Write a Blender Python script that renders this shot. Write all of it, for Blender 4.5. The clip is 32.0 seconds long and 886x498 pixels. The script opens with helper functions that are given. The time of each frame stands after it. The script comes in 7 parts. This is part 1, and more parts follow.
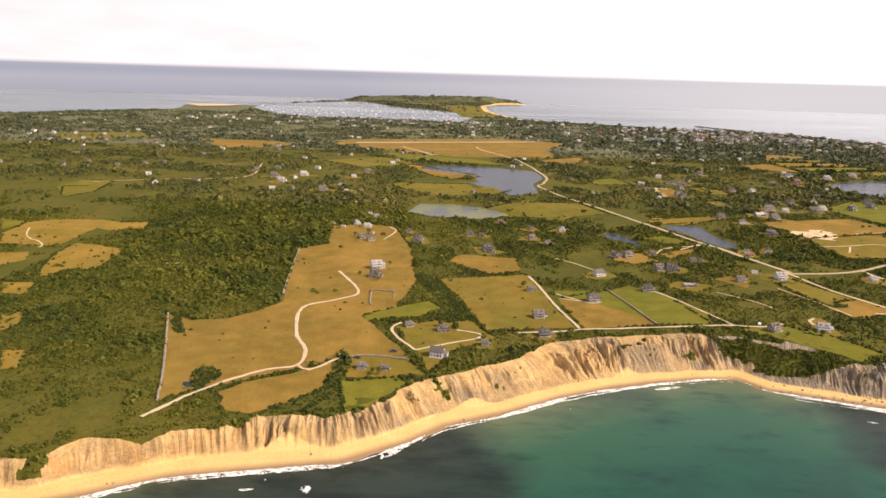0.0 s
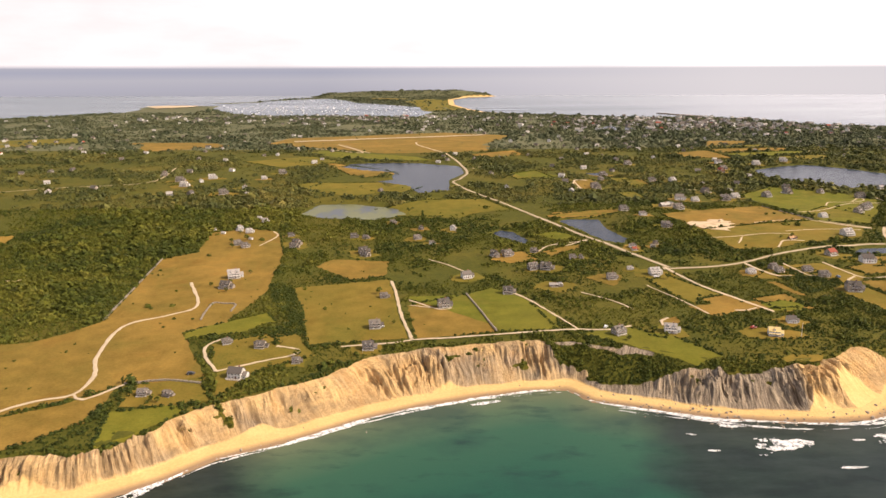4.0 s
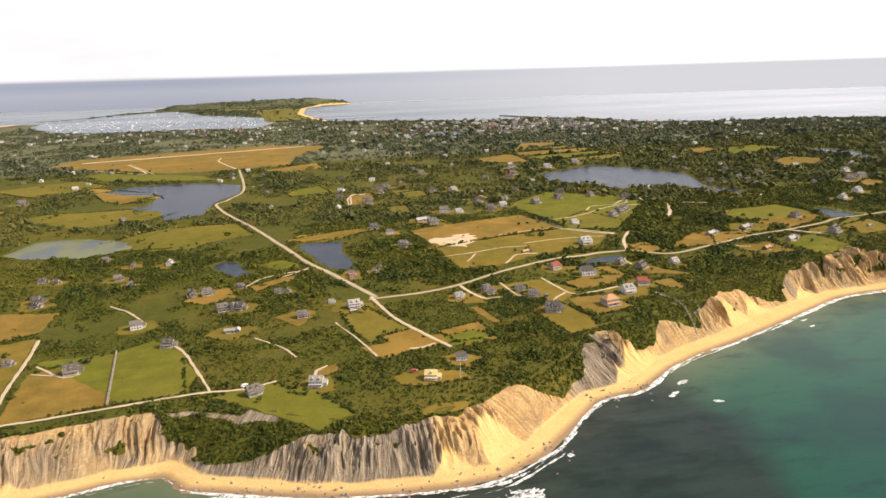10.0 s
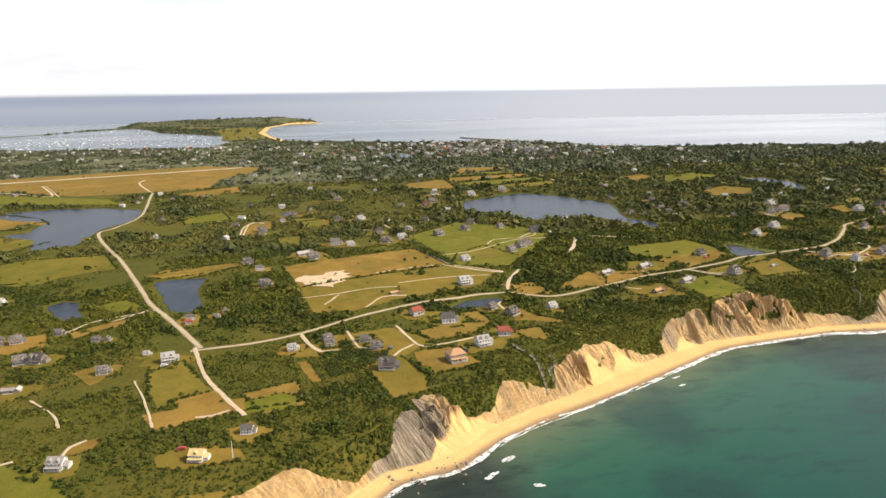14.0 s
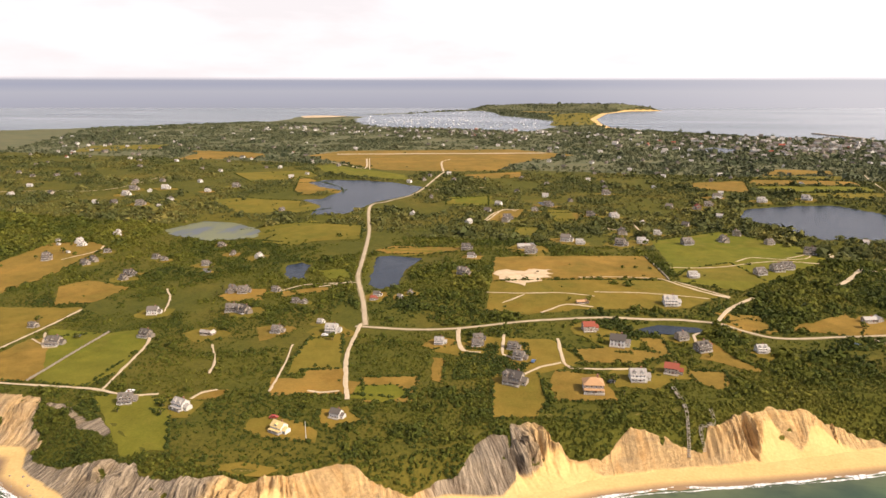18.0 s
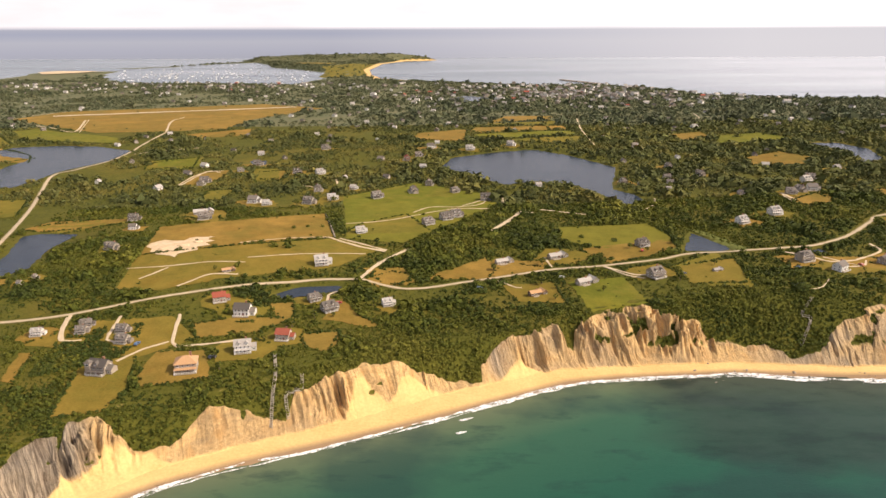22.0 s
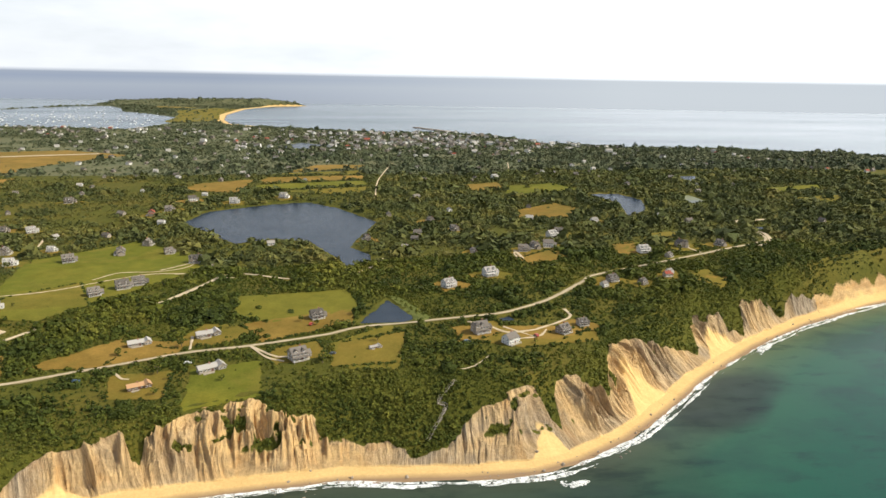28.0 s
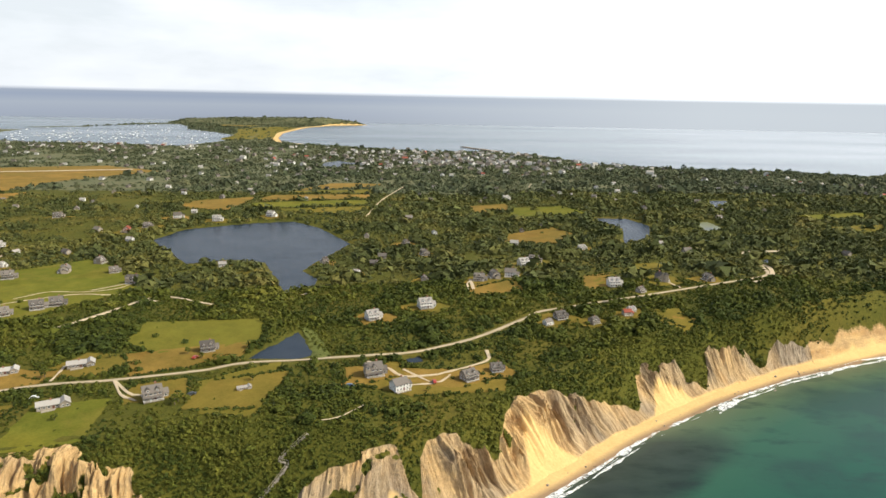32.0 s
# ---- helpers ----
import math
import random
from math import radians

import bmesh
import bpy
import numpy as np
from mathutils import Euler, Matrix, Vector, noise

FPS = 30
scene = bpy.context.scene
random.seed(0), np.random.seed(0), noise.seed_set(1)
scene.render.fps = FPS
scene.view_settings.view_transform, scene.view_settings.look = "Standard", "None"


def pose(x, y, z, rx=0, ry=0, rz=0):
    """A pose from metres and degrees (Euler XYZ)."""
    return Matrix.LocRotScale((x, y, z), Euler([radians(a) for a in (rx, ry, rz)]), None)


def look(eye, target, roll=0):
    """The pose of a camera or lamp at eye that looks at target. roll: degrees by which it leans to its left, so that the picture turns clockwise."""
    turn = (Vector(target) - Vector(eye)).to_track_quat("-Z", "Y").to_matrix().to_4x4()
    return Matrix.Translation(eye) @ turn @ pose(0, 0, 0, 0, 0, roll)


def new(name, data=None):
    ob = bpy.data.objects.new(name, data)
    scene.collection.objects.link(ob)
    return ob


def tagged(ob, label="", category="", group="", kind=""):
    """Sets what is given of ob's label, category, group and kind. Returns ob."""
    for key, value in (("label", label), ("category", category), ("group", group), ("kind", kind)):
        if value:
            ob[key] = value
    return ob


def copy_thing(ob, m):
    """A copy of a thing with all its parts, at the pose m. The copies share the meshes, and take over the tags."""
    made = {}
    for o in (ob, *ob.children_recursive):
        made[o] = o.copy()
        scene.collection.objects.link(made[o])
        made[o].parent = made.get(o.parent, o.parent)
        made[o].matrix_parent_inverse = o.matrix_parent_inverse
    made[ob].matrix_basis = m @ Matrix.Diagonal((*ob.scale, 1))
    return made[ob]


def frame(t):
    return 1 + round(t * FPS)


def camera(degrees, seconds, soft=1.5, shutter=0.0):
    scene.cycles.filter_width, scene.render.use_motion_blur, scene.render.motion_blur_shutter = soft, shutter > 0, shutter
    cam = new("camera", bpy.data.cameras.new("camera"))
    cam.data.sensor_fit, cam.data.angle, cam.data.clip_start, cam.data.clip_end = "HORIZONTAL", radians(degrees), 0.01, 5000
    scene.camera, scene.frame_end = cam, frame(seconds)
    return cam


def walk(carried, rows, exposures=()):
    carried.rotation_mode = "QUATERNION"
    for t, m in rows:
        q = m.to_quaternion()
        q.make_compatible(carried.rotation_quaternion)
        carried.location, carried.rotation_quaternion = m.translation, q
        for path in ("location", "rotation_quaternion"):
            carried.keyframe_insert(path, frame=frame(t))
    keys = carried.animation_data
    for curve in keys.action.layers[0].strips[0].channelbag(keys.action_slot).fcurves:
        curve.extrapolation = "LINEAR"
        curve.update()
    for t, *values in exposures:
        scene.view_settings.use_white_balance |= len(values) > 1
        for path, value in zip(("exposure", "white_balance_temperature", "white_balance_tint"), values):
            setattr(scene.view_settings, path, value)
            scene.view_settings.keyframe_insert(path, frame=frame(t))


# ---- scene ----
cam = camera(65.7, 32.0, 1.5)
PATH = [
    (0, (-3.29, 2.96, 167.86), (-3.44, 488.07, 46.77), 1.66),
    (0.5, (9.70, 6.54, 168.12), (11.55, 491.76, 47.48), 1.55),
    (1, (22.61, 10.20, 168.35), (24.75, 495.15, 46.64), 1.18),
    (1.5, (35.44, 13.93, 168.56), (44.21, 498.75, 46.60), 0.97),
    (2, (48.20, 17.74, 168.76), (65.18, 503.83, 52.87), 0.93),
    (2.5, (60.90, 21.62, 168.93), (71.79, 507.22, 50.30), 1.52),
    (4.5, (111.21, 37.72, 169.53), (120.78, 520.90, 41.26), -0.67),
    (5, (123.70, 41.87, 169.66), (136.32, 523.60, 36.34), -0.98),
    (5.5, (136.18, 46.06, 169.78), (154.57, 526.33, 31.94), -1.04),
    (6, (148.64, 50.28, 169.90), (180.18, 530.18, 33.13), -1.21),
    (6.5, (161.09, 54.54, 170.02), (204.14, 535.19, 39.16), -1.28),
    (7, (173.54, 58.83, 170.13), (218.77, 538.92, 37.96), -1.58),
    (7.5, (185.99, 63.14, 170.25), (233.65, 542.31, 35.60), -1.78),
    (8, (198.45, 67.48, 170.37), (247.60, 545.80, 33.29), -2.32),
    (8.5, (210.93, 71.84, 170.49), (264.37, 550.78, 37.23), -3.31),
    (9, (223.42, 76.21, 170.62), (290.19, 554.33, 40.44), -2.58),
    (9.5, (235.92, 80.60, 170.75), (314.16, 558.22, 45.21), -1.78),
    (10, (248.46, 85.00, 170.88), (336.95, 561.55, 48.11), -1.71),
    (10.5, (261.02, 89.41, 171.02), (359.19, 565.64, 54.52), -1.73),
    (11, (273.61, 93.83, 171.17), (377.06, 570.71, 62.16), -1.45),
    (11.5, (286.23, 98.25, 171.32), (391.63, 575.40, 65.40), -1.36),
    (12, (298.89, 102.68, 171.47), (414.93, 578.05, 68.72), -0.78),
    (12.5, (311.59, 107.11, 171.63), (436.90, 581.41, 75.00), -0.59),
    (13, (324.32, 111.54, 171.80), (455.68, 584.21, 75.24), -0.42),
    (13.5, (337.10, 115.97, 171.98), (460.87, 589.43, 69.43), -0.77),
    (15.5, (388.62, 133.66, 172.72), (397.50, 618.77, 51.93), 0.67),
    (16, (401.61, 138.08, 172.92), (382.29, 622.58, 50.90), 1.12),
    (16.5, (414.64, 142.49, 173.11), (358.98, 625.43, 56.19), 1.11),
    (17, (427.71, 146.89, 173.31), (341.90, 625.05, 54.95), 1.10),
    (17.5, (440.82, 151.30, 173.51), (326.56, 623.95, 57.13), 0.66),
    (18, (453.97, 155.69, 173.71), (318.65, 622.53, 56.46), 0.02),
    (18.5, (467.16, 160.09, 173.91), (330.24, 624.17, 47.88), -0.45),
    (19, (480.39, 164.48, 174.10), (374.18, 636.12, 46.54), -0.46),
    (19.5, (493.65, 168.87, 174.29), (414.46, 643.28, 37.67), -0.91),
    (20, (506.94, 173.26, 174.47), (440.33, 649.15, 36.31), -1.83),
    (20.5, (520.26, 177.65, 174.64), (479.89, 655.33, 32.56), -1.59),
    (21, (533.61, 182.04, 174.81), (515.74, 661.04, 32.51), -0.58),
    (21.5, (546.97, 186.44, 174.96), (540.86, 663.49, 25.35), -0.28),
    (22, (560.35, 190.84, 175.10), (563.36, 667.70, 24.77), -0.19),
    (22.5, (573.75, 195.25, 175.22), (596.76, 672.29, 27.23), -0.14),
    (23, (587.16, 199.67, 175.32), (627.04, 675.29, 26.36), 0.35),
    (23.5, (600.57, 204.10, 175.40), (653.91, 678.38, 26.38), 0.01),
    (24, (613.98, 208.54, 175.46), (673.17, 681.62, 24.81), -0.52),
    (24.5, (627.38, 213.00, 175.49), (687.51, 687.41, 29.47), 0.25),
    (25, (640.77, 217.48, 175.50), (708.32, 691.73, 32.24), 0.49),
    (25.5, (654.15, 221.98, 175.47), (730.21, 694.81, 31.78), 0.42),
    (27.5, (707.33, 240.28, 174.99), (784.42, 719.43, 54.65), 0.40),
    (28, (720.52, 244.95, 174.75), (798.23, 724.40, 56.04), 1.03),
    (28.5, (733.64, 249.66, 174.47), (811.64, 729.02, 55.60), 1.39),
    (29, (746.70, 254.42, 174.14), (825.09, 733.33, 53.72), 1.03),
    (29.5, (759.68, 259.23, 173.75), (838.68, 738.10, 53.56), 0.62),
    (30, (772.57, 264.10, 173.29), (853.26, 743.02, 54.43), 0.58),
    (30.5, (785.37, 269.03, 172.77), (868.62, 746.97, 51.76), 0.88),
    (31, (798.07, 274.03, 172.18), (875.63, 752.90, 51.06), 0.99),
    (31.5, (810.65, 279.10, 171.52), (859.33, 763.68, 58.30), 1.18),
    (32, (823.11, 284.25, 170.78), (849.70, 772.22, 65.05), 1.12),
]
# the picture's tint drifts: warm at first, cooler over the sea, warm again, then neutral
EXPOSURES = [(0.0, 0.0, 6850, 22), (8.0, 0.0, 6850, 22), (12.0, 0.0, 6200, 9), (13.6, 0.0, 6250, 11), (16.0, 0.0, 6730, 20), (25.0, 0.0, 6640, 19), (28.0, -0.08, 6080, 8), (32.0, -0.08, 6060, 8)]
walk(cam, [(t, look(eye, target, roll)) for t, eye, target, roll in PATH], EXPOSURES)

# ---- light ----
SUN_AZ, SUN_EL = radians(104), radians(43)   # clockwise from straight ahead (+y), above the horizon
sun_dir = Vector((math.sin(SUN_AZ) * math.cos(SUN_EL), math.cos(SUN_AZ) * math.cos(SUN_EL), math.sin(SUN_EL)))
lamp = bpy.data.lights.new("sun", "SUN")
lamp.energy, lamp.angle, lamp.color = 4.4, radians(0.6), (1.0, 0.89, 0.66)
sun = new("sun", lamp)
sun.matrix_world = look(sun_dir * 900, (0, 0, 0))

world = bpy.data.worlds.new("sky")
scene.world = world
world.use_nodes = True
wn, wl = world.node_tree.nodes, world.node_tree.links
wn.clear()


def wnode(kind, **kw):
    n = wn.new(kind)
    for k, v in kw.items():
        n.inputs[k].default_value = v
    return n


sky = wn.new("ShaderNodeTexSky")
sky.sky_type, sky.sun_disc = "NISHITA", False
sky.sun_elevation, sky.sun_rotation = SUN_EL, SUN_AZ
sky.air_density, sky.dust_density, sky.ozone_density = 1.0, 4.0, 1.0
tc = wn.new("ShaderNodeTexCoord")
sep = wn.new("ShaderNodeSeparateXYZ")
wl.new(tc.outputs["Generated"], sep.inputs[0])
# thin bright overcast veil with faint cloud streaks
stretch = wn.new("ShaderNodeMapping")
stretch.inputs["Scale"].default_value = (2.2, 2.2, 9.0)
wl.new(tc.outputs["Generated"], stretch.inputs["Vector"])
cl = wnode("ShaderNodeTexNoise", Scale=1.7, Detail=6.0, Roughness=0.55)
wl.new(stretch.outputs[0], cl.inputs["Vector"])
clr = wn.new("ShaderNodeValToRGB")
clr.color_ramp.elements[0].position, clr.color_ramp.elements[0].color = 0.36, (8.8, 8.85, 8.75, 1)
clr.color_ramp.elements[1].position, clr.color_ramp.elements[1].color = 0.62, (10.8, 10.6, 10.5, 1)
wl.new(cl.outputs["Fac"], clr.inputs[0])
veil = wn.new("ShaderNodeMix")
veil.data_type = "RGBA"
thin = wn.new("ShaderNodeMapRange")
for k, v in (("From Min", 0.12), ("From Max", 0.6), ("To Min", 0.86), ("To Max", 0.06)):
    thin.inputs[k].default_value = v
wl.new(sep.outputs["Z"], thin.inputs["Value"])
wl.new(thin.outputs[0], veil.inputs["Factor"])
wl.new(sky.outputs[0], veil.inputs["A"])
# the hazy sky glows more on the sun's side
sunward = wn.new("ShaderNodeMapRange")
for k, v in (("From Min", -0.2), ("From Max", 1.0), ("To Min", 0.94), ("To Max", 1.5)):
    sunward.inputs[k].default_value = v
wl.new(sep.outputs["X"], sunward.inputs["Value"])
glow = wn.new("ShaderNodeVectorMath")
glow.operation = "SCALE"
wl.new(clr.outputs[0], glow.inputs[0])
wl.new(sunward.outputs[0], glow.inputs["Scale"])
wl.new(glow.outputs[0], veil.inputs["B"])
# the sea's hazy distance, past the end of the water sheet
seaw = wn.new("ShaderNodeValToRGB")
e = seaw.color_ramp.elements
e[0].position, e[0].color = 0.0, (3.07, 3.3, 3.67, 1)
e[1].position, e[1].color = 1.0, (4.84, 5.02, 5.39, 1)
for p, c in ((0.35, (3.44, 3.67, 4.19, 1)), (0.6, (3.81, 4.05, 4.46, 1)), (0.8, (3.16, 3.49, 4.19, 1)), (0.9, (3.44, 3.72, 4.28, 1))):
    seaw.color_ramp.elements.new(p).color = c
span = wnode("ShaderNodeMapRange")
for k, v in (("From Min", -0.04), ("From Max", 0.009), ("To Min", 0.0), ("To Max", 1.0)):
    span.inputs[k].default_value = v
wl.new(sep.outputs["Z"], span.inputs["Value"])
wl.new(span.outputs[0], seaw.inputs[0])
low = wn.new("ShaderNodeMapRange")
for k, v in (("From Min", 0.004), ("From Max", 0.009), ("To Min", 1.0), ("To Max", 0.0)):
    low.inputs[k].default_value = v
wl.new(sep.outputs["Z"], low.inputs["Value"])
both = wn.new("ShaderNodeMix")
both.data_type = "RGBA"
wl.new(low.outputs[0], both.inputs["Factor"])
wl.new(veil.outputs["Result"], both.inputs["A"])
# the sea shines more towards the sun
shine = wn.new("ShaderNodeMapRange")
for k, v in (("From Min", -0.15), ("From Max", 0.4), ("To Min", 0.0), ("To Max", 0.9)):
    shine.inputs[k].default_value = v
wl.new(sep.outputs["X"], shine.inputs["Value"])
bright = wn.new("ShaderNodeMix")
bright.data_type = "RGBA"
bright.inputs["B"].default_value = (5.8, 5.95, 6.0, 1)
wl.new(shine.outputs[0], bright.inputs["Factor"])
wl.new(seaw.outputs[0], bright.inputs["A"])
wl.new(bright.outputs["Result"], both.inputs["B"])
bg = wn.new("ShaderNodeBackground")
bg.inputs["Strength"].default_value = 0.124
wl.new(both.outputs["Result"], bg.inputs["Color"])
wl.new(bg.outputs[0], wn.new("ShaderNodeOutputWorld").inputs[0])


# ---- materials ----
def ramp(nt, fac, stops):
    r = nt.nodes.new("ShaderNodeValToRGB")
    el = r.color_ramp.elements
    while len(el) < len(stops):
        el.new(0.5)
    for s, (p, c) in zip(el, stops):
        s.position, s.color = p, (*c, 1)
    nt.links.new(fac, r.inputs[0])
    return r.outputs[0]


def mixed(nt, fac, a, b, mode="MIX"):
    m = nt.nodes.new("ShaderNodeMix")
    m.data_type, m.blend_type = "RGBA", mode
    for sock, v in (("Factor", fac), ("A", a), ("B", b)):
        if isinstance(v, (int, float)):
            m.inputs[sock].default_value = v
        elif isinstance(v, tuple):
            m.inputs[sock].default_value = (*v, 1)
        else:
            nt.links.new(v, m.inputs[sock])
    return m.outputs["Result"]


def grain(nt, size, detail=5.0, rough=0.6, stretch=(1, 1, 1), space="Object"):
    """Noise whose blobs are about size metres across."""
    t = nt.nodes.new("ShaderNodeTexCoord")
    m = nt.nodes.new("ShaderNodeMapping")
    m.inputs["Scale"].default_value = tuple(s / size for s in stretch)
    nt.links.new(t.outputs[space], m.inputs["Vector"])
    n = nt.nodes.new("ShaderNodeTexNoise")
    n.inputs["Scale"].default_value, n.inputs["Detail"].default_value, n.inputs["Roughness"].default_value = 1.0, detail, rough
    nt.links.new(m.outputs[0], n.inputs["Vector"])
    return n.outputs["Fac"]


def attr(nt, name):
    a = nt.nodes.new("ShaderNodeAttribute")
    a.attribute_name = name
    return a.outputs["Fac"]


def rng(nt, v, a, b, c=0.0, d=1.0):
    m = nt.nodes.new("ShaderNodeMapRange")
    for k, x in (("From Min", a), ("From Max", b), ("To Min", c), ("To Max", d)):
        m.inputs[k].default_value = x
    nt.links.new(v, m.inputs["Value"])
    return m.outputs[0]


def material(name, rough=0.8, metal=0.0, spec=0.3):
    m = bpy.data.materials.new(name)
    m.use_nodes = True
    b = m.node_tree.nodes["Principled BSDF"]
    b.inputs["Roughness"].default_value, b.inputs["Metallic"].default_value = rough, metal
    b.inputs["Specular IOR Level"].default_value = spec
    return m, m.node_tree, b


def bump(nt, b, height, dist, strength=0.6):
    n = nt.nodes.new("ShaderNodeBump")
    n.inputs["Distance"].default_value, n.inputs["Strength"].default_value = dist, strength
    nt.links.new(height, n.inputs["Height"])
    nt.links.new(n.outputs[0], b.inputs["Normal"])


def simple(name, c1, c2, size, rough=0.8, metal=0.0, spec=0.3, rel=0.03, fine=None):
    """A surface that varies between two colours at two scales."""
    m, nt, b = material(name, rough, metal, spec)
    g1, g2 = grain(nt, size), grain(nt, fine or size * 0.13)
    col = ramp(nt, g1, [(0.35, c1), (0.65, c2)])
    col = mixed(nt, 0.35, col, ramp(nt, g2, [(0.3, tuple(v * 0.72 for v in c1)), (0.7, tuple(min(1, v * 1.2) for v in c2))]))
    nt.links.new(col, b.inputs["Base Color"])
    bump(nt, b, g2, rel)
    return m


def per_piece(name, c1, c2, rough=0.8, spec=0.3, rel=0.03, size=0.5):
    """As simple(), each object in its own shade."""
    m, nt, b = material(name, rough, 0.0, spec)
    info = nt.nodes.new("ShaderNodeObjectInfo")
    g = grain(nt, size)
    col = mixed(nt, info.outputs["Random"], c1, c2)
    col = mixed(nt, rng(nt, g, 0.3, 0.7, 0.0, 0.35), col, tuple(v * 0.6 for v in c1))
    nt.links.new(col, b.inputs["Base Color"])
    bump(nt, b, g, rel)
    return m


# land surface: scrub turf, bare clay bluffs and beach sand, told apart by where they lie
M_LAND, nt, b = material("land", 0.95, 0.0, 0.1)
big, mid, fine = grain(nt, 70), grain(nt, 9), grain(nt, 1.3)
turf = ramp(nt, big, [(0.3, (0.0575, 0.0706, 0.0096)), (0.48, (0.101, 0.1, 0.0136)), (0.64, (0.196, 0.139, 0.024))])
turf = mixed(nt, 0.5, turf, ramp(nt, mid, [(0.3, (0.0368, 0.051, 0.008)), (0.7, (0.132, 0.122, 0.0176))]))
turf = mixed(nt, rng(nt, grain(nt, 4.5, 5, 0.7), 0.5, 0.62, 0.0, 0.6), turf, (0.028, 0.038, 0.008))
turf = mixed(nt, 0.3, turf, ramp(nt, fine, [(0.3, (0.0299, 0.0412, 0.008)), (0.7, (0.172, 0.147, 0.028))]))


def down_slope(nt, across, fall, detail=5.0, rough=0.62):
    """Noise drawn out down the bluff: across metres wide along the shore, fall metres tall."""
    t, q, c = nt.nodes.new("ShaderNodeTexCoord"), nt.nodes.new("ShaderNodeSeparateXYZ"), nt.nodes.new("ShaderNodeCombineXYZ")
    nt.links.new(t.outputs["Object"], q.inputs[0])
    for k, (src, size) in enumerate(((attr(nt, "along_shore"), across), (q.outputs["Z"], fall), (q.outputs["Y"], fall * 2.5))):
        d = nt.nodes.new("ShaderNodeMath")
        d.operation = "DIVIDE"
        d.inputs[1].default_value = size
        nt.links.new(src, d.inputs[0])
        nt.links.new(d.outputs[0], c.inputs[k])
    n = nt.nodes.new("ShaderNodeTexNoise")
    n.inputs["Scale"].default_value, n.inputs["Detail"].default_value, n.inputs["Roughness"].default_value, n.inputs["Distortion"].default_value = 1.0, detail, rough, 1.3
    nt.links.new(c.outputs[0], n.inputs["Vector"])
    return n.outputs["Fac"]


# bedded clay: cream and tan with grey and rusty beds, streaked dark and light down the slope
streak, lines, wash = down_slope(nt, 2.2, 16, 6, 0.68), down_slope(nt, 0.7, 9, 4, 0.62), down_slope(nt, 9, 22, 5, 0.6)
beds = grain(nt, 30, 6, 0.64, (0.8, 0.8, 3.2))
flute = rng(nt, attr(nt, "flute"), 0.2, 0.9)
blot = grain(nt, 7, 5, 0.65, (1, 1, 1.6))
clay = ramp(nt, beds, [(0.34, (0.266, 0.194, 0.112)), (0.44, (0.443, 0.296, 0.14)), (0.52, (0.598, 0.398, 0.176)), (0.6, (0.687, 0.459, 0.202)), (0.7, (0.51, 0.265, 0.0857))])
clay = mixed(nt, rng(nt, wash, 0.5, 0.6, 0.0, 0.55), clay, (0.487, 0.255, 0.0812))
clay = mixed(nt, rng(nt, grain(nt, 16, 5, 0.6), 0.52, 0.66, 0.0, 0.5), clay, (0.31, 0.184, 0.0857))
greyc = ramp(nt, mixed(nt, 0.5, streak, lines), [(0.38, (0.05, 0.045, 0.04)), (0.47, (0.15, 0.132, 0.11)), (0.6, (0.42, 0.355, 0.27))])
clay = mixed(nt, rng(nt, blot, 0.4, 0.62, 0.0, 0.6), clay, ramp(nt, fine, [(0.35, (0.221, 0.153, 0.0812)), (0.65, (0.753, 0.51, 0.243))]))
clay = mixed(nt, rng(nt, flute, 0.0, 1.0, 0.08, 0.34), clay, ramp(nt, streak, [(0.38, (0.0775, 0.0561, 0.0361)), (0.47, (0.443, 0.296, 0.144)), (0.6, (0.833, 0.592, 0.279))]))
clay = mixed(nt, rng(nt, flute, 0.0, 1.0, 0.08, 0.2), clay, ramp(nt, lines, [(0.38, (0.0664, 0.051, 0.0316)), (0.5, (0.487, 0.337, 0.172)), (0.62, (0.819, 0.571, 0.279))]))
clay = mixed(nt, rng(nt, attr(nt, "grey"), 0.32, 0.75, 0.0, 0.85), clay, greyc)
sandc = ramp(nt, grain(nt, 14, 6, 0.6), [(0.3, (0.645, 0.412, 0.147)), (0.7, (0.79, 0.529, 0.21))])
sandc = mixed(nt, 0.3, sandc, ramp(nt, fine, [(0.3, (0.416, 0.284, 0.134)), (0.7, (0.832, 0.617, 0.311))]))
wet = rng(nt, attr(nt, "inland"), 1.0, 5.0, 1.0, 0.0)
sandc = mixed(nt, wet, sandc, (0.3, 0.2, 0.115))
ragged = nt.nodes.new("ShaderNodeMath")
ragged.operation = "MULTIPLY_ADD"
nt.links.new(mid, ragged.inputs[0])
ragged.inputs[1].default_value = 0.5
nt.links.new(attr(nt, "bare"), ragged.inputs[2])
ragged2 = nt.nodes.new("ShaderNodeMath")
ragged2.operation = "MULTIPLY_ADD"
nt.links.new(fine, ragged2.inputs[0])
ragged2.inputs[1].default_value = 0.35
nt.links.new(ragged.outputs[0], ragged2.inputs[2])
bare = rng(nt, ragged2.outputs[0], 0.84, 1.0)
col = mixed(nt, bare, turf, clay)
col = mixed(nt, rng(nt, attr(nt, "beach"), 0.35, 0.65), col, sandc)
nt.links.new(col, b.inputs["Base Color"])
hgt = mixed(nt, 0.62, mixed(nt, 0.4, streak, lines), grain(nt, 2.4, 7, 0.75))
bump(nt, b, hgt, 1.5, 1.0)
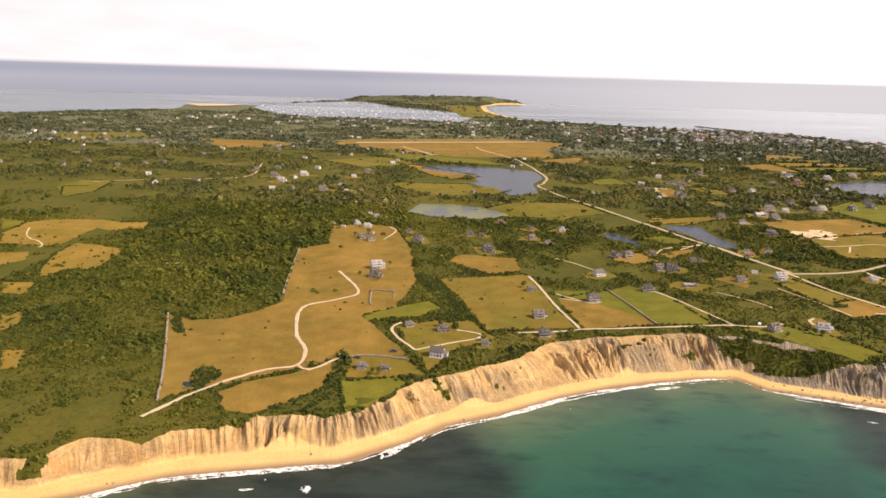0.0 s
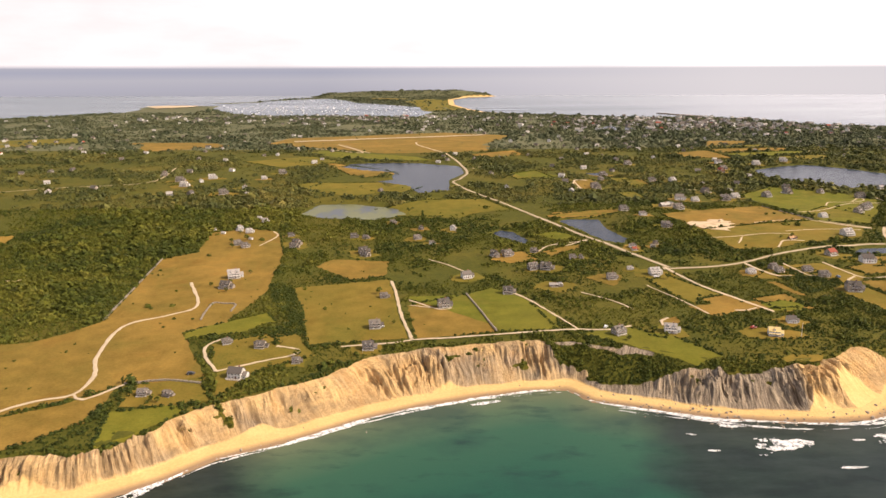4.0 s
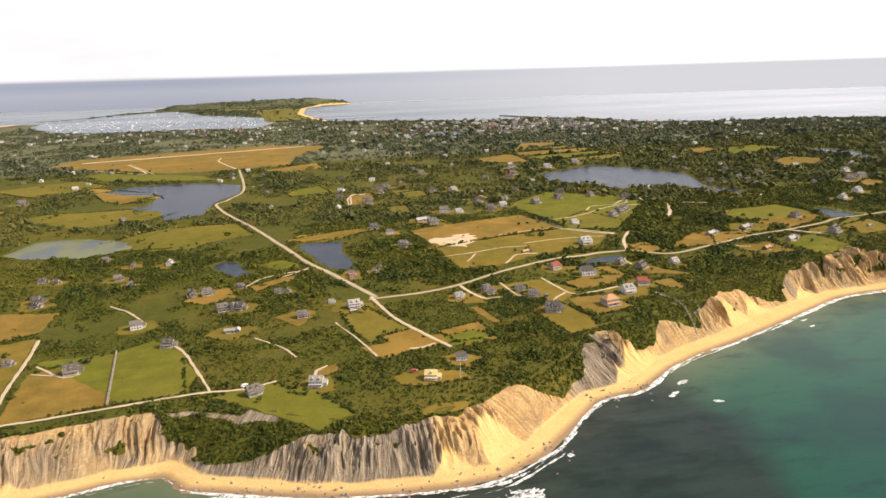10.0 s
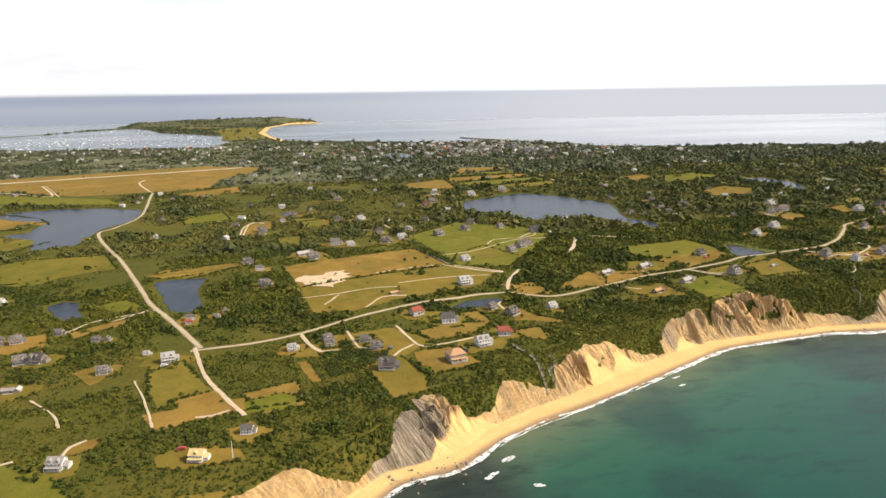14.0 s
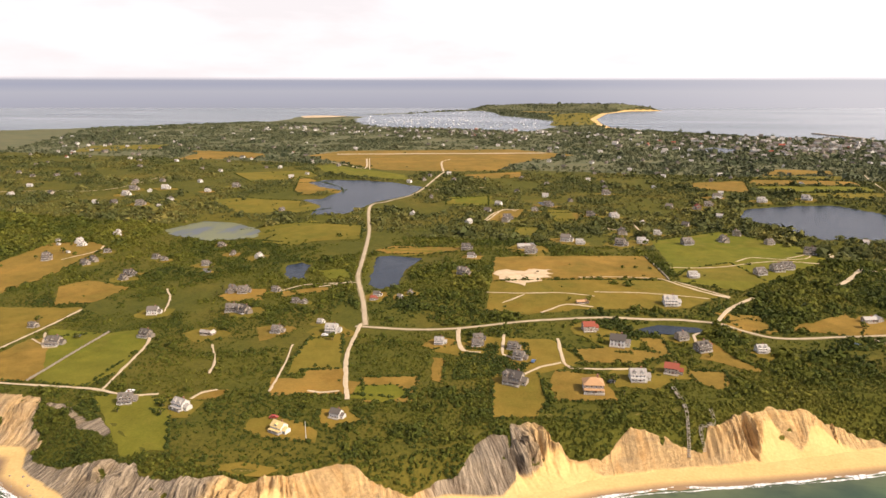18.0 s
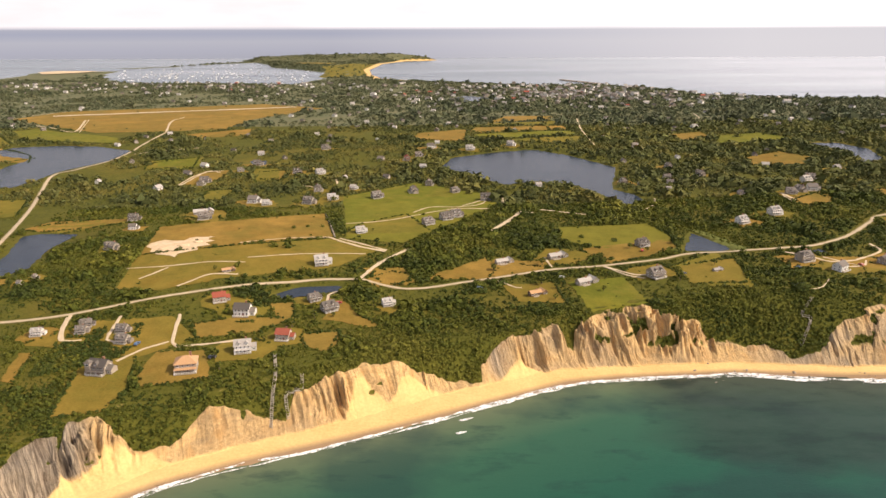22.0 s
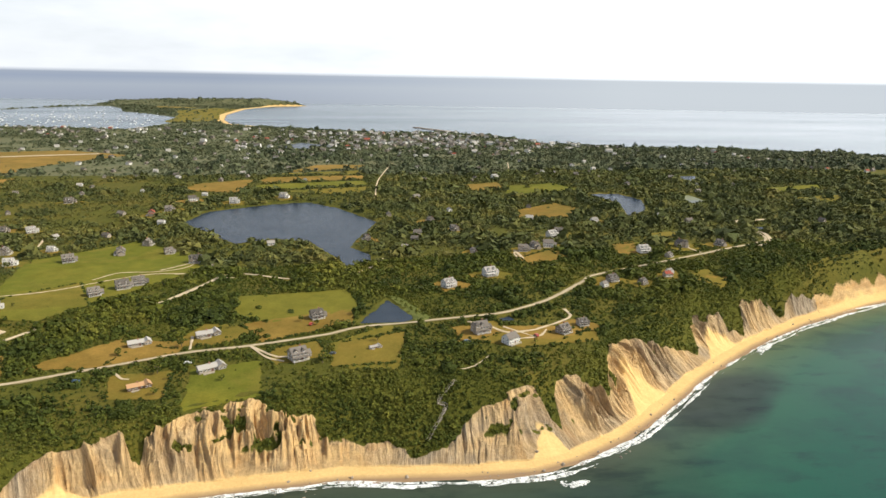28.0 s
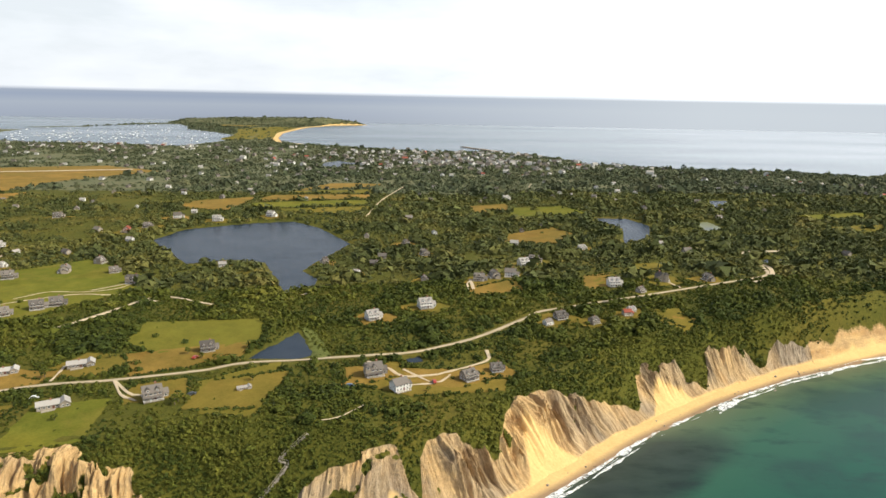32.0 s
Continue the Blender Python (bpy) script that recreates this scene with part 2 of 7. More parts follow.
nt.links.new(mixed(nt, bare, (0.3, 0.3, 0.3), rng(nt, attr(nt, "beach"), 0.3, 0.7, 1.0, 0.3)), nt.nodes["Bump"].inputs["Strength"])


# far ground: haze painted in as a paler, greyer turf colour
M_LAND_FAR_HAZE = simple("far_land_hazed", (0.085, 0.1, 0.044), (0.15, 0.14, 0.062), 60, 0.95, rel=0.3, fine=6)


def meadow(name, lo, hi, third):
    m, nt, b = material(name, 0.95, 0.0, 0.08)
    big, mid, fine = grain(nt, 46, 6, 0.62), grain(nt, 11, 6, 0.66), grain(nt, 1.1)
    wide = grain(nt, 130, 4, 0.55)
    col = ramp(nt, big, [(0.36, third), (0.46, lo), (0.56, hi), (0.66, tuple(v * f for v, f in zip(hi, (1.25, 1.12, 1.1))))])
    col = mixed(nt, rng(nt, wide, 0.44, 0.62, 0.0, 0.6), col, third)
    rust = grain(nt, 27, 5, 0.6)
    col = mixed(nt, rng(nt, rust, 0.55, 0.68, 0.0, 0.5), col, tuple(v * f for v, f in zip(lo, (1.02, 0.78, 0.7))))
    col = mixed(nt, 0.3, col, ramp(nt, mid, [(0.35, tuple(v * 0.6 for v in lo)), (0.65, tuple(v * 1.3 for v in hi))]))
    col = mixed(nt, 0.22, col, ramp(nt, fine, [(0.3, tuple(v * 0.45 for v in lo)), (0.7, tuple(v * 1.4 for v in hi))]))
    nt.links.new(col, b.inputs["Base Color"])
    bump(nt, b, fine, 0.25)
    return m


MEADOW = {
    "dry": (meadow("dry_grass", (0.205, 0.13, 0.026), (0.285, 0.18, 0.041), (0.14, 0.118, 0.022)), "dry tan meadow grass with worn patches on the plateau"),
    "mixed": (meadow("lawn", (0.165, 0.127, 0.021), (0.23, 0.158, 0.03), (0.12, 0.122, 0.019)), "olive and tan mown grass between hedges"),
    "heath": (meadow("heath_grass", (0.22, 0.15, 0.026), (0.29, 0.188, 0.038), (0.16, 0.14, 0.02)), "tan heath dotted with low bushes"),
    "green": (meadow("green_grass", (0.11, 0.125, 0.014), (0.165, 0.158, 0.02), (0.18, 0.148, 0.026)), "bright green mown grass field"),
    "olive": (meadow("olive_grass", (0.15, 0.132, 0.02), (0.2, 0.155, 0.026), (0.1, 0.108, 0.016)), "rough olive pasture between scrub"),
}
M_SAND_ROAD = simple("sand_track", (0.5, 0.4, 0.26), (0.62, 0.5, 0.34), 6, 0.95, rel=0.05, fine=0.7)
M_ROAD = simple("worn_asphalt", (0.42, 0.335, 0.225), (0.53, 0.43, 0.295), 9, 0.9, rel=0.02, fine=0.5)
M_VERGE = simple("sandy_verge", (0.2, 0.17, 0.07), (0.3, 0.24, 0.12), 5, 0.95, rel=0.05, fine=0.7)
M_RUNWAY = simple("pale_runway", (0.46, 0.38, 0.27), (0.54, 0.45, 0.33), 30, 0.9, rel=0.02, fine=3)
M_PATCH = simple("bare_sand_patch", (0.52, 0.38, 0.22), (0.68, 0.53, 0.35), 6, 0.95, rel=0.1, fine=0.8)


def leafy(name, stops, rel=0.5, islands=False, light=(0.125, 0.15, 0.022)):
    """Leaves whose shade follows each bush's own tone, with light and dark leaves in it."""
    m, nt, b = material(name, 0.8, 0.0, 0.15)
    geo = nt.nodes.new("ShaderNodeNewGeometry")
    tone = geo.outputs["Random Per Island"] if islands else attr(nt, "tone")
    col = ramp(nt, tone, stops)
    leaf = mixed(nt, geo.outputs["Random Per Island"], (0.62, 0.62, 0.62), (1.3, 1.3, 1.3))
    col = mixed(nt, 1.0, col, leaf, "MULTIPLY")
    f = grain(nt, 0.55, 4, 0.7)
    col = mixed(nt, 0.3, col, ramp(nt, f, [(0.36, (0.008, 0.018, 0.004)), (0.66, light)]))
    nt.links.new(col, b.inputs["Base Color"])
    bump(nt, b, f, rel, 0.8)
    return m


LEAF_STOPS = [(0.0, (0.036, 0.05, 0.010)), (0.3, (0.06, 0.074, 0.0115)), (0.55, (0.088, 0.095, 0.012)), (0.8, (0.13, 0.128, 0.017)), (1.0, (0.165, 0.15, 0.022))]
M_LEAF = leafy("shrub_leaves", LEAF_STOPS)
M_LEAF_TREE = leafy("tree_leaves", LEAF_STOPS[:4], 0.5, True)
# same leaves farther off, greyed in two steps to carry painted haze
M_LEAF_FAR_HAZE = leafy("far_leaves_hazed", [(0.0, (0.066, 0.084, 0.044)), (0.5, (0.1, 0.114, 0.058)), (1.0, (0.15, 0.146, 0.072))], light=(0.115, 0.13, 0.068))
M_LEAF_MID_HAZE = leafy("mid_leaves_hazed", [(0.0, (0.0554, 0.0684, 0.0213)), (0.35, (0.0862, 0.098, 0.0291)), (0.7, (0.141, 0.137, 0.0349)), (1.0, (0.21, 0.173, 0.0435))], light=(0.154, 0.157, 0.0485))
M_LEAF_DARK = leafy("hedge_leaves", [(0.0, (0.026, 0.042, 0.009)), (0.6, (0.046, 0.064, 0.012)), (1.0, (0.075, 0.09, 0.016))])

# sea: green shallows over sand, darker where weed and stones lie
M_SEA, nt, b = material("sea_water", 0.3, 0.0, 0.5)
b.inputs["IOR"].default_value = 1.33
deep = grain(nt, 95, 5, 0.55, (1, 1.5, 1))
patch = grain(nt, 20, 6, 0.62, (0.6, 1.5, 1))
near = attr(nt, "depth")
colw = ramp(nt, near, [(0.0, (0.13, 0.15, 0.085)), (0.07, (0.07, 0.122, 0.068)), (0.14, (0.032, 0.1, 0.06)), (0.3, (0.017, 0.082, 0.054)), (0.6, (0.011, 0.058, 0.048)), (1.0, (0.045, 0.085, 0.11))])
colw = mixed(nt, rng(nt, deep, 0.5, 0.62, 0.0, 0.55), colw, (0.016, 0.042, 0.04))
colw = mixed(nt, rng(nt, patch, 0.54, 0.7, 0.0, 0.6), colw, (0.014, 0.036, 0.034))
weed = attr(nt, "weed")
colw = mixed(nt, rng(nt, weed, 0.2, 0.75, 0.0, 0.82), colw, mixed(nt, rng(nt, patch, 0.4, 0.6), (0.026, 0.032, 0.03), (0.013, 0.016, 0.016)))
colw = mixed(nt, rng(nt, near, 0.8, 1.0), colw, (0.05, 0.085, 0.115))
nt.links.new(colw, b.inputs["Base Color"])
rip = mixed(nt, 0.5, grain(nt, 9, 5, 0.6, (1, 2.2, 1)), grain(nt, 1.7, 4, 0.6, (1, 1.7, 1)))
bump(nt, b, rip, 0.5, 0.6)
# the water lies calmer under the lee of the east shore and in slicks
calm = attr(nt, "calm")
wind = grain(nt, 620, 5, 0.6, (0.35, 1.5, 1))
chop = nt.nodes.new("ShaderNodeMath")
chop.operation = "MULTIPLY"
nt.links.new(rng(nt, calm, 0.0, 1.0, 0.34, 0.05), chop.inputs[0])
nt.links.new(rng(nt, wind, 0.35, 0.65, 0.6, 1.3), chop.inputs[1])
nt.links.new(chop.outputs[0], nt.nodes["Bump"].inputs["Strength"])
nt.links.new(rng(nt, near, 0.6, 1.0, 0.2, 0.5), b.inputs["Specular IOR Level"])
smoothness = nt.nodes.new("ShaderNodeMath")
smoothness.operation = "MULTIPLY"
nt.links.new(rng(nt, wind, 0.3, 0.7, 0.85, 1.2), smoothness.inputs[0])
nt.links.new(rng(nt, calm, 0.0, 1.0, 0.26, 0.1), smoothness.inputs[1])
nt.links.new(smoothness.outputs[0], b.inputs["Roughness"])

M_POND, nt, b = material("pond_water", 0.25, 0.0, 0.25)
b.inputs["IOR"].default_value = 1.22
nt.links.new(ramp(nt, grain(nt, 30, 4), [(0.35, (0.02, 0.032, 0.052)), (0.7, (0.034, 0.046, 0.064))]), b.inputs["Base Color"])
bump(nt, b, grain(nt, 1.6, 4, 0.6), 0.35, 0.6)
M_MARSH, nt, b = material("marsh_water", 0.35, 0.0, 0.4)
nt.links.new(ramp(nt, grain(nt, 22, 6, 0.6, (1, 0.5, 1)), [(0.46, (0.14, 0.145, 0.035)), (0.53, (0.1, 0.11, 0.05)), (0.6, (0.07, 0.085, 0.1))]), b.inputs["Base Color"])
M_REED = simple("reeds", (0.11, 0.13, 0.022), (0.17, 0.18, 0.04), 3, 0.95, rel=0.15)
M_FOAM = simple("sea_foam", (0.78, 0.8, 0.78), (0.92, 0.92, 0.9), 3, 0.9, rel=0.2, fine=0.5)
nt = M_FOAM.node_tree
holes = mixed(nt, 0.5, grain(nt, 3.2, 6, 0.72, (0.7, 1.4, 1)), grain(nt, 0.9, 4, 0.7))
nt.links.new(rng(nt, holes, 0.41, 0.53), nt.nodes["Principled BSDF"].inputs["Alpha"])

M_SHINGLE = per_piece("grey_shingle", (0.24, 0.205, 0.165), (0.42, 0.36, 0.29), 0.9)
M_SHINGLE_BROWN = per_piece("brown_boards", (0.13, 0.085, 0.055), (0.2, 0.13, 0.08), 0.85)
M_WHITE = per_piece("white_boards", (0.62, 0.6, 0.56), (0.78, 0.77, 0.74), 0.7)
M_TRIM = simple("white_trim", (0.72, 0.71, 0.68), (0.82, 0.81, 0.79), 2, 0.6, rel=0.005)
M_ROOF_GREY = per_piece("grey_roof", (0.1, 0.088, 0.078), (0.24, 0.21, 0.18), 0.9)
M_ROOF_PALE = per_piece("pale_roof", (0.34, 0.31, 0.28), (0.5, 0.47, 0.43), 0.85)
M_ROOF_RED = per_piece("red_roof", (0.3, 0.075, 0.045), (0.36, 0.11, 0.07), 0.85)
M_ROOF_TAN = per_piece("tan_roof", (0.48, 0.28, 0.14), (0.56, 0.34, 0.18), 0.85)
M_ROOF_CREAM = per_piece("cream_roof", (0.72, 0.55, 0.24), (0.8, 0.62, 0.3), 0.85)
M_GLASS, nt, b = material("window_glass", 0.08, 0.0, 0.5)
b.inputs["Base Color"].default_value = (0.035, 0.042, 0.05, 1)
M_BRICK = simple("chimney_brick", (0.26, 0.12, 0.08), (0.34, 0.18, 0.12), 0.6, 0.9)
M_WOOD = simple("weathered_wood", (0.3, 0.26, 0.21), (0.42, 0.37, 0.3), 2, 0.9)
M_DOOR = simple("painted_door", (0.12, 0.05, 0.04), (0.16, 0.07, 0.05), 2, 0.5)
M_STONE = simple("grey_boulder", (0.24, 0.195, 0.15), (0.42, 0.35, 0.27), 1.5, 0.95, rel=0.1)
M_WALLSTONE = simple("field_stone", (0.2, 0.17, 0.13), (0.36, 0.31, 0.25), 1.2, 0.95, rel=0.08)
M_HULL = per_piece("boat_hull", (0.7, 0.7, 0.7), (0.85, 0.85, 0.84), 0.4)
M_MAST = simple("mast_metal", (0.6, 0.6, 0.62), (0.7, 0.7, 0.72), 1, 0.35, 0.8)


# ---- plan ----
SHORE = [(-600, 100), (-300, 190), (-180, 232), (-148, 245), (-116, 261), (-70, 271), (-46, 276), (-17, 295), (0, 311), (34, 328), (66, 348), (95, 361),
         (123, 370), (150, 376), (172, 377), (183, 364), (204, 357), (225, 350), (245, 344), (272, 340), (296, 339), (320, 341), (344, 355), (362, 372),
         (388, 398), (418, 406), (446, 427), (473, 441), (505, 454), (542, 470), (590, 493), (628, 511), (657, 516), (719, 521), (778, 516), (810, 516)]
SHORE += [(834, 523), (865, 540), (902, 568), (944, 605), (1007, 650), (1073, 687), (1165, 727), (1400, 800), (1750, 1000), (2000, 1400), (2050, 1800)]
EAST_SHORE = [(1983, 1891), (1902, 2007), (1846, 2070), (1552, 2104), (1356, 2239), (1263, 2500), (1133, 2660), (973, 2650), (819, 2690), (655, 2770),
              (465, 2900), (331, 3033), (270, 3300), (222, 3700), (235, 4380), (354, 4800), (520, 4900), (560, 4940)]
WEST_SHORE = [(540, 5060), (-640, 5060), (-740, 4900), (-640, 4740), (-810, 4530), (-900, 4190), (-1030, 4040), (-1130, 3930), (-1050, 3860), (-1010, 3640),
              (-1347, 3662), (-1240, 3100), (-1480, 2700), (-1720, 2400), (-2300, 1800), (-2500, 900), (-2000, 100), (-1200, 0)]
HARBOUR = [(-1040, 3860), (-862, 4100), (-760, 4430), (-572, 4620), (-420, 4300), (-326, 3975), (-141, 3755), (42, 3464), (60, 3150), (110, 3060), (77, 2900),
           (40, 2720), (-218, 2759), (-625, 2847), (-860, 3200), (-990, 3600)]
BLUFF_TOP = [(-600, 150), (-320, 225), (-176, 252), (-156, 266), (-120, 277), (-88, 292), (-60, 297), (-43, 300), (-24, 317), (-8, 338), (8, 348), (29, 359),
             (47, 376), (66, 395), (92, 403), (117, 406), (137, 408), (160, 411), (179, 410), (197, 405), (214, 399), (230, 391), (246, 384), (262, 379),
             (278, 376), (301, 378), (326, 390), (339, 399), (360, 403), (382, 419), (394, 438), (408, 452), (425, 458), (454, 467), (480, 482), (504, 498)]
BLUFF_TOP += [(524, 511), (546, 522), (565, 526), (585, 528), (607, 535), (626, 549), (649, 554), (669, 561), (691, 562), (720, 572), (755, 580), (790, 570),
              (817, 562), (841, 572), (860, 588), (872, 604), (895, 620), (925, 645), (950, 666), (985, 682), (1012, 696), (1059, 712), (1114, 738)]
BLUFF_TOP += [(1165, 758), (1400, 835), (1750, 1040), (1960, 1420), (2000, 1800)]
# how far up the slope the clay lies bare (0: beach, 1: rim), along the shore's x
BARE_TO = [(-330, 0.9), (-162, 0.85), (-146, 0.9), (-135, 0.9), (-125, 0.55), (-116, 0.82), (-105, 0.78), (-87, 0.67), (-84, 0.97), (-71, 0.9), (-51, 0.62), (-33, 0.74),
           (-10, 0.93), (0, 0.92), (16, 1.05), (44, 1.05), (54, 0.93), (67, 0.95), (84, 1.05), (123, 0.98), (136, 1.05), (164, 1.05), (170, 0.5), (174, 0.14),
           (195, 0.16), (205, 0.25), (216, 0.42), (231, 0.66), (248, 0.72), (259, 0.58), (281, 0.78), (299, 0.87), (338, 0.82), (356, 0.95), (364, 1.0), (368, 0.48)]
BARE_TO += [(378, 0.2), (385, 0.24), (390, 0.4), (397, 0.8), (407, 0.94), (416, 0.6), (424, 0.6), (428, 1.0), (436, 0.95), (439, 0.6), (445, 0.36), (452, 0.22),
            (459, 0.36), (471, 0.76), (475, 0.66), (488, 0.36), (497, 0.26), (501, 0.52), (518, 0.65), (538, 0.8), (553, 0.66), (560, 0.5), (565, 0.3), (589, 0.07),
            (593, 0.4), (604, 0.6), (617, 0.77), (627, 0.7), (630, 1.0), (633, 0.3), (636, 0.25), (639, 0.5), (645, 0.68), (660, 0.92), (684, 0.95), (690, 0.72)]
BARE_TO += [(702, 0.66), (716, 0.42), (728, 0.26), (756, 0.11), (770, 0.2), (790, 0.53), (804, 0.63), (829, 0.8), (834, 0.5), (839, 0.23), (844, 0.6), (850, 0.78),
            (858, 0.85), (869, 0.57), (878, 0.36), (888, 0.64), (903, 0.87), (925, 0.95), (940, 0.64), (957, 0.2), (965, 0.35), (980, 0.8), (995, 0.7), (1000, 0.28),
            (1008, 0.12), (1020, 0.7), (1046, 0.75), (1066, 0.23), (1079, 0.65), (1099, 0.47), (1200, 0.5), (1400, 0.6)]
BEACHES = [(-300, 14), (-150, 13), (-50, 11), (60, 10), (120, 9), (180, 11), (240, 8), (300, 9), (345, 12), (400, 10), (450, 11), (510, 13),
           (560, 16), (610, 13), (660, 10), (720, 10), (780, 9), (830, 9), (870, 9), (930, 10), (1000, 10), (1100, 11), (1400, 14)]
SLIDES = [(-70, 14, 0.5), (20, 12, 0.35), (110, 12, 0.3), (300, 9, 0.5), (333, 10, 0.8), (420, 12, 0.4), (437, 14, 0.5), (533, 9, 0.65), (556, 12, 0.5), (612, 12, 0.4), (825, 9, 0.5), (900, 11, 0.7), (985, 14, 0.5)]   # sand slides: place along the shore, half width, height
HILLS = [[1.1, 0.1, -1.6, 0.0, -0.6, 0.2, -0.0], [-2.1, -0.5, 4.2, 1.3, 0.1, 0.4, -0.5], [-1.1, 0.0, 1.6, -1.2, 1.3, 2.0, 0.3],
         [-0.2, -0.7, -0.8, -1.7, -2.2, 1.9, 0.1], [-0.0, -0.2, -0.1, 1.9, 1.8, -0.7, -1.0]]
FIELDS, ROADS, PONDS = [], [], []
HOUSES = {k: [] for k in "gwlroby"}
FIELDS.append(("olive", [(70, 3080), (210, 3050), (250, 3300), (190, 3700), (200, 4300), (60, 4350), (-80, 4000), (20, 3620)]))
FIELDS.append(("mixed", [(-300, 4350), (-60, 4300), (-40, 4480), (-280, 4540)]))
FIELDS.append(("dry", [(-182, 427), (-161, 418), (-142, 420), (-128, 436), (-116, 459), (-125, 523), (-136, 611), (-112, 631), (-119, 701), (-85, 716), (-54, 705), (-33, 624), (-24, 518), (-35, 454), (-56, 434), (-34, 393), (-17, 360), (-60, 363), (-79, 344), (-107, 328), (-126, 317), (-137, 303)]))
FIELDS.append(("dry", [(-113, 314), (-104, 327), (-78, 342), (-62, 355), (-62, 321), (-78, 304), (-91, 292), (-104, 295)]))
FIELDS.append(("green", [(-56, 436), (-35, 454), (-12, 471), (-3, 453), (-19, 435), (-51, 423)]))
FIELDS.append(("mixed", [(-5, 528), (65, 546), (71, 503), (78, 449), (84, 421), (62, 418), (25, 411), (10, 470)]))
FIELDS.append(("mixed", [(-32, 414), (12, 439), (25, 408), (31, 396), (4, 376), (-9, 344), (-16, 368)]))
FIELDS.append(("green", [(-55, 331), (-26, 338), (-20, 330), (-35, 307), (-48, 299)]))
FIELDS.append(("mixed", [(-53, 360), (-24, 369), (-10, 342), (-26, 338), (-53, 336)]))
FIELDS.append(("dry", [(81, 482), (123, 504), (139, 427), (89, 419)]))
FIELDS.append(("green", [(124, 505), (143, 517), (164, 491), (175, 429), (140, 427), (128, 463)]))
FIELDS.append(("olive", [(-909, 1607), (-770, 1741), (-675, 1566), (-790, 1416)]))
FIELDS.append(("dry", [(-501, 1469), (-410, 1508), (-368, 1395), (-452, 1337)]))
FIELDS.append(("olive", [(-492, 856), (-483, 907), (-440, 897), (-431, 827), (-449, 797)]))
FIELDS.append(("dry", [(-538, 1569), (-361, 1533), (-318, 1424), (-480, 1454)]))
FIELDS.append(("dry", [(-52, 1105), (-34, 1144), (26, 1089), (51, 1041), (6, 1003)]))
FIELDS.append(("olive", [(-91, 932), (-61, 961), (28, 957), (53, 898), (-6, 867)]))
FIELDS.append(("olive", [(31, 804), (90, 844), (162, 844), (186, 781), (112, 758), (57, 760)]))
FIELDS.append(("olive", [(222, 744), (297, 769), (308, 746), (250, 724)]))
FIELDS.append(("olive", [(201, 1038), (262, 1066), (271, 1000), (218, 985)]))
FIELDS.append(("olive", [(346, 973), (376, 981), (383, 931), (365, 915)]))
FIELDS.append(("dry", [(335, 727), (461, 774), (479, 701), (347, 656)]))
FIELDS.append(("mixed", [(347, 655), (480, 698), (516, 674), (492, 637), (416, 609), (383, 591), (357, 594)]))
FIELDS.append(("green", [(467, 847), (537, 908), (601, 854), (616, 809), (564, 729), (532, 692), (489, 698)]))
FIELDS.append(("dry", [(517, 637), (542, 626), (540, 608), (513, 607)]))
FIELDS.append(("mixed", [(382, 502), (393, 450), (413, 456), (417, 475), (406, 508)]))
FIELDS.append(("dry", [(419, 476), (452, 485), (439, 514), (416, 513), (414, 496)]))
FIELDS.append(("mixed", [(339, 521), (365, 549), (407, 556), (430, 529), (421, 518), (406, 505), (376, 515)]))
FIELDS.append(("dry", [(430, 528), (462, 536), (477, 553), (448, 556), (422, 545)]))
FIELDS.append(("dry", [(485, 533), (506, 537), (504, 518), (491, 516)]))
FIELDS.append(("dry", [(353, 482), (344, 513), (352, 512), (359, 482)]))
FIELDS.append(("mixed", [(282, 418), (294, 425), (319, 417), (321, 407), (298, 404), (285, 408)]))
FIELDS.append(("green", [(187, 420), (215, 429), (240, 413), (260, 385), (242, 377), (221, 394)]))
FIELDS.append(("green", [(79, 501), (149, 503), (180, 455), (177, 431), (147, 427)]))
FIELDS.append(("mixed", [(289, 380), (299, 386), (317, 385), (312, 378), (294, 376)]))
FIELDS.append(("dry", [(281, 476), (303, 484), (312, 457), (292, 453)]))
FIELDS.append(("dry", [(267, 462), (315, 470), (345, 472), (346, 458), (317, 454), (279, 443)]))
FIELDS.append(("dry", [(593, 658), (601, 636), (592, 619), (553, 618), (559, 630)]))
FIELDS.append(("mixed", [(601, 605), (634, 605), (636, 569), (608, 575)]))
FIELDS.append(("green", [(643, 602), (680, 606), (683, 564), (648, 554)]))
FIELDS.append(("green", [(654, 723), (731, 723), (736, 677), (678, 665), (653, 685)]))
FIELDS.append(("dry", [(662, 666), (734, 680), (731, 651), (677, 633)]))
FIELDS.append(("mixed", [(722, 623), (762, 635), (753, 589), (716, 590)]))
FIELDS.append(("dry", [(583, 630), (606, 647), (632, 633), (631, 625), (585, 616)]))
FIELDS.append(("dry", [(507, 636), (537, 639), (544, 612), (524, 609)]))
FIELDS.append(("mixed", [(682, 621), (710, 630), (716, 604), (686, 599)]))
FIELDS.append(("mixed", [(800, 634), (820, 648), (822, 630), (840, 621), (877, 621), (874, 607), (826, 601), (798, 615)]))
FIELDS.append(("dry", [(934, 1023), (991, 1054), (1006, 1005), (976, 957), (923, 976)]))
FIELDS.append(("dry", [(515, 1241), (588, 1293), (606, 1287), (598, 1160), (528, 1185)]))
FIELDS.append(("dry", [(644, 1396), (690, 1521), (777, 1524), (770, 1446)]))
FIELDS.append(("olive", [(624, 1338), (639, 1379), (770, 1425), (768, 1366)]))
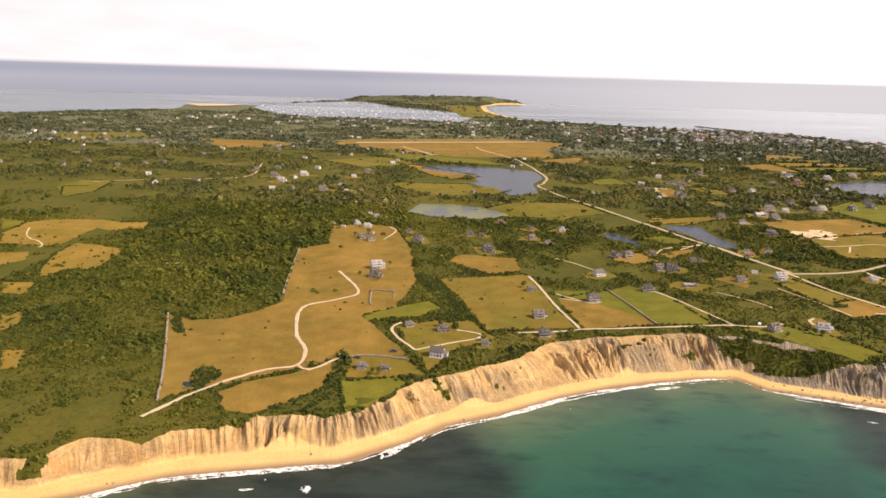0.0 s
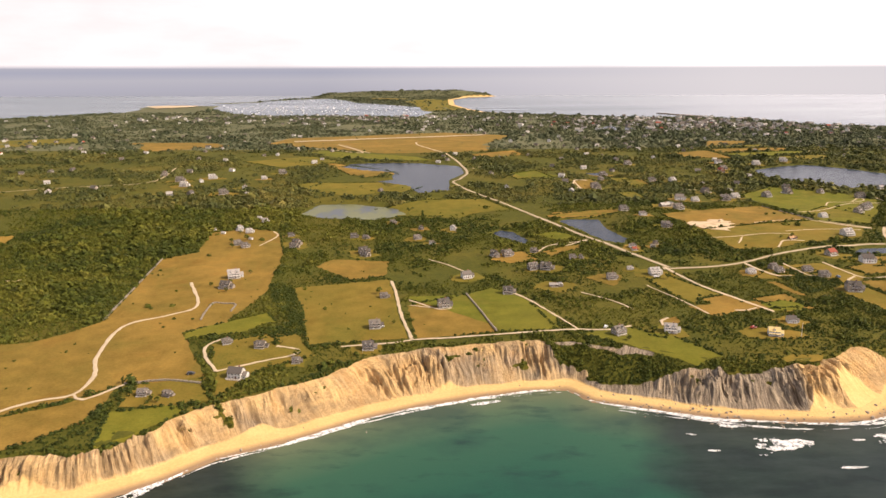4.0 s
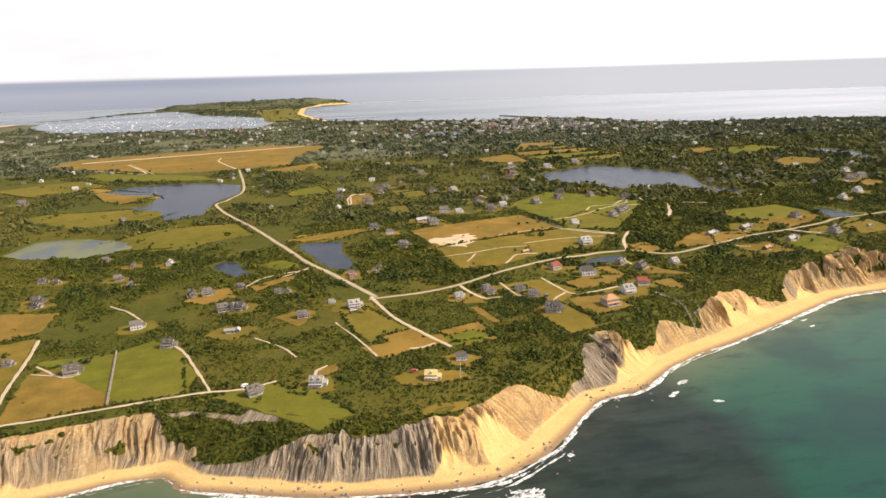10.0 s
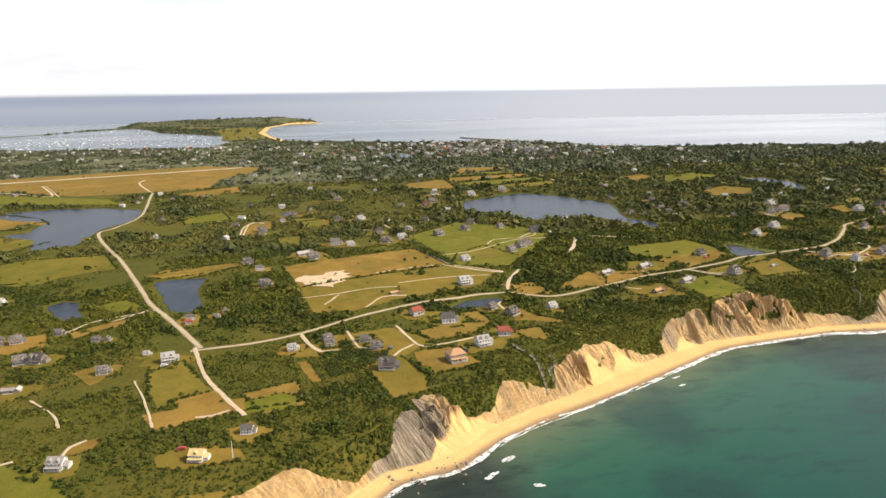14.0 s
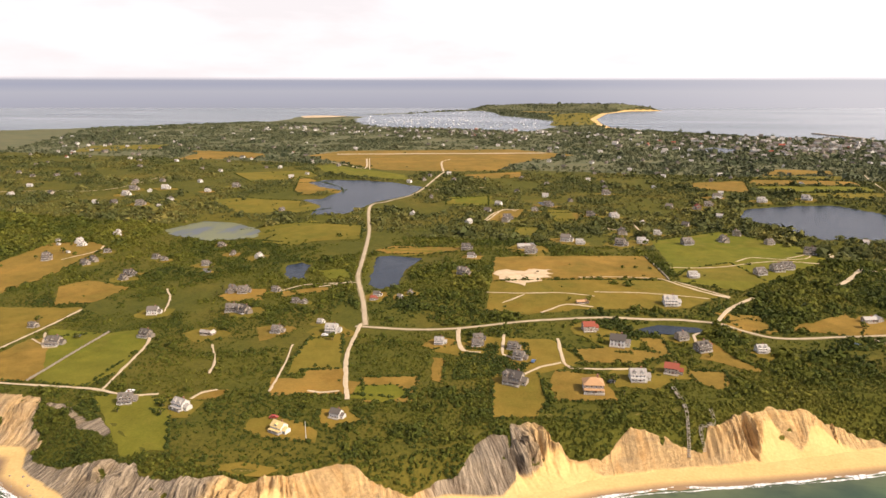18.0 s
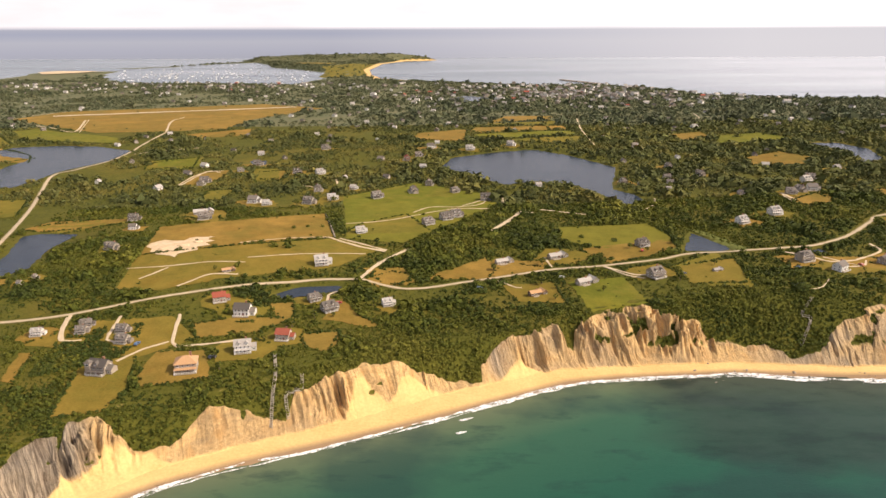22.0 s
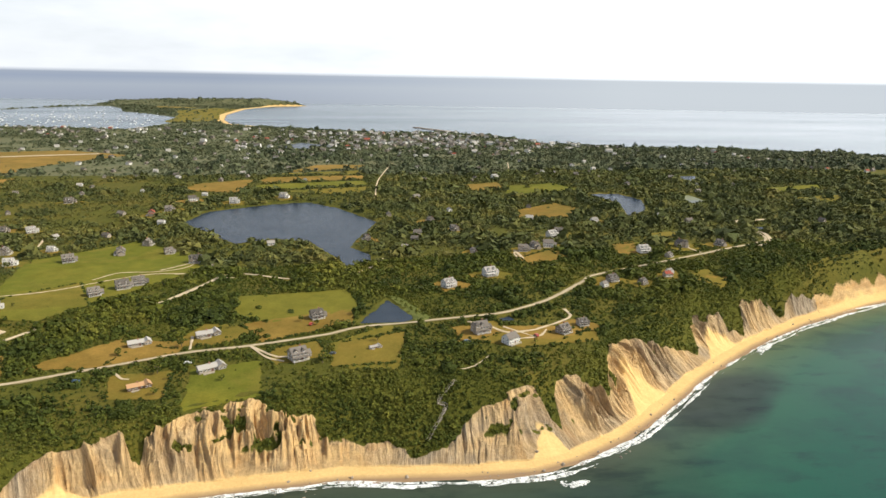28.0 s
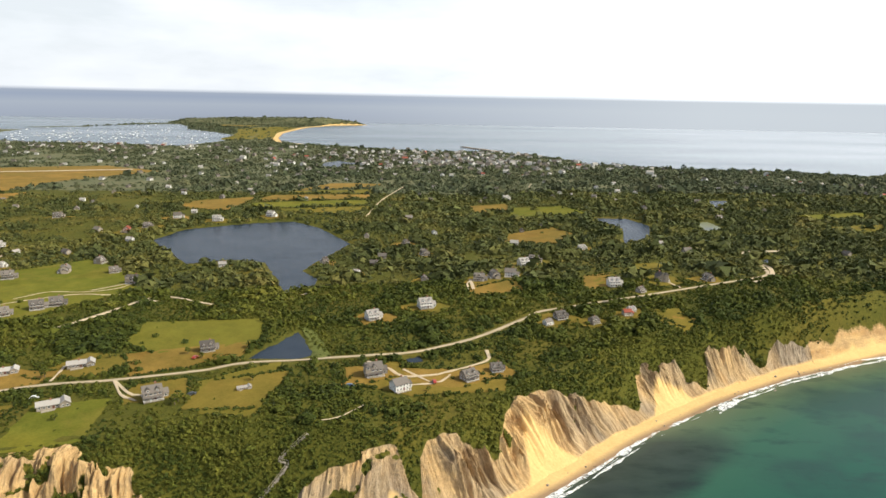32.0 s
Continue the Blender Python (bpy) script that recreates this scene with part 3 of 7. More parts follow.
FIELDS.append(("dry", [(609, 1271), (622, 1322), (767, 1348), (768, 1289), (623, 1246)]))
FIELDS.append(("green", [(612, 1217), (622, 1233), (768, 1274), (771, 1224), (630, 1178)]))
FIELDS.append(("olive", [(633, 1167), (773, 1211), (775, 1176), (736, 1139)]))
FIELDS.append(("dry", [(908, 1241), (967, 1256), (959, 1194), (915, 1177)]))
FIELDS.append(("green", [(968, 1214), (1039, 1208), (1055, 1136), (951, 1134)]))
FIELDS.append(("green", [(208, 1041), (250, 1057), (283, 1004), (226, 1002)]))
FIELDS.append(("olive", [(345, 988), (371, 989), (387, 933), (363, 931)]))
FIELDS.append(("dry", [(871, 785), (903, 797), (907, 769), (873, 760)]))
FIELDS.append(("olive", [(968, 808), (993, 816), (987, 781), (962, 772)]))
FIELDS.append(("green", [(1314, 1128), (1434, 1161), (1412, 1128), (1307, 1090)]))
FIELDS.append(("olive", [(1319, 1051), (1399, 1070), (1363, 1018), (1299, 1008)]))
FIELDS.append(("olive", [(991, 724), (1009, 726), (1009, 693), (998, 684), (986, 700)]))
FIELDS.append(("dry", [(-251, 1507), (-240, 1688), (131, 1902), (302, 1764), (204, 1476), (208, 1334), (13, 1296)]))
FIELDS.append(("dry", [(128, 1492), (180, 1500), (226, 1429), (186, 1390)]))
FIELDS.append(("dry", [(790, 638), (815, 637), (818, 624), (793, 609)]))
ROADS.append(("path", 2.6, [(-139, 287), (-131, 301), (-125, 312), (-113, 327), (-96, 343), (-81, 350), (-81, 372), (-92, 399), (-98, 448), (-77, 469), (-65, 489), (-88, 544)]))
ROADS.append(("path", 2.0, [(-81, 350), (-73, 344), (-60, 361)]))
ROADS.append(("path", 2.2, [(-18, 376), (-31, 398), (-34, 413), (-29, 422)]))
ROADS.append(("path", 2.2, [(-18, 376), (4, 389), (19, 397), (21, 405), (7, 411)]))
ROADS.append(("path", 2.4, [(45, 409), (76, 414), (87, 418), (113, 420), (151, 424), (181, 427), (206, 425), (221, 430)]))
ROADS.append(("path", 2.4, [(86, 419), (78, 462), (73, 503), (67, 541)]))
ROADS.append(("path", 2.0, [(188, 426), (181, 446), (164, 491), (152, 508)]))
ROADS.append(("path", 1.6, [(83, 482), (102, 474)]))
ROADS.append(("path", 2.0, [(-60, 705), (-52, 687), (-61, 652)]))
ROADS.append(("path", 2.0, [(-464, 893), (-379, 930), (-285, 967), (-299, 1109)]))
ROADS.append(("road", 3.4, [(124, 1302), (151, 1073), (139, 988), (130, 946), (185, 806), (223, 697), (240, 648), (266, 596), (286, 552)]))
ROADS.append(("path", 3.0, [(282, 554), (293, 508), (307, 473), (319, 448)]))
ROADS.append(("road", 2.8, [(280, 549), (318, 551), (349, 560), (384, 579), (417, 593), (451, 606), (482, 615), (508, 616)]))
ROADS.append(("path", 3.2, [(508, 616), (519, 647), (538, 677)]))
ROADS.append(("path", 2.2, [(522, 673), (484, 697)]))
ROADS.append(("path", 1.6, [(231, 459), (222, 478), (205, 500)]))
ROADS.append(("path", 1.6, [(276, 446), (267, 477), (255, 510)]))
ROADS.append(("path", 1.6, [(131, 550), (114, 579), (95, 600)]))
ROADS.append(("path", 2.0, [(348, 558), (354, 537), (360, 525)]))
ROADS.append(("path", 2.0, [(378, 556), (383, 526), (390, 523)]))
ROADS.append(("path", 2.4, [(411, 558), (420, 522), (433, 520), (458, 526)]))
ROADS.append(("path", 1.8, [(366, 610), (378, 630)]))
ROADS.append(("path", 2.6, [(601, 717), (618, 748), (634, 774), (643, 771)]))
ROADS.append(("path", 1.8, [(217, 624), (239, 637)]))
ROADS.append(("path", 2.0, [(-98, 1503), (-13, 1296)]))
ROADS.append(("road", 2.8, [(578, 613), (599, 619), (635, 627), (672, 629), (712, 637), (738, 646), (776, 651), (820, 657), (858, 674), (899, 709), (918, 726), (990, 752), (1050, 777), (1111, 807), (1128, 841), (1140, 900), (1184, 913)]))
ROADS.append(("road", 2.8, [(510, 616), (532, 604), (549, 603), (578, 613)]))
ROADS.append(("path", 2.2, [(480, 695), (501, 680), (521, 670)]))
ROADS.append(("path", 2.6, [(598, 715), (615, 738), (640, 783), (686, 760)]))
ROADS.append(("path", 2.0, [(672, 627), (688, 609), (699, 609)]))
ROADS.append(("path", 2.0, [(622, 832), (616, 795), (596, 790)]))
ROADS.append(("path", 1.6, [(822, 633), (838, 616), (847, 626)]))
ROADS.append(("path", 2.4, [(828, 1541), (789, 1295), (773, 1125)]))
ROADS.append(("path", 1.8, [(738, 765), (752, 784), (761, 811)]))
ROADS.append(("path", 2.6, [(802, 645), (815, 633), (822, 624), (840, 626)]))
ROADS.append(("path", 2.2, [(840, 626), (868, 644), (870, 660)]))
ROADS.append(("path", 2.0, [(671, 628), (682, 610), (692, 602)]))
ROADS.append(("path", 2.0, [(821, 613), (838, 615)]))
ROADS.append(("path", 1.8, [(1009, 1347), (1049, 1521)]))
ROADS.append(("path", 2.0, [(1023, 796), (1029, 771)]))
ROADS.append(("path", 2, [(582, 804), (609, 833)]))
ROADS.append(("runway", 22, [(-208, 1583), (231, 1804)]))
ROADS.append(("path", 2.0, [(-232, 1676), (-276, 1548)]))
ROADS.append(("path", 2.2, [(290, 899), (295, 971), (312, 965)]))
ROADS.append(("path", 1.5, [(869, 770), (871, 794), (884, 808)]))
PONDS.append(("pond", 23.2, [(-48, 1119), (-34, 1158), (25, 1172), (79, 1163), (143, 1125), (148, 1047), (123, 978), (120, 893), (81, 877), (65, 936), (20, 973), (44, 985), (39, 1061), (-4, 1079)]))
PONDS.append(("marsh", 17.0, [(-46, 780), (-34, 834), (3, 839), (57, 811), (73, 773), (37, 747), (-21, 759)]))
PONDS.append(("pond", 21.0, [(228, 717), (240, 728), (270, 725), (268, 683), (277, 642), (270, 623), (254, 634), (242, 676)]))
PONDS.append(("pond", 17.0, [(157, 681), (165, 695), (178, 688), (185, 662), (194, 647), (183, 641), (170, 656)]))
PONDS.append(("pond", 25.7, [(564, 986), (579, 1047), (638, 1086), (688, 1104), (727, 1058), (766, 975), (742, 892), (734, 860), (751, 832), (751, 803), (729, 796), (715, 840), (697, 888), (660, 900), (629, 884), (602, 922)]))
PONDS.append(("pond", 26.7, [(756, 699), (772, 659), (760, 652), (734, 654)]))
PONDS.append(("pond", 19.4, [(458, 594), (470, 605), (495, 608), (500, 601), (481, 589), (464, 585)]))
PONDS.append(("pond", 33.8, [(1051, 1103), (1092, 1098), (1104, 1052), (1080, 984), (1041, 948), (1065, 1032)]))
PONDS.append(("pond", 32.9, [(1273, 1278), (1304, 1280), (1252, 1195), (1241, 1199)]))
PONDS.append(("marsh", 33.5, [(1164, 1075), (1188, 1085), (1185, 1040), (1159, 1025)]))
PONDS.append(("pond", 27.5, [(822, 651), (832, 654), (834, 647), (825, 645)]))
PONDS.append(("pond", 35.1, [(1144, 875), (1170, 881), (1156, 865), (1139, 862)]))
PONDS.append(("pond", 5.8, [(566, 2035), (639, 2162), (705, 2088), (645, 1958)]))
PONDS.append(("pond", 12.5, [(-140, 331), (-131, 333), (-129, 323), (-136, 323)]))
PONDS.append(("pond", 23.0, [(324, 1043), (345, 1046), (352, 1015), (336, 1014)]))
HOUSES["g"] += [(-24, 416, 7.3), (-2, 410, 8.6), (23, 387, 6.8), (-46, 349, 7.5), (-33, 348, 6.2), (-57, 530, 11.8), (-74, 648, 9.9), (64, 502, 7.8), (62, 441, 10.8), (61, 406, 10.1), (106, 478, 11.8), (153, 504, 10.8), (210, 419, 10.5), (-28, 647, 9.8), (40, 616, 9.4), (234, 529, 9.8), (163, 603, 11.2), (37, 626, 11.9), (84, 668, 9.4), (35, 675, 7.5), (-28, 657, 10.7), (-39, 686, 7.8), (190, 561, 12.1), (223, 587, 6.4), (-83, 657, 9.9), (364, 544, 8.9), (387, 537, 9.0), (393, 524, 9.7), (396, 492, 14), (495, 566, 12.2)]
HOUSES["g"] += [(303, 753, 11.9), (322, 671, 11.7), (362, 752, 13.3), (439, 816, 14), (310, 916, 13.1), (343, 1009, 14), (-286, 1025, 14), (-247, 975, 14), (-162, 883, 14), (-121, 1039, 13.6), (153, 603, 11.0), (160, 611, 6.4), (179, 562, 11.7), (187, 611, 8.1), (216, 588, 7.6), (23, 679, 9.1), (58, 732, 8.2), (88, 706, 7.8), (365, 536, 8.4), (484, 580, 9.9), (295, 616, 6.7), (500, 841, 14), (550, 894, 12.7), (551, 742, 12.4), (566, 757, 13.8), (605, 828, 14), (699, 605, 14), (708, 668, 12.2), (806, 628, 14), (856, 621, 11.5)]
HOUSES["g"] += [(872, 632, 9.4), (880, 799, 12.0), (936, 872, 13.6), (924, 711, 11.0), (1021, 792, 14), (1059, 793, 11.1), (575, 766, 13.4), (576, 861, 11.1), (536, 862, 14), (438, 871, 14), (310, 901, 12.7), (332, 973, 9.6), (399, 962, 11.8), (408, 1115, 14), (893, 807, 12.6), (837, 804, 8.9), (841, 914, 11.7), (823, 965, 11.5), (995, 763, 8.7), (944, 702, 9.0), (535, 1052, 12.3), (751, 885, 11.3)]
HOUSES["w"] += [(-5, 369, 11.8), (-59, 558, 14), (-83, 701, 9.5), (-107, 696, 4.7), (-77, 743, 8.8), (242, 420, 10.9), (125, 546, 11.4), (254, 551, 6.0), (269, 537, 11.8), (98, 649, 7.1), (119, 699, 9.8), (-94, 710, 10.7), (-119, 707, 6.0), (-75, 675, 4.5), (-86, 756, 6.3), (321, 431, 8.5), (342, 534, 8.7), (459, 514, 12.9), (447, 559, 14), (529, 576, 9.6), (479, 641, 14), (315, 723, 9.2), (401, 808, 10.5), (458, 833, 12.4), (290, 608, 5.7), (-228, 936, 14), (-209, 994, 14), (-144, 919, 10.7), (-131, 880, 7.3), (-136, 990, 9.8)]
HOUSES["w"] += [(272, 608, 7.6), (473, 880, 9.9), (498, 715, 10.7), (820, 609, 12.5), (801, 716, 12.9), (836, 736, 14), (906, 811, 13.5), (980, 780, 13.7), (975, 722, 7.4), (387, 819, 14), (426, 958, 13.0), (924, 857, 14), (914, 701, 8.1), (992, 924, 10.0), (971, 1298, 14), (550, 1109, 14), (601, 1090, 14.0), (658, 1120, 14), (764, 872, 6.0), (782, 836, 8.5)]
HOUSES["l"] += [(190, 517, 12.0), (606, 646, 15.4), (644, 651, 16.9), (654, 600, 17.4), (742, 612, 8.9), (356, 771, 20)]
HOUSES["y"] += [(301, 412, 10.0)]
HOUSES["o"] += [(437, 494, 13.1)]
HOUSES["r"] += [(428, 577, 11.8), (272, 601, 6.6), (477, 528, 11.6), (970, 715, 8.6), (522, 1028, 13.4)]
HOUSES["b"] += [(420, 624, 10.4), (621, 586, 14)]
FIELDS.append(("heath", [(-417, 624), (-419, 671), (-404, 686), (-354, 693), (-332, 683), (-303, 688), (-297, 659), (-325, 648), (-343, 658), (-344, 614), (-345, 589), (-394, 589)]))
FIELDS.append(("heath", [(-322, 526), (-333, 568), (-334, 600), (-321, 598), (-288, 588), (-280, 566), (-276, 523), (-297, 521), (-307, 497)]))
FIELDS.append(("heath", [(-328, 483), (-304, 487), (-296, 464), (-299, 457), (-314, 462)]))
FIELDS.append(("heath", [(-286, 417), (-272, 424), (-264, 399), (-267, 388)]))
FIELDS.append(("green", [(-455, 684), (-423, 676), (-415, 648), (-428, 642)]))
FIELDS.append(("olive", [(-485, 858), (-454, 862), (-439, 820), (-459, 807)]))
FIELDS.append(("heath", [(-249, 359), (-234, 360), (-226, 338), (-233, 334)]))
FIELDS.append(("heath", [(-380, 565), (-365, 564), (-356, 568), (-345, 543), (-352, 536), (-353, 522)]))
ROADS.append(("track", 2.0, [(-404, 649), (-392, 624), (-380, 610), (-370, 604), (-359, 592), (-356, 582)]))
# drives, tracks and small lots between the scrub
ROADS.append(("path", 2.0, [(245, 634), (222, 633), (202, 627), (191, 611)]))
ROADS.append(("path", 1.4, [(349, 629), (374, 632), (402, 640), (427, 640)]))
ROADS.append(("path", 2.0, [(395, 598), (402, 608), (410, 618), (428, 618)]))
ROADS.append(("path", 2.0, [(348, 555), (353, 538), (359, 526), (370, 526)]))
ROADS.append(("path", 2.2, [(417, 524), (407, 515), (399, 502)]))
ROADS.append(("path", 1.8, [(311, 456), (303, 452), (295, 452)]))
ROADS.append(("path", 2.2, [(241, 429), (242, 437), (248, 442)]))
ROADS.append(("path", 1.8, [(538, 779), (553, 799), (580, 800), (601, 812), (609, 845)]))
ROADS.append(("path", 3.0, [(873, 802), (873, 774)]))
ROADS.append(("path", 1.3, [(785, 576), (793, 579), (804, 592)]))
ROADS.append(("path", 4.5, [(1125, 867), (1133, 841), (1115, 802), (1093, 787)]))
ROADS.append(("path", 4.5, [(1125, 867), (1145, 896), (1185, 911)]))
ROADS.append(("path", 1.8, [(82, 494), (92, 483), (104, 471), (112, 474)]))
ROADS.append(("path", 1.5, [(412, 682), (443, 694), (475, 700)]))
ROADS.append(("path", 2.2, [(475, 700), (498, 681), (522, 672)]))
ROADS.append(("path", 1.8, [(480, 739), (500, 745), (518, 753), (533, 763), (555, 781), (578, 793), (613, 793), (624, 827)]))
ROADS.append(("path", 1.4, [(426, 649), (462, 659), (507, 664)]))
ROADS.append(("path", 2.2, [(418, 898), (437, 888)]))
ROADS.append(("path", 2.4, [(456, 894), (449, 927)]))
ROADS.append(("path", 2.2, [(493, 576), (492, 588), (496, 595)]))
ROADS.append(("path", 1.6, [(599, 613), (609, 599), (613, 598)]))
ROADS.append(("path", 2.0, [(637, 631), (635, 652)]))
ROADS.append(("path", 2.4, [(287, 895), (288, 942), (297, 969), (313, 975)]))
ROADS.append(("path", 4.0, [(-155, 1414), (-88, 1360), (-29, 1313), (-98, 1490)]))
ROADS.append(("path", 4.0, [(121, 1307), (72, 1465), (65, 1550)]))
ROADS.append(("path", 3.0, [(161, 1090), (191, 1114), (231, 1137)]))
FIELDS.append(("dry", [(514, 613), (515, 635), (536, 639), (543, 618), (532, 608)]))
FIELDS.append(("dry", [(458, 575), (473, 576), (478, 550), (467, 555)]))
FIELDS.append(("dry", [(494, 553), (494, 574), (501, 583), (514, 560), (527, 546), (521, 542)]))
FIELDS.append(("dry", [(489, 523), (499, 531), (504, 540), (508, 524), (502, 513), (492, 516)]))
FIELDS.append(("mixed", [(522, 569), (530, 583), (539, 572), (532, 559)]))
FIELDS.append(("dry", [(576, 620), (601, 653), (635, 645), (631, 630), (581, 617)]))
FIELDS.append(("olive", [(484, 706), (498, 744), (532, 774), (554, 721), (521, 714)]))
FIELDS.append(("green", [(209, 1022), (255, 1065), (271, 994), (235, 979)]))
FIELDS.append(("dry", [(217, 736), (231, 759), (300, 759), (293, 739), (234, 729)]))
FIELDS.append(("dry", [(192, 610), (211, 621), (231, 626), (227, 615), (199, 595)]))
FIELDS.append(("olive", [(259, 530), (275, 531), (285, 509), (285, 484), (275, 466), (266, 491)]))
FIELDS.append(("green", [(318, 463), (336, 472), (348, 463), (339, 450), (319, 450)]))
FIELDS.append(("green", [(195, 669), (218, 674), (235, 648), (216, 643)]))
FIELDS.append(("dry", [(147, 591), (156, 612), (178, 615), (188, 588), (164, 580)]))
FIELDS.append(("dry", [(216, 533), (226, 542), (245, 537), (232, 511)]))
FIELDS.append(("olive", [(327, 873), (353, 881), (353, 833), (333, 824)]))
FIELDS.append(("dry", [(355, 968), (390, 978), (389, 927), (366, 926)]))
FIELDS.append(("dry", [(287, 957), (318, 979), (321, 926), (294, 895)]))
FIELDS.append(("olive", [(93, 857), (153, 826), (157, 788), (127, 746), (89, 751), (88, 787)]))
FIELDS.append(("dry", [(166, 1274), (255, 1347), (264, 1260), (202, 1229)]))
FIELDS.append(("dry", [(-574, 1561), (-411, 1558), (-307, 1463), (-481, 1455)]))
FIELDS.append(("dry", [(-21, 1029), (-86, 1173), (16, 1100), (43, 1070), (17, 1005)]))
FIELDS.append(("olive", [(20, 900), (56, 949), (87, 928), (65, 883)]))
FIELDS.append(("green", [(-136, 1316), (-108, 1344), (71, 1242), (106, 1176), (-49, 1210)]))
FIELDS.append(("olive", [(-215, 1178), (-113, 1255), (-47, 1170), (-130, 1094)]))
FIELDS.append(("dry", [(315, 475), (345, 486), (350, 455), (328, 448)]))
FIELDS.append(("dry", [(1, 586), (13, 607), (62, 596), (61, 556), (38, 545)]))
FIELDS.append(("dry", [(241, 429), (244, 440), (254, 443), (253, 432)]))
FIELDS.append(("dry", [(510, 617), (534, 637), (541, 615), (521, 604)]))
FIELDS.append(("olive", [(261, 521), (278, 534), (309, 462), (294, 453)]))
FIELDS.append(("dry", [(865, 772), (909, 803), (913, 772), (876, 757)]))
FIELDS.append(("dry", [(963, 809), (990, 821), (978, 778), (958, 773)]))
FIELDS.append(("dry", [(992, 722), (1014, 703), (998, 689), (991, 709)]))
FIELDS.append(("olive", [(1017, 849), (1053, 856), (1031, 820), (1011, 821)]))
FIELDS.append(("olive", [(715, 623), (753, 647), (759, 613), (753, 580), (728, 585)]))
FIELDS.append(("dry", [(789, 612), (796, 629), (807, 627), (803, 617), (796, 610)]))
FIELDS.append(("dry", [(821, 635), (847, 633), (874, 624), (852, 610), (825, 614)]))
CLEARED = [(-232, 548), (-229, 559), (-224, 564), (-220, 551), (-224, 544)]


def smooth(a, b, x):
    u = np.clip((np.asarray(x, float) - a) / (b - a), 0, 1)
    return u * u * (3 - 2 * u)


def plateau(x, y):
    """Height of the rolling land, with no cliffs."""
    x, y = np.asarray(x, float), np.asarray(y, float)
    h = 13.0 + 13.0 * smooth(350, 820, x) + 9 * smooth(900, 1100, x)
    h = h + 4 * np.exp(-(((x - 300) / 170) ** 2) - ((y - 430) / 90) ** 2) + 6 * np.exp(-(((x - 380) / 160) ** 2) - ((y - 690) / 130) ** 2)
    h = h + 12 * smooth(480, 1050, y) * (1 - smooth(350, 900, x)) - 4 * np.exp(-(((x - 560) / 90) ** 2) - ((y - 600) / 90) ** 2)
    h = h + 6 * np.exp(-(((x - 900) / 120) ** 2) - ((y - 790) / 100) ** 2)
    h = 4 + (h - 4) * (1 - smooth(1150, 2300, y))
    for j, row in enumerate(HILLS):
        for i, w in enumerate(row):
            h = h + w * np.exp(-((x + 50 - 200 * i) ** 2 + (y - 380 - 190 * j) ** 2) / (2 * 130**2))
    # the far neck's wooded hill
    ridge = np.interp(x, [-760, -640, -380, 20, 340, 470, 545, 570], [6, 23, 36, 43, 42, 36, 24, 4])
    return np.maximum(h, ridge * np.exp(-(((y - 4890) / 170) ** 2)))


def polyline(p):
    return np.array(p, float)


def to_line(x, y, line):
    """Distance to a polyline."""
    best = np.full(np.shape(x), 1e9)
    for (ax, ay), (bx, by) in zip(line[:-1], line[1:]):
        dx, dy = bx - ax, by - ay
        u = np.clip(((x - ax) * dx + (y - ay) * dy) / (dx * dx + dy * dy + 1e-9), 0, 1)
        np.minimum(best, np.hypot(x - ax - u * dx, y - ay - u * dy), out=best)
    return best


def along(x, y, line):
    """How far along a polyline its nearest point lies."""
    best, where, run = np.full(np.shape(x), 1e9), np.zeros(np.shape(x)), 0.0
    for (ax, ay), (bx, by) in zip(line[:-1], line[1:]):
        dx, dy = bx - ax, by - ay
        ln = math.hypot(dx, dy)
        u = np.clip(((x - ax) * dx + (y - ay) * dy) / (dx * dx + dy * dy + 1e-9), 0, 1)
        d = np.hypot(x - ax - u * dx, y - ay - u * dy)
        where = np.where(d < best, run + u * ln, where)
        best, run = np.minimum(best, d), run + ln
    return where


def inside(x, y, poly):
    x, y = np.asarray(x, float), np.asarray(y, float)
    odd = np.zeros(x.shape, bool)
    for (ax, ay), (bx, by) in zip(poly, poly[1:] + poly[:1]):
        if ay != by:
            odd ^= ((ay > y) != (by > y)) & (x < (bx - ax) * (y - ay) / (by - ay) + ax)
    return odd


def wave_noise(x, y, size, seed, octaves=4):
    """Smooth value noise between -1 and 1, in numpy."""
    tot, amp, norm = 0.0, 1.0, 0.0
    for o in range(octaves):
        px, py = x / size + 17.3 * seed, y / size + 5.1 * seed
        ix, iy = np.floor(px), np.floor(py)
        fx, fy = px - ix, py - iy
        fx, fy = fx * fx * (3 - 2 * fx), fy * fy * (3 - 2 * fy)

        def h(a, c):
            s = np.sin(a * 127.1 + c * 311.7 + seed * 74.7 + o * 19.19) * 43758.5453
            return (s - np.floor(s)) * 2 - 1

        v = h(ix, iy) * (1 - fx) * (1 - fy) + h(ix + 1, iy) * fx * (1 - fy) + h(ix, iy + 1) * (1 - fx) * fy + h(ix + 1, iy + 1) * fx * fy
        tot, norm, amp, size = tot + amp * v, norm + amp, amp * 0.5, size * 0.5
    return tot / norm


SOUTH = polyline(SHORE)
TOPLINE = polyline(BLUFF_TOP)
SOUTH_RUN = np.r_[0, np.cumsum(np.hypot(*np.diff(SOUTH, axis=0).T))]
LAND = SHORE + EAST_SHORE + WEST_SHORE
COAST = polyline(EAST_SHORE + WEST_SHORE)
TOP_POLY = BLUFF_TOP + [(2600, 2500), (2600, 5600), (-2600, 5600), (-2600, 120)]


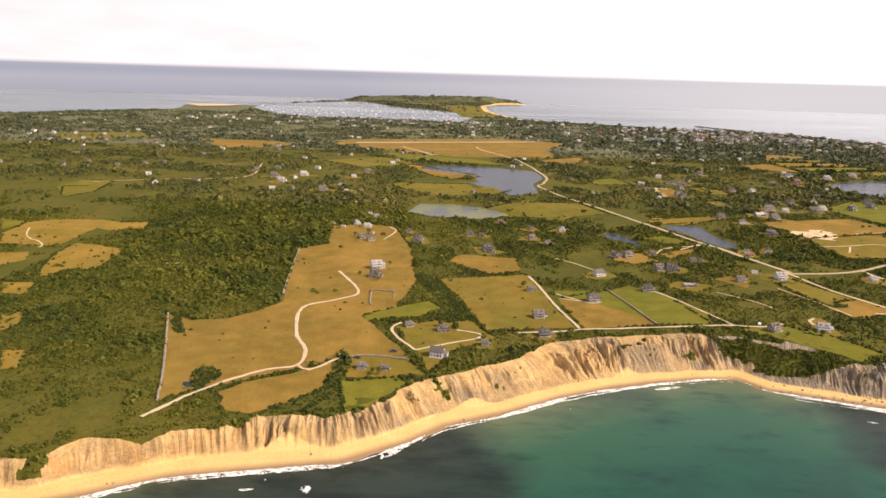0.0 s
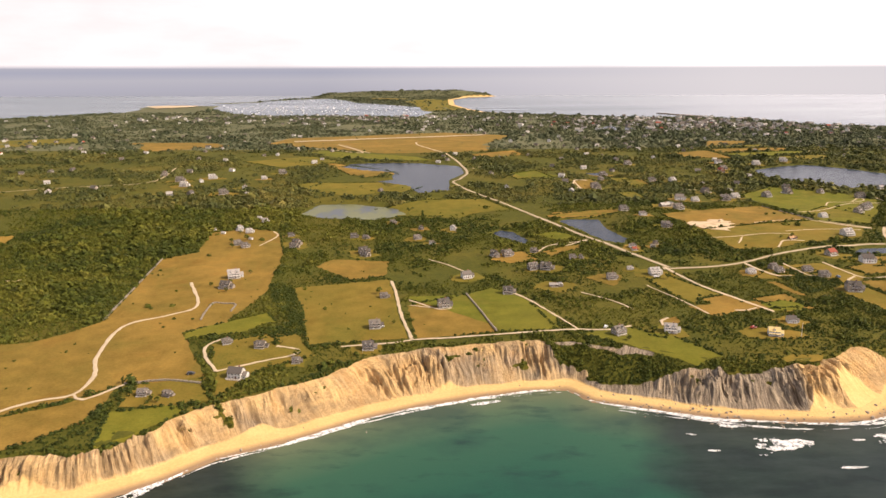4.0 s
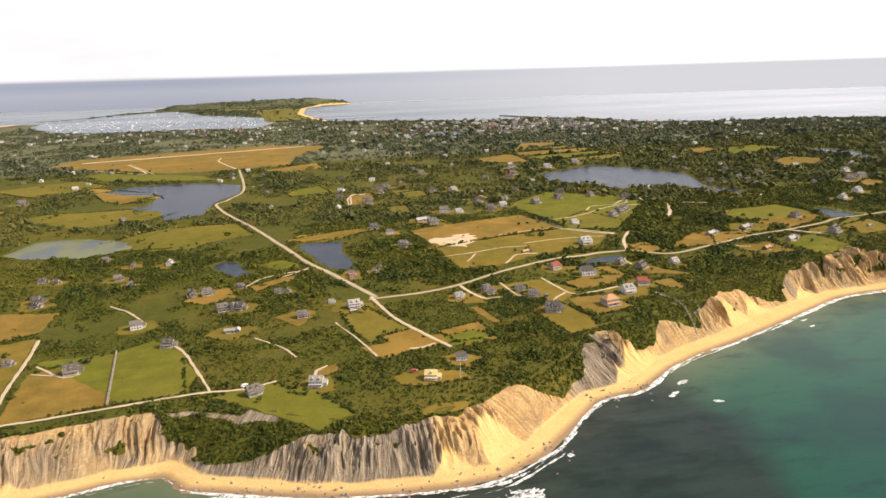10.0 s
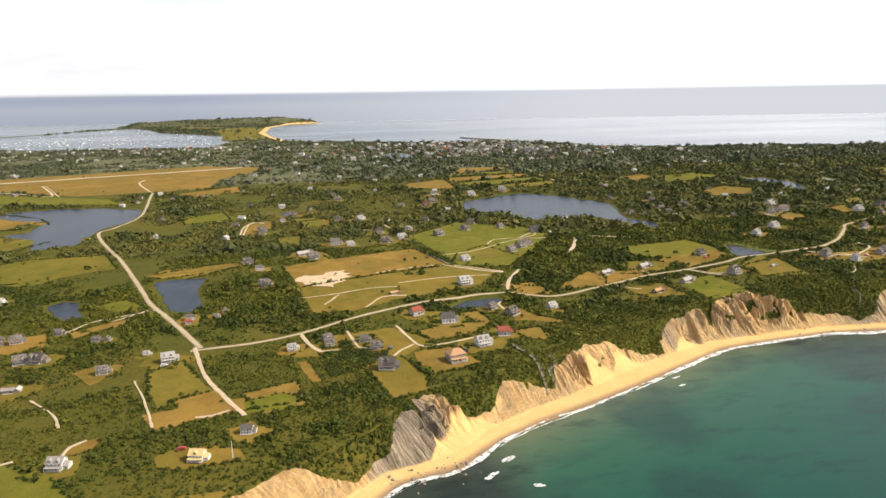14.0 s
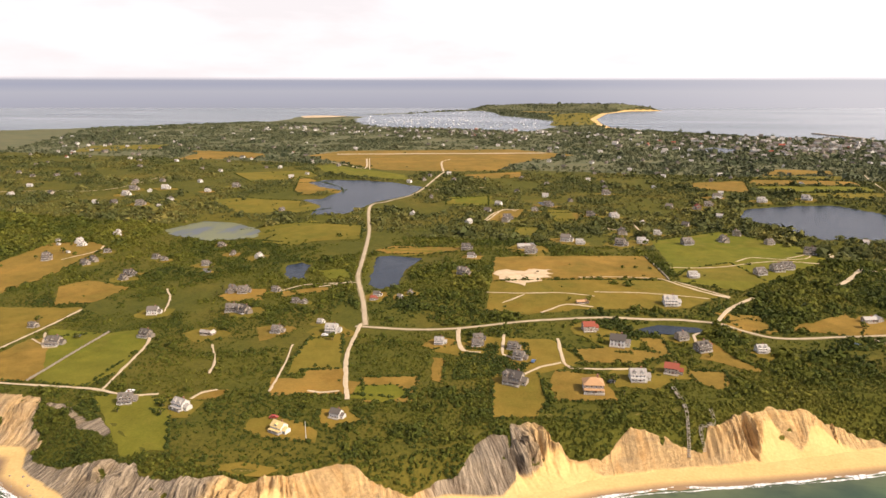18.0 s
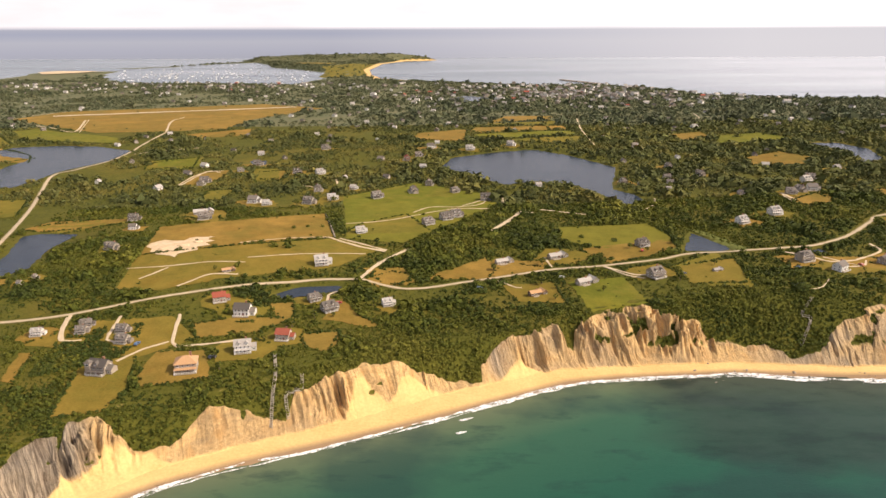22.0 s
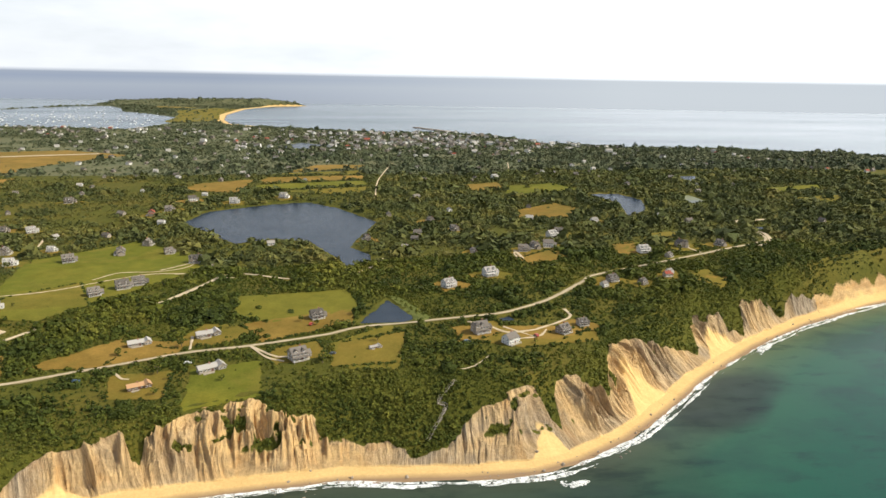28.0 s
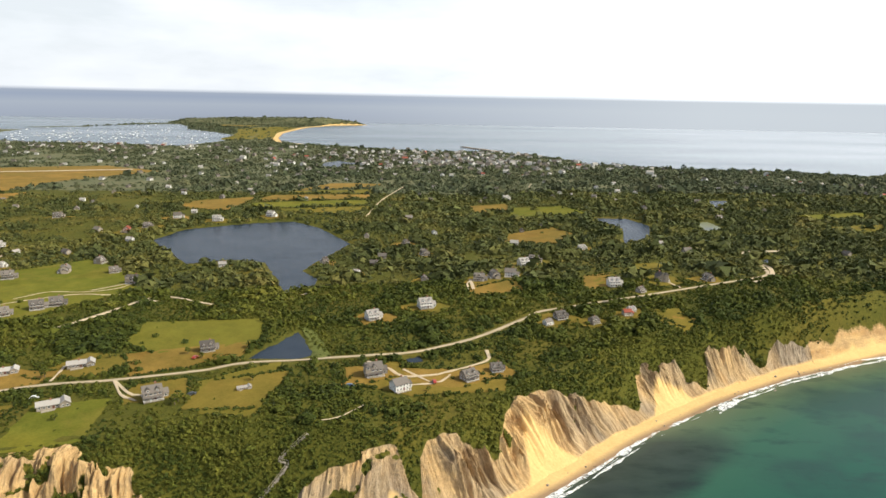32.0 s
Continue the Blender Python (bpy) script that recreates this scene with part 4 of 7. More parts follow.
GREY_BEDS_SHADE = [(-300, 0.2), (-60, 0.25), (0, 0.42), (60, 0.3), (110, 0.4), (165, 0.5), (180, 0.95), (285, 0.9), (300, 0.35), (340, 0.15), (380, 0.3), (394, 0.95), (425, 0.9),
             (440, 0.15), (590, 0.1), (600, 0.6), (640, 0.45), (690, 0.3), (730, 0.5), (800, 0.5), (850, 0.55), (872, 0.35), (902, 0.3), (940, 0.55), (1100, 0.6)]   # how grey the clay is, along the shore's x; shade painted in at 180-285
BLUFF_EXTRA = {}


def terrain(x, y):
    """Ground height; how bare; how much beach; metres from the water's edge."""
    x, y = np.asarray(x, float), np.asarray(y, float)
    land = inside(x, y, LAND) & ~inside(x, y, HARBOUR)
    h = plateau(x, y) + 0.5 * wave_noise(x, y, 60, 3)
    ds = to_line(x, y, SOUTH)
    z, bare, beach = h.copy(), np.zeros(x.shape), np.zeros(x.shape)
    # south coast: beach, cliff and plateau
    near = ds < 140
    xs, ys, d, hh = x[near], y[near], ds[near], h[near]
    # a ragged rim, bitten by small slides
    wx = xs + 5.0 * wave_noise(xs, ys, 24, 61, 3)
    wy = ys + 6.0 * wave_noise(xs, ys, 24, 63, 3) - 2.0
    above = inside(wx, wy, TOP_POLY)
    dt = to_line(wx, wy, TOPLINE)
    bw = np.interp(xs, [p for p, _ in BEACHES], [w for _, w in BEACHES])
    bw = np.minimum(bw, 0.62 * (d + dt)) + 1.5 * wave_noise(xs, ys, 12, 5)
    v = np.clip((d - bw) / np.maximum(d + dt - bw, 1.0), 0, 1)
    s_shore = along(xs, ys, SOUTH)
    x_shore = np.interp(s_shore, SOUTH_RUN, SOUTH[:, 0])
    s = 0.5 * (s_shore + along(xs, ys, TOPLINE)) + 3.4 * wave_noise(xs, ys, 21, 4, 3)
    rill = 0.62 - 1.5 * np.abs(wave_noise(s, 0.12 * ys, 10.0, 9, 5)) - 1.0 * np.abs(wave_noise(s, 0.16 * ys, 3.4, 14, 3))
    rill2 = wave_noise(s, 0.35 * ys, 26, 11, 3)
    spur = 0.5 - 1.5 * np.abs(wave_noise(s, 0.25 * ys, 41.0, 21, 3))
    nz = wave_noise(xs, ys, 10, 55, 3)
    vb = (1 - 0.3 * smooth(880, 960, x_shore)) * np.interp(x_shore + 2.5 * nz + 9 * smooth(860, 940, x_shore) * wave_noise(xs, ys, 30, 131, 2), [p for p, _ in BARE_TO], [q for _, q in BARE_TO])
    green = smooth(vb - 0.05, vb + 0.05, v + 0.10 * nz)
    tuft = smooth(0.34, 0.56, wave_noise(xs, ys, 8, 57, 5) + 0.25 * wave_noise(x_shore, x_shore * 0, 120, 58, 2) + 0.12 * smooth(560, 640, x_shore)) * smooth(0.15, 0.4, v)
    green = np.maximum(green, tuft)
    # a bare rim over the bushy shelf
    green = green * (1 - smooth(0.76, 0.82, v + 0.1 * nz) * smooth(168, 174, x_shore) * (1 - smooth(206, 216, x_shore)))
    ashy = np.interp(x_shore, [p for p, _ in GREY_BEDS_SHADE], [g for _, g in GREY_BEDS_SHADE]) + 0.45 * wave_noise(s, 1.2 * ys, 22, 47, 3)
    for key, val in (("along_shore", s), ("grey", ashy)):
        BLUFF_EXTRA[key] = np.zeros(x.shape)
        BLUFF_EXTRA[key][near] = val
    fan = np.zeros(xs.shape)
    for sx0, sw, sh in SLIDES:
        fan = np.maximum(fan, smooth(0.0, 0.25, sh * np.exp(-(((x_shore - sx0) / sw) ** 2)) - v + 0.09 * nz))
    calm = np.maximum(np.maximum(1 - smooth(0.05, 0.8, vb), 0.85 * green), 0.95 * fan)
    flute = smooth(-0.35, 0.35, wave_noise(s, 0.7 * ys, 23, 91, 3))
    BLUFF_EXTRA["flute"] = np.zeros(x.shape)
    BLUFF_EXTRA["flute"][near] = flute * (1 - 0.8 * fan)
    vary = 0.25 + 1.1 * flute
    rough_on = (1 - 0.8 * calm) * vary * (1 - 0.55 * smooth(850, 940, x_shore))
    v2 = np.clip(v + (0.40 * rill * rough_on * (1 - 0.9 * green) + (0.11 * rill2 + 0.14 * spur * (0.4 + 0.6 * rough_on)) * (1 - 0.7 * green) + 0.05) * np.sin(np.pi * np.clip(v * 0.93 + 0.05, 0, 1)) * (d > bw), 0, 1)
    ledge = 0.5 + 0.5 * wave_noise(s, 0.2 * ys, 40, 45, 2)
    prof = (0.45 + 0.3 * ledge) * v2 ** (0.75 + 0.5 * ledge) + (0.55 - 0.3 * ledge) * smooth(0.12, 0.85, v2)
    zb = 0.4 + 0.11 * np.minimum(d, bw)
    fine_crag = 0.4 - np.abs(wave_noise(s, 0.3 * ys, 2.2, 79, 3)) * 1.6
    crag = 0.5 - np.abs(wave_noise(xs, ys, 7.5, 77, 5)) * 1.6
    zc = zb + (hh - zb) * prof + (2.4 * crag + 1.5 * fine_crag) * rough_on * (1 - 0.8 * green) * np.sin(np.pi * v) * (d > bw)
    zz = np.where(above, hh, zc)
    edge = smooth(0.86, 1.04, v + 0.13 * rill2 + 0.06 * rill)
    br = np.where(above, np.where(dt < 2.0, 0.35, 0.0), np.clip(1 - edge - green, 0, 1))
    bch = np.where(above, 0.0, np.clip((bw + 2.5 - d) / 4.0, 0, 1))
    bch = np.where(above, 0.0, np.maximum(bch, fan * (1 - green)))
    z[near], bare[near], beach[near] = zz, br, bch
    # other coasts: low shores with a thin strand
    dc = np.minimum(to_line(x, y, COAST), to_line(x, y, polyline(HARBOUR + HARBOUR[:1])))
    low = (dc < 160) & ~near
    k = smooth(0, 120, dc)
    z = np.where(low, 0.6 + (z - 0.6) * k, z)
    strand = np.where(y > 2900, 34.0, 8.0)
    east = to_line(x, y, polyline(EAST_SHORE[9:]))
    beach = np.where(low & (east < strand) & (x > 150), 1.0, beach)
    # ponds are dug in
    for kind, level, poly in PONDS:
        xa, ya = np.array(poly, float).T
        box = (x > xa.min() - 25) & (x < xa.max() + 25) & (y > ya.min() - 25) & (y < ya.max() + 25)
        if box.any():
            q = inside(x[box], y[box], poly)
            dq = to_line(x[box], y[box], polyline(poly + poly[:1]))
            bank = level + 0.25 + np.minimum(dq, 25) * 0.06
            zb2 = z[box]
            z[box] = np.where(q, level - 0.6, np.where(dq < 25, bank + (zb2 - bank) * smooth(0, 25, dq), zb2))
    dsea = np.minimum(ds, dc)
    z = np.where(land, z, -np.minimum(0.12 * dsea + 0.05, 3.0))
    return z, bare, beach, np.where(land, dsea, -dsea)


def ground_z(x, y):
    return terrain(np.atleast_1d(np.array(x, float)), np.atleast_1d(np.array(y, float)))[0]


def mesh_from(name, verts, faces, mats, smooth_on=True, attrs=(), index=None):
    me = bpy.data.meshes.new(name)
    verts = np.asarray(verts, np.float32)
    faces = np.asarray(faces, np.int32)
    n = faces.shape[1]
    me.vertices.add(len(verts))
    me.vertices.foreach_set("co", verts.ravel())
    me.loops.add(faces.size)
    me.loops.foreach_set("vertex_index", faces.ravel())
    me.polygons.add(len(faces))
    me.polygons.foreach_set("loop_start", np.arange(0, faces.size, n, dtype=np.int32))
    me.polygons.foreach_set("use_smooth", np.full(len(faces), smooth_on))
    if index is not None:
        me.polygons.foreach_set("material_index", np.asarray(index, np.int32))
    for key, val in attrs:
        me.attributes.new(key, "FLOAT", "POINT").data.foreach_set("value", np.asarray(val, np.float32))
    for m in mats:
        me.materials.append(m)
    me.update(calc_edges=True)
    me.validate()
    return me


# ---- ground ----
gx = np.unique(np.concatenate([np.arange(-2600, -700, 100), np.arange(-700, -300, 20), np.arange(-300, 1100, 4.0), np.arange(1100, 1400, 10), np.arange(1400, 2200, 40)]))
gy = np.unique(np.concatenate([np.arange(-60, 220, 20), np.arange(224, 720, 4.0), np.arange(720, 1200, 8), np.arange(1200, 2000, 16), np.arange(2000, 5080, 26)]))
X, Y = np.meshgrid(gx, gy)
Z, BARE, BEACH, INLAND = terrain(X.ravel(), Y.ravel())
nx, ny = len(gx), len(gy)
idx = np.arange(nx * ny).reshape(ny, nx)
quads = np.stack([idx[:-1, :-1], idx[:-1, 1:], idx[1:, 1:], idx[1:, :-1]], -1).reshape(-1, 4)
quads = quads[INLAND[quads].max(1) > -14]
# the bluffs get a finer mesh, to hold their rills
zone = (INLAND > 5) & (INLAND < 75) & ~inside(X.ravel(), Y.ravel() - 9.0, TOP_POLY) & (X.ravel() > -230) & (X.ravel() < 1098) & (Y.ravel() > 228) & (Y.ravel() < 716)
steep = zone[quads].any(1)
cells, quads = quads[steep], quads[~steep]
used = np.unique(quads)
remap = np.full(nx * ny, -1)
remap[used] = np.arange(len(used))
gv = np.c_[X.ravel(), Y.ravel(), Z][used]
# inland past y 1380 the ground takes the colour with haze in it
hazed_land = (gv[remap[quads]].mean(1)[:, 1] > 1380) & (BEACH[used][remap[quads]].max(1) < 0.3)
ground = new("ground", mesh_from("ground", gv, remap[quads], [M_LAND, M_LAND_FAR_HAZE], True, [("bare", BARE[used]), ("beach", BEACH[used]), ("inland", INLAND[used])], hazed_land.astype(np.int32)))
N_FINE = 7
cx0, cy0 = X.ravel()[cells[:, 0]], Y.ravel()[cells[:, 0]]
cdx, cdy = X.ravel()[cells[:, 1]] - cx0, Y.ravel()[cells[:, 3]] - cy0
uu, vv = np.meshgrid(np.arange(N_FINE + 1) / N_FINE, np.arange(N_FINE + 1) / N_FINE)
fx = (cx0[:, None] + cdx[:, None] * uu.ravel()).ravel()
fy = (cy0[:, None] + cdy[:, None] * vv.ravel()).ravel()
key, first, back = np.unique(np.round(fx * 100).astype(np.int64) * 1000000 + np.round(fy * 100).astype(np.int64), return_index=True, return_inverse=True)
fx, fy = fx[first], fy[first]
k4 = np.arange((N_FINE + 1) ** 2).reshape(N_FINE + 1, N_FINE + 1)
sub = np.stack([k4[:-1, :-1], k4[:-1, 1:], k4[1:, 1:], k4[1:, :-1]], -1).reshape(-1, 4)
fq = back.ravel()[(np.arange(len(cells)) * (N_FINE + 1) ** 2)[:, None, None] + sub[None]].reshape(-1, 4)
fz, fbare, fbeach, finl = terrain(fx, fy)
falong, fgrey, fflute = BLUFF_EXTRA["along_shore"], BLUFF_EXTRA["grey"], BLUFF_EXTRA["flute"]
bluff = new("bluff", mesh_from("bluff", np.c_[fx, fy, fz], fq, [M_LAND], False, [("bare", fbare), ("beach", fbeach), ("inland", finl), ("along_shore", falong), ("grey", fgrey), ("flute", fflute)]))
tagged(bluff, "eroded tan and grey clay bluffs with gullies and green slopes", "cliff", kind="structure")
tagged(ground, "scrub-covered island with eroded clay bluffs and sand beach", "ground", kind="structure")

# ---- sea ----
sx = np.unique(np.concatenate([np.arange(-9000, -300, 300), np.arange(-300, 1300, 8), np.arange(1300, 9001, 300)]))
sy = np.unique(np.concatenate([np.arange(-900, 180, 60), np.arange(180, 800, 8), np.arange(800, 6600, 200)]))
SX, SY = np.meshgrid(sx, sy)
dsh = np.where(inside(SX.ravel(), SY.ravel(), LAND), 0, to_line(SX.ravel(), SY.ravel(), SOUTH))
weed = wave_noise(SX.ravel(), SY.ravel(), 60, 201, 4)
wx0 = SX.ravel() + 25 * weed
weedy = smooth(175, 225, wx0) * (1 - smooth(395, 470, wx0)) * (1 - smooth(60, 110, dsh + 40 * weed - 0.3 * (wx0 - 200)))
weedy = np.maximum(weedy, 0.62 * smooth(610, 690, wx0) * (1 - smooth(840, 930, wx0)) * (1 - smooth(45, 80, dsh + 45 * weed - 0.22 * (wx0 - 640))))
weedy = np.maximum(weedy, (1 - smooth(-40, 70, wx0 + 0.9 * (SY.ravel() - 300))) * (1 - smooth(45, 75, dsh + 50 * weed)) * smooth(-190, -60, wx0))
weedy = np.maximum(weedy, 0.72 * smooth(0.15, 0.85, np.exp(-((((SX.ravel() - 935) * 0.8 + (SY.ravel() - 572) * 0.6) / 75) ** 2) - (((SY.ravel() - 572) * 0.8 - (SX.ravel() - 935) * 0.6) / 26) ** 2) + 0.4 * weed))
dsh = np.where((SX.ravel() > -400) & (SX.ravel() < 1400) & (SY.ravel() < 900), np.clip(dsh / 260, 0, 1), 1.0)
lee = (0.14 + 0.4 * smooth(-100, 1900, SX.ravel() - 0.12 * SY.ravel())) * (0.35 + 0.65 * smooth(0, 1, dsh))
idx = np.arange(SX.size).reshape(SX.shape)
sq = np.stack([idx[:-1, :-1], idx[:-1, 1:], idx[1:, 1:], idx[1:, :-1]], -1).reshape(-1, 4)
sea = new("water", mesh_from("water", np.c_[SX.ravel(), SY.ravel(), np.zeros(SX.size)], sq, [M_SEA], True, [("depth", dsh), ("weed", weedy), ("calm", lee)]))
tagged(sea, "green-blue sea water with dark weedy patches near the shore", "sea", kind="structure")


# ---- draped fields, roads, ponds ----
def draped(name, poly, mat, lift, step=9.0, rag=0.6, label="", category="", level=None):
    """A polygon laid over the land, cut in a grid so that it follows the ground."""
    ring = []
    for i, (ax, ay) in enumerate(poly):
        bx, by = poly[(i + 1) % len(poly)]
        n = max(1, int(math.hypot(bx - ax, by - ay) / (5 if by < 900 else 8)))
        for k in range(n):
            jx, jy = (random.uniform(-rag, rag), random.uniform(-rag, rag))
            ring.append((ax + (bx - ax) * k / n + jx, ay + (by - ay) * k / n + jy))
    bm = bmesh.new()
    bm.faces.new([bm.verts.new((x, y, 0)) for x, y in ring])
    xs, ys = [p[0] for p in ring], [p[1] for p in ring]
    if level is None:
        step = max(step, (max(xs) - min(xs)) / 40, (max(ys) - min(ys)) / 40)
        for a, lo, hi in ((0, min(xs), max(xs)), (1, min(ys), max(ys))):
            c = lo + step
            while c < hi:
                no = (1, 0, 0) if a == 0 else (0, 1, 0)
                bmesh.ops.bisect_plane(bm, geom=bm.verts[:] + bm.edges[:] + bm.faces[:], plane_co=(c if a == 0 else 0, c if a else 0, 0), plane_no=no)
                c += step
    bmesh.ops.triangulate(bm, faces=bm.faces[:])
    co = np.array([v.co[:2] for v in bm.verts])
    zs = terrain(co[:, 0], co[:, 1])[0] + lift if level is None else np.full(len(co), level)
    for v, z in zip(bm.verts, zs):
        v.co.z = z
    bmesh.ops.recalc_face_normals(bm, faces=bm.faces[:])
    if sum(f.normal.z for f in bm.faces) < 0:
        bmesh.ops.reverse_faces(bm, faces=bm.faces[:])
    for f in bm.faces:
        f.smooth = True
    me = bpy.data.meshes.new(name)
    bm.to_mesh(me)
    bm.free()
    me.materials.append(mat)
    return tagged(new(name, me), label, category, kind="structure")


for i, (kind, poly) in enumerate(FIELDS):
    mat, lab = MEADOW[kind]
    draped("meadow", poly, mat, 0.22 + 0.012 * (i % 9), rag=1.2, label=lab, category="meadow")


def curve_points(pts, step=4.0):
    """A smooth line through the points, stepped evenly."""
    p = [Vector((*q, 0)) for q in pts]
    p = [p[0] * 2 - p[1]] + p + [p[-1] * 2 - p[-2]]
    out = []
    for a, b, c, d in zip(p, p[1:], p[2:], p[3:]):
        n = max(1, int((c - b).length / step))
        for k in range(n):
            t = k / n
            out.append(0.5 * ((2 * b) + (c - a) * t + (2 * a - 5 * b + 4 * c - d) * t * t + (3 * b - a - 3 * c + d) * t**3))
    out.append(p[-2])
    return out


def ribbon(name, pts, width, mat, lift, label, category, wobble=0.0):
    line = curve_points(pts)
    vs, fs = [], []
    for i, q in enumerate(line):
        d = (line[min(i + 1, len(line) - 1)] - line[max(i - 1, 0)]).normalized()
        n = Vector((-d.y, d.x, 0))
        for k, s in enumerate((-1, -0.5, 0, 0.5, 1)):
            w = width / 2 * s + (random.uniform(-wobble, wobble) if abs(s) == 1 else 0)
            vs.append((q.x + n.x * w, q.y + n.y * w))
        if i:
            for k in range(4):
                a = (i - 1) * 5 + k
                fs.append((a + 1, a, a + 5, a + 6))
    vs = np.array(vs)
    z = terrain(vs[:, 0], vs[:, 1])[0] + lift
    z[0::5] -= 0.1
    z[4::5] -= 0.1
    return tagged(new(name, mesh_from(name, np.c_[vs, z], fs, [mat])), label, category, kind="structure")


for kind, w, pts in ROADS:
    if kind == "road":
        w *= 0.88
        ribbon("verge", pts, w + 1.3, M_VERGE, 0.40, "sandy grass verge along the road", "verge", 0.5)
        ribbon("road", pts, w, M_ROAD, 0.46, "worn pale asphalt country road between hedges", "road", 0.1)
    elif kind == "runway":
        ribbon("runway", pts, w, M_RUNWAY, 0.5, "pale concrete runway on a grass airfield", "runway")
    else:
        ribbon("track", pts, w * 0.85, M_SAND_ROAD, 0.5, "pale sandy track across the grass", "track", 0.35)
for kind, level, poly in PONDS:
    draped("pond", poly, M_POND if kind == "pond" else M_MARSH, 0, rag=1.2, level=level,
           label="still dark freshwater pond ringed by scrub" if kind == "pond" else "shallow marsh pond with green weed", category="pond")


# ---- helpers for things ----
def part(name, bm, mats, parent, label=""):
    """Links a bmesh as one mesh object under a thing or under a part."""
    me = bpy.data.meshes.new(name)
    bm.to_mesh(me)
    bm.free()
    for m in mats if isinstance(mats, (list, tuple)) else [mats]:
        me.materials.append(m)
    ob = new(name, me)
    ob.parent = parent
    if label:
        ob["label"] = label
    return ob


def box(bm, x0, y0, z0, x1, y1, z1, mi=0):
    v = [bm.verts.new(p) for p in ((x0, y0, z0), (x1, y0, z0), (x1, y1, z0), (x0, y1, z0), (x0, y0, z1), (x1, y0, z1), (x1, y1, z1), (x0, y1, z1))]
    for f in ((3, 2, 1, 0), (4, 5, 6, 7), (0, 1, 5, 4), (1, 2, 6, 5), (2, 3, 7, 6), (3, 0, 4, 7)):
        bm.faces.new([v[i] for i in f]).material_index = mi
    return v


def prism(bm, pts, axis, a, b):
    """A polygon in the plane across axis ('x' or 'y'), drawn out from a to b."""
    put = (lambda q, t: (t, q[0], q[1])) if axis == "x" else (lambda q, t: (q[0], t, q[1]))
    lo, hi = [bm.verts.new(put(q, a)) for q in pts], [bm.verts.new(put(q, b)) for q in pts]
    n = len(pts)
    for i in range(n):
        bm.faces.new((lo[i], lo[(i + 1) % n], hi[(i + 1) % n], hi[i]))
    bm.faces.new(lo[::-1])
    bm.faces.new(hi)
    bmesh.ops.recalc_face_normals(bm, faces=bm.faces[:])


def gable_wall(parent, x0, y0, x1, y1, z0, eave, ridge, mat, along_x=True, name="wall"):
    bm = bmesh.new()
    if along_x:
        m = (y0 + y1) / 2
        prism(bm, [(y0, z0), (y1, z0), (y1, eave), (m, ridge), (y0, eave)], "x", x0, x1)
    else:
        m = (x0 + x1) / 2
        prism(bm, [(x0, z0), (x1, z0), (x1, eave), (m, ridge), (x0, eave)], "y", y0, y1)
    return part(name, bm, mat, parent)


def gable_roof(parent, x0, y0, x1, y1, eave, ridge, mat, along_x=True, over=0.45, name="roof"):
    """Two sloped slabs with thickness and overhang."""
    bm = bmesh.new()
    t = 0.22
    lo, hi = (y0, y1) if along_x else (x0, x1)
    m = (lo + hi) / 2
    k = (ridge - eave) / (m - lo)
    pts = [(lo - over, eave - over * k), (m, ridge), (hi + over, eave - over * k), (hi + over, eave - over * k + t), (m, ridge + t * 1.2), (lo - over, eave - over * k + t)]
    a, b = (x0, x1) if along_x else (y0, y1)
    prism(bm, pts, "x" if along_x else "y", a - over, b + over)
    for v in bm.verts:
        v.co.z += 0.02
    return part(name, bm, mat, parent)


def hip_roof(parent, x0, y0, x1, y1, eave, ridge, mat, over=0.5, name="roof"):
    bm = bmesh.new()
    x0, y0, x1, y1 = x0 - over, y0 - over, x1 + over, y1 + over
    m, inset = (y0 + y1) / 2, (y1 - y0) / 2 * 0.95
    lo = [bm.verts.new(p) for p in ((x0, y0, eave - 0.2), (x1, y0, eave - 0.2), (x1, y1, eave - 0.2), (x0, y1, eave - 0.2))]
    up = [bm.verts.new((v.co.x, v.co.y, eave + 0.05)) for v in lo]
    a, b = bm.verts.new((x0 + inset, m, ridge)), bm.verts.new((x1 - inset, m, ridge))
    bm.faces.new(lo[::-1])
    for i in range(4):
        bm.faces.new((lo[i], lo[(i + 1) % 4], up[(i + 1) % 4], up[i]))
    bm.faces.new((up[0], up[1], b, a))
    bm.faces.new((up[1], up[2], b))
    bm.faces.new((up[2], up[3], a, b))
    bm.faces.new((up[3], up[0], a))
    return part(name, bm, mat, parent)


def window(parent, x, y, z, w, h, face):
    """A framed window on a wall that faces -y, +y, -x or +x; frame stands proud, pane sits back."""
    bm = bmesh.new()
    d, f = 0.1, 0.15
    ring = lambda a, b, y: [bm.verts.new((sx * a, y, sz * b)) for sx, sz in ((-1, -1), (1, -1), (1, 1), (-1, 1))]  # noqa: E731
    back, front, lip, sunk = ring(w / 2, h / 2, 0.03), ring(w / 2, h / 2, -d), ring(w / 2 - f, h / 2 - f, -d), ring(w / 2 - f, h / 2 - f, -0.03)
    for lo, hi in ((back, front), (front, lip), (lip, sunk)):
        for i in range(4):
            bm.faces.new((lo[i], lo[(i + 1) % 4], hi[(i + 1) % 4], hi[i]))
    bm.faces.new(sunk).material_index = 1
    turn = {"-y": 0, "+x": 90, "+y": 180, "-x": 270}[face]
    bmesh.ops.transform(bm, matrix=pose(x, y, z, 0, 0, turn), verts=bm.verts[:])
    return part("window", bm, [M_TRIM, M_GLASS], parent)


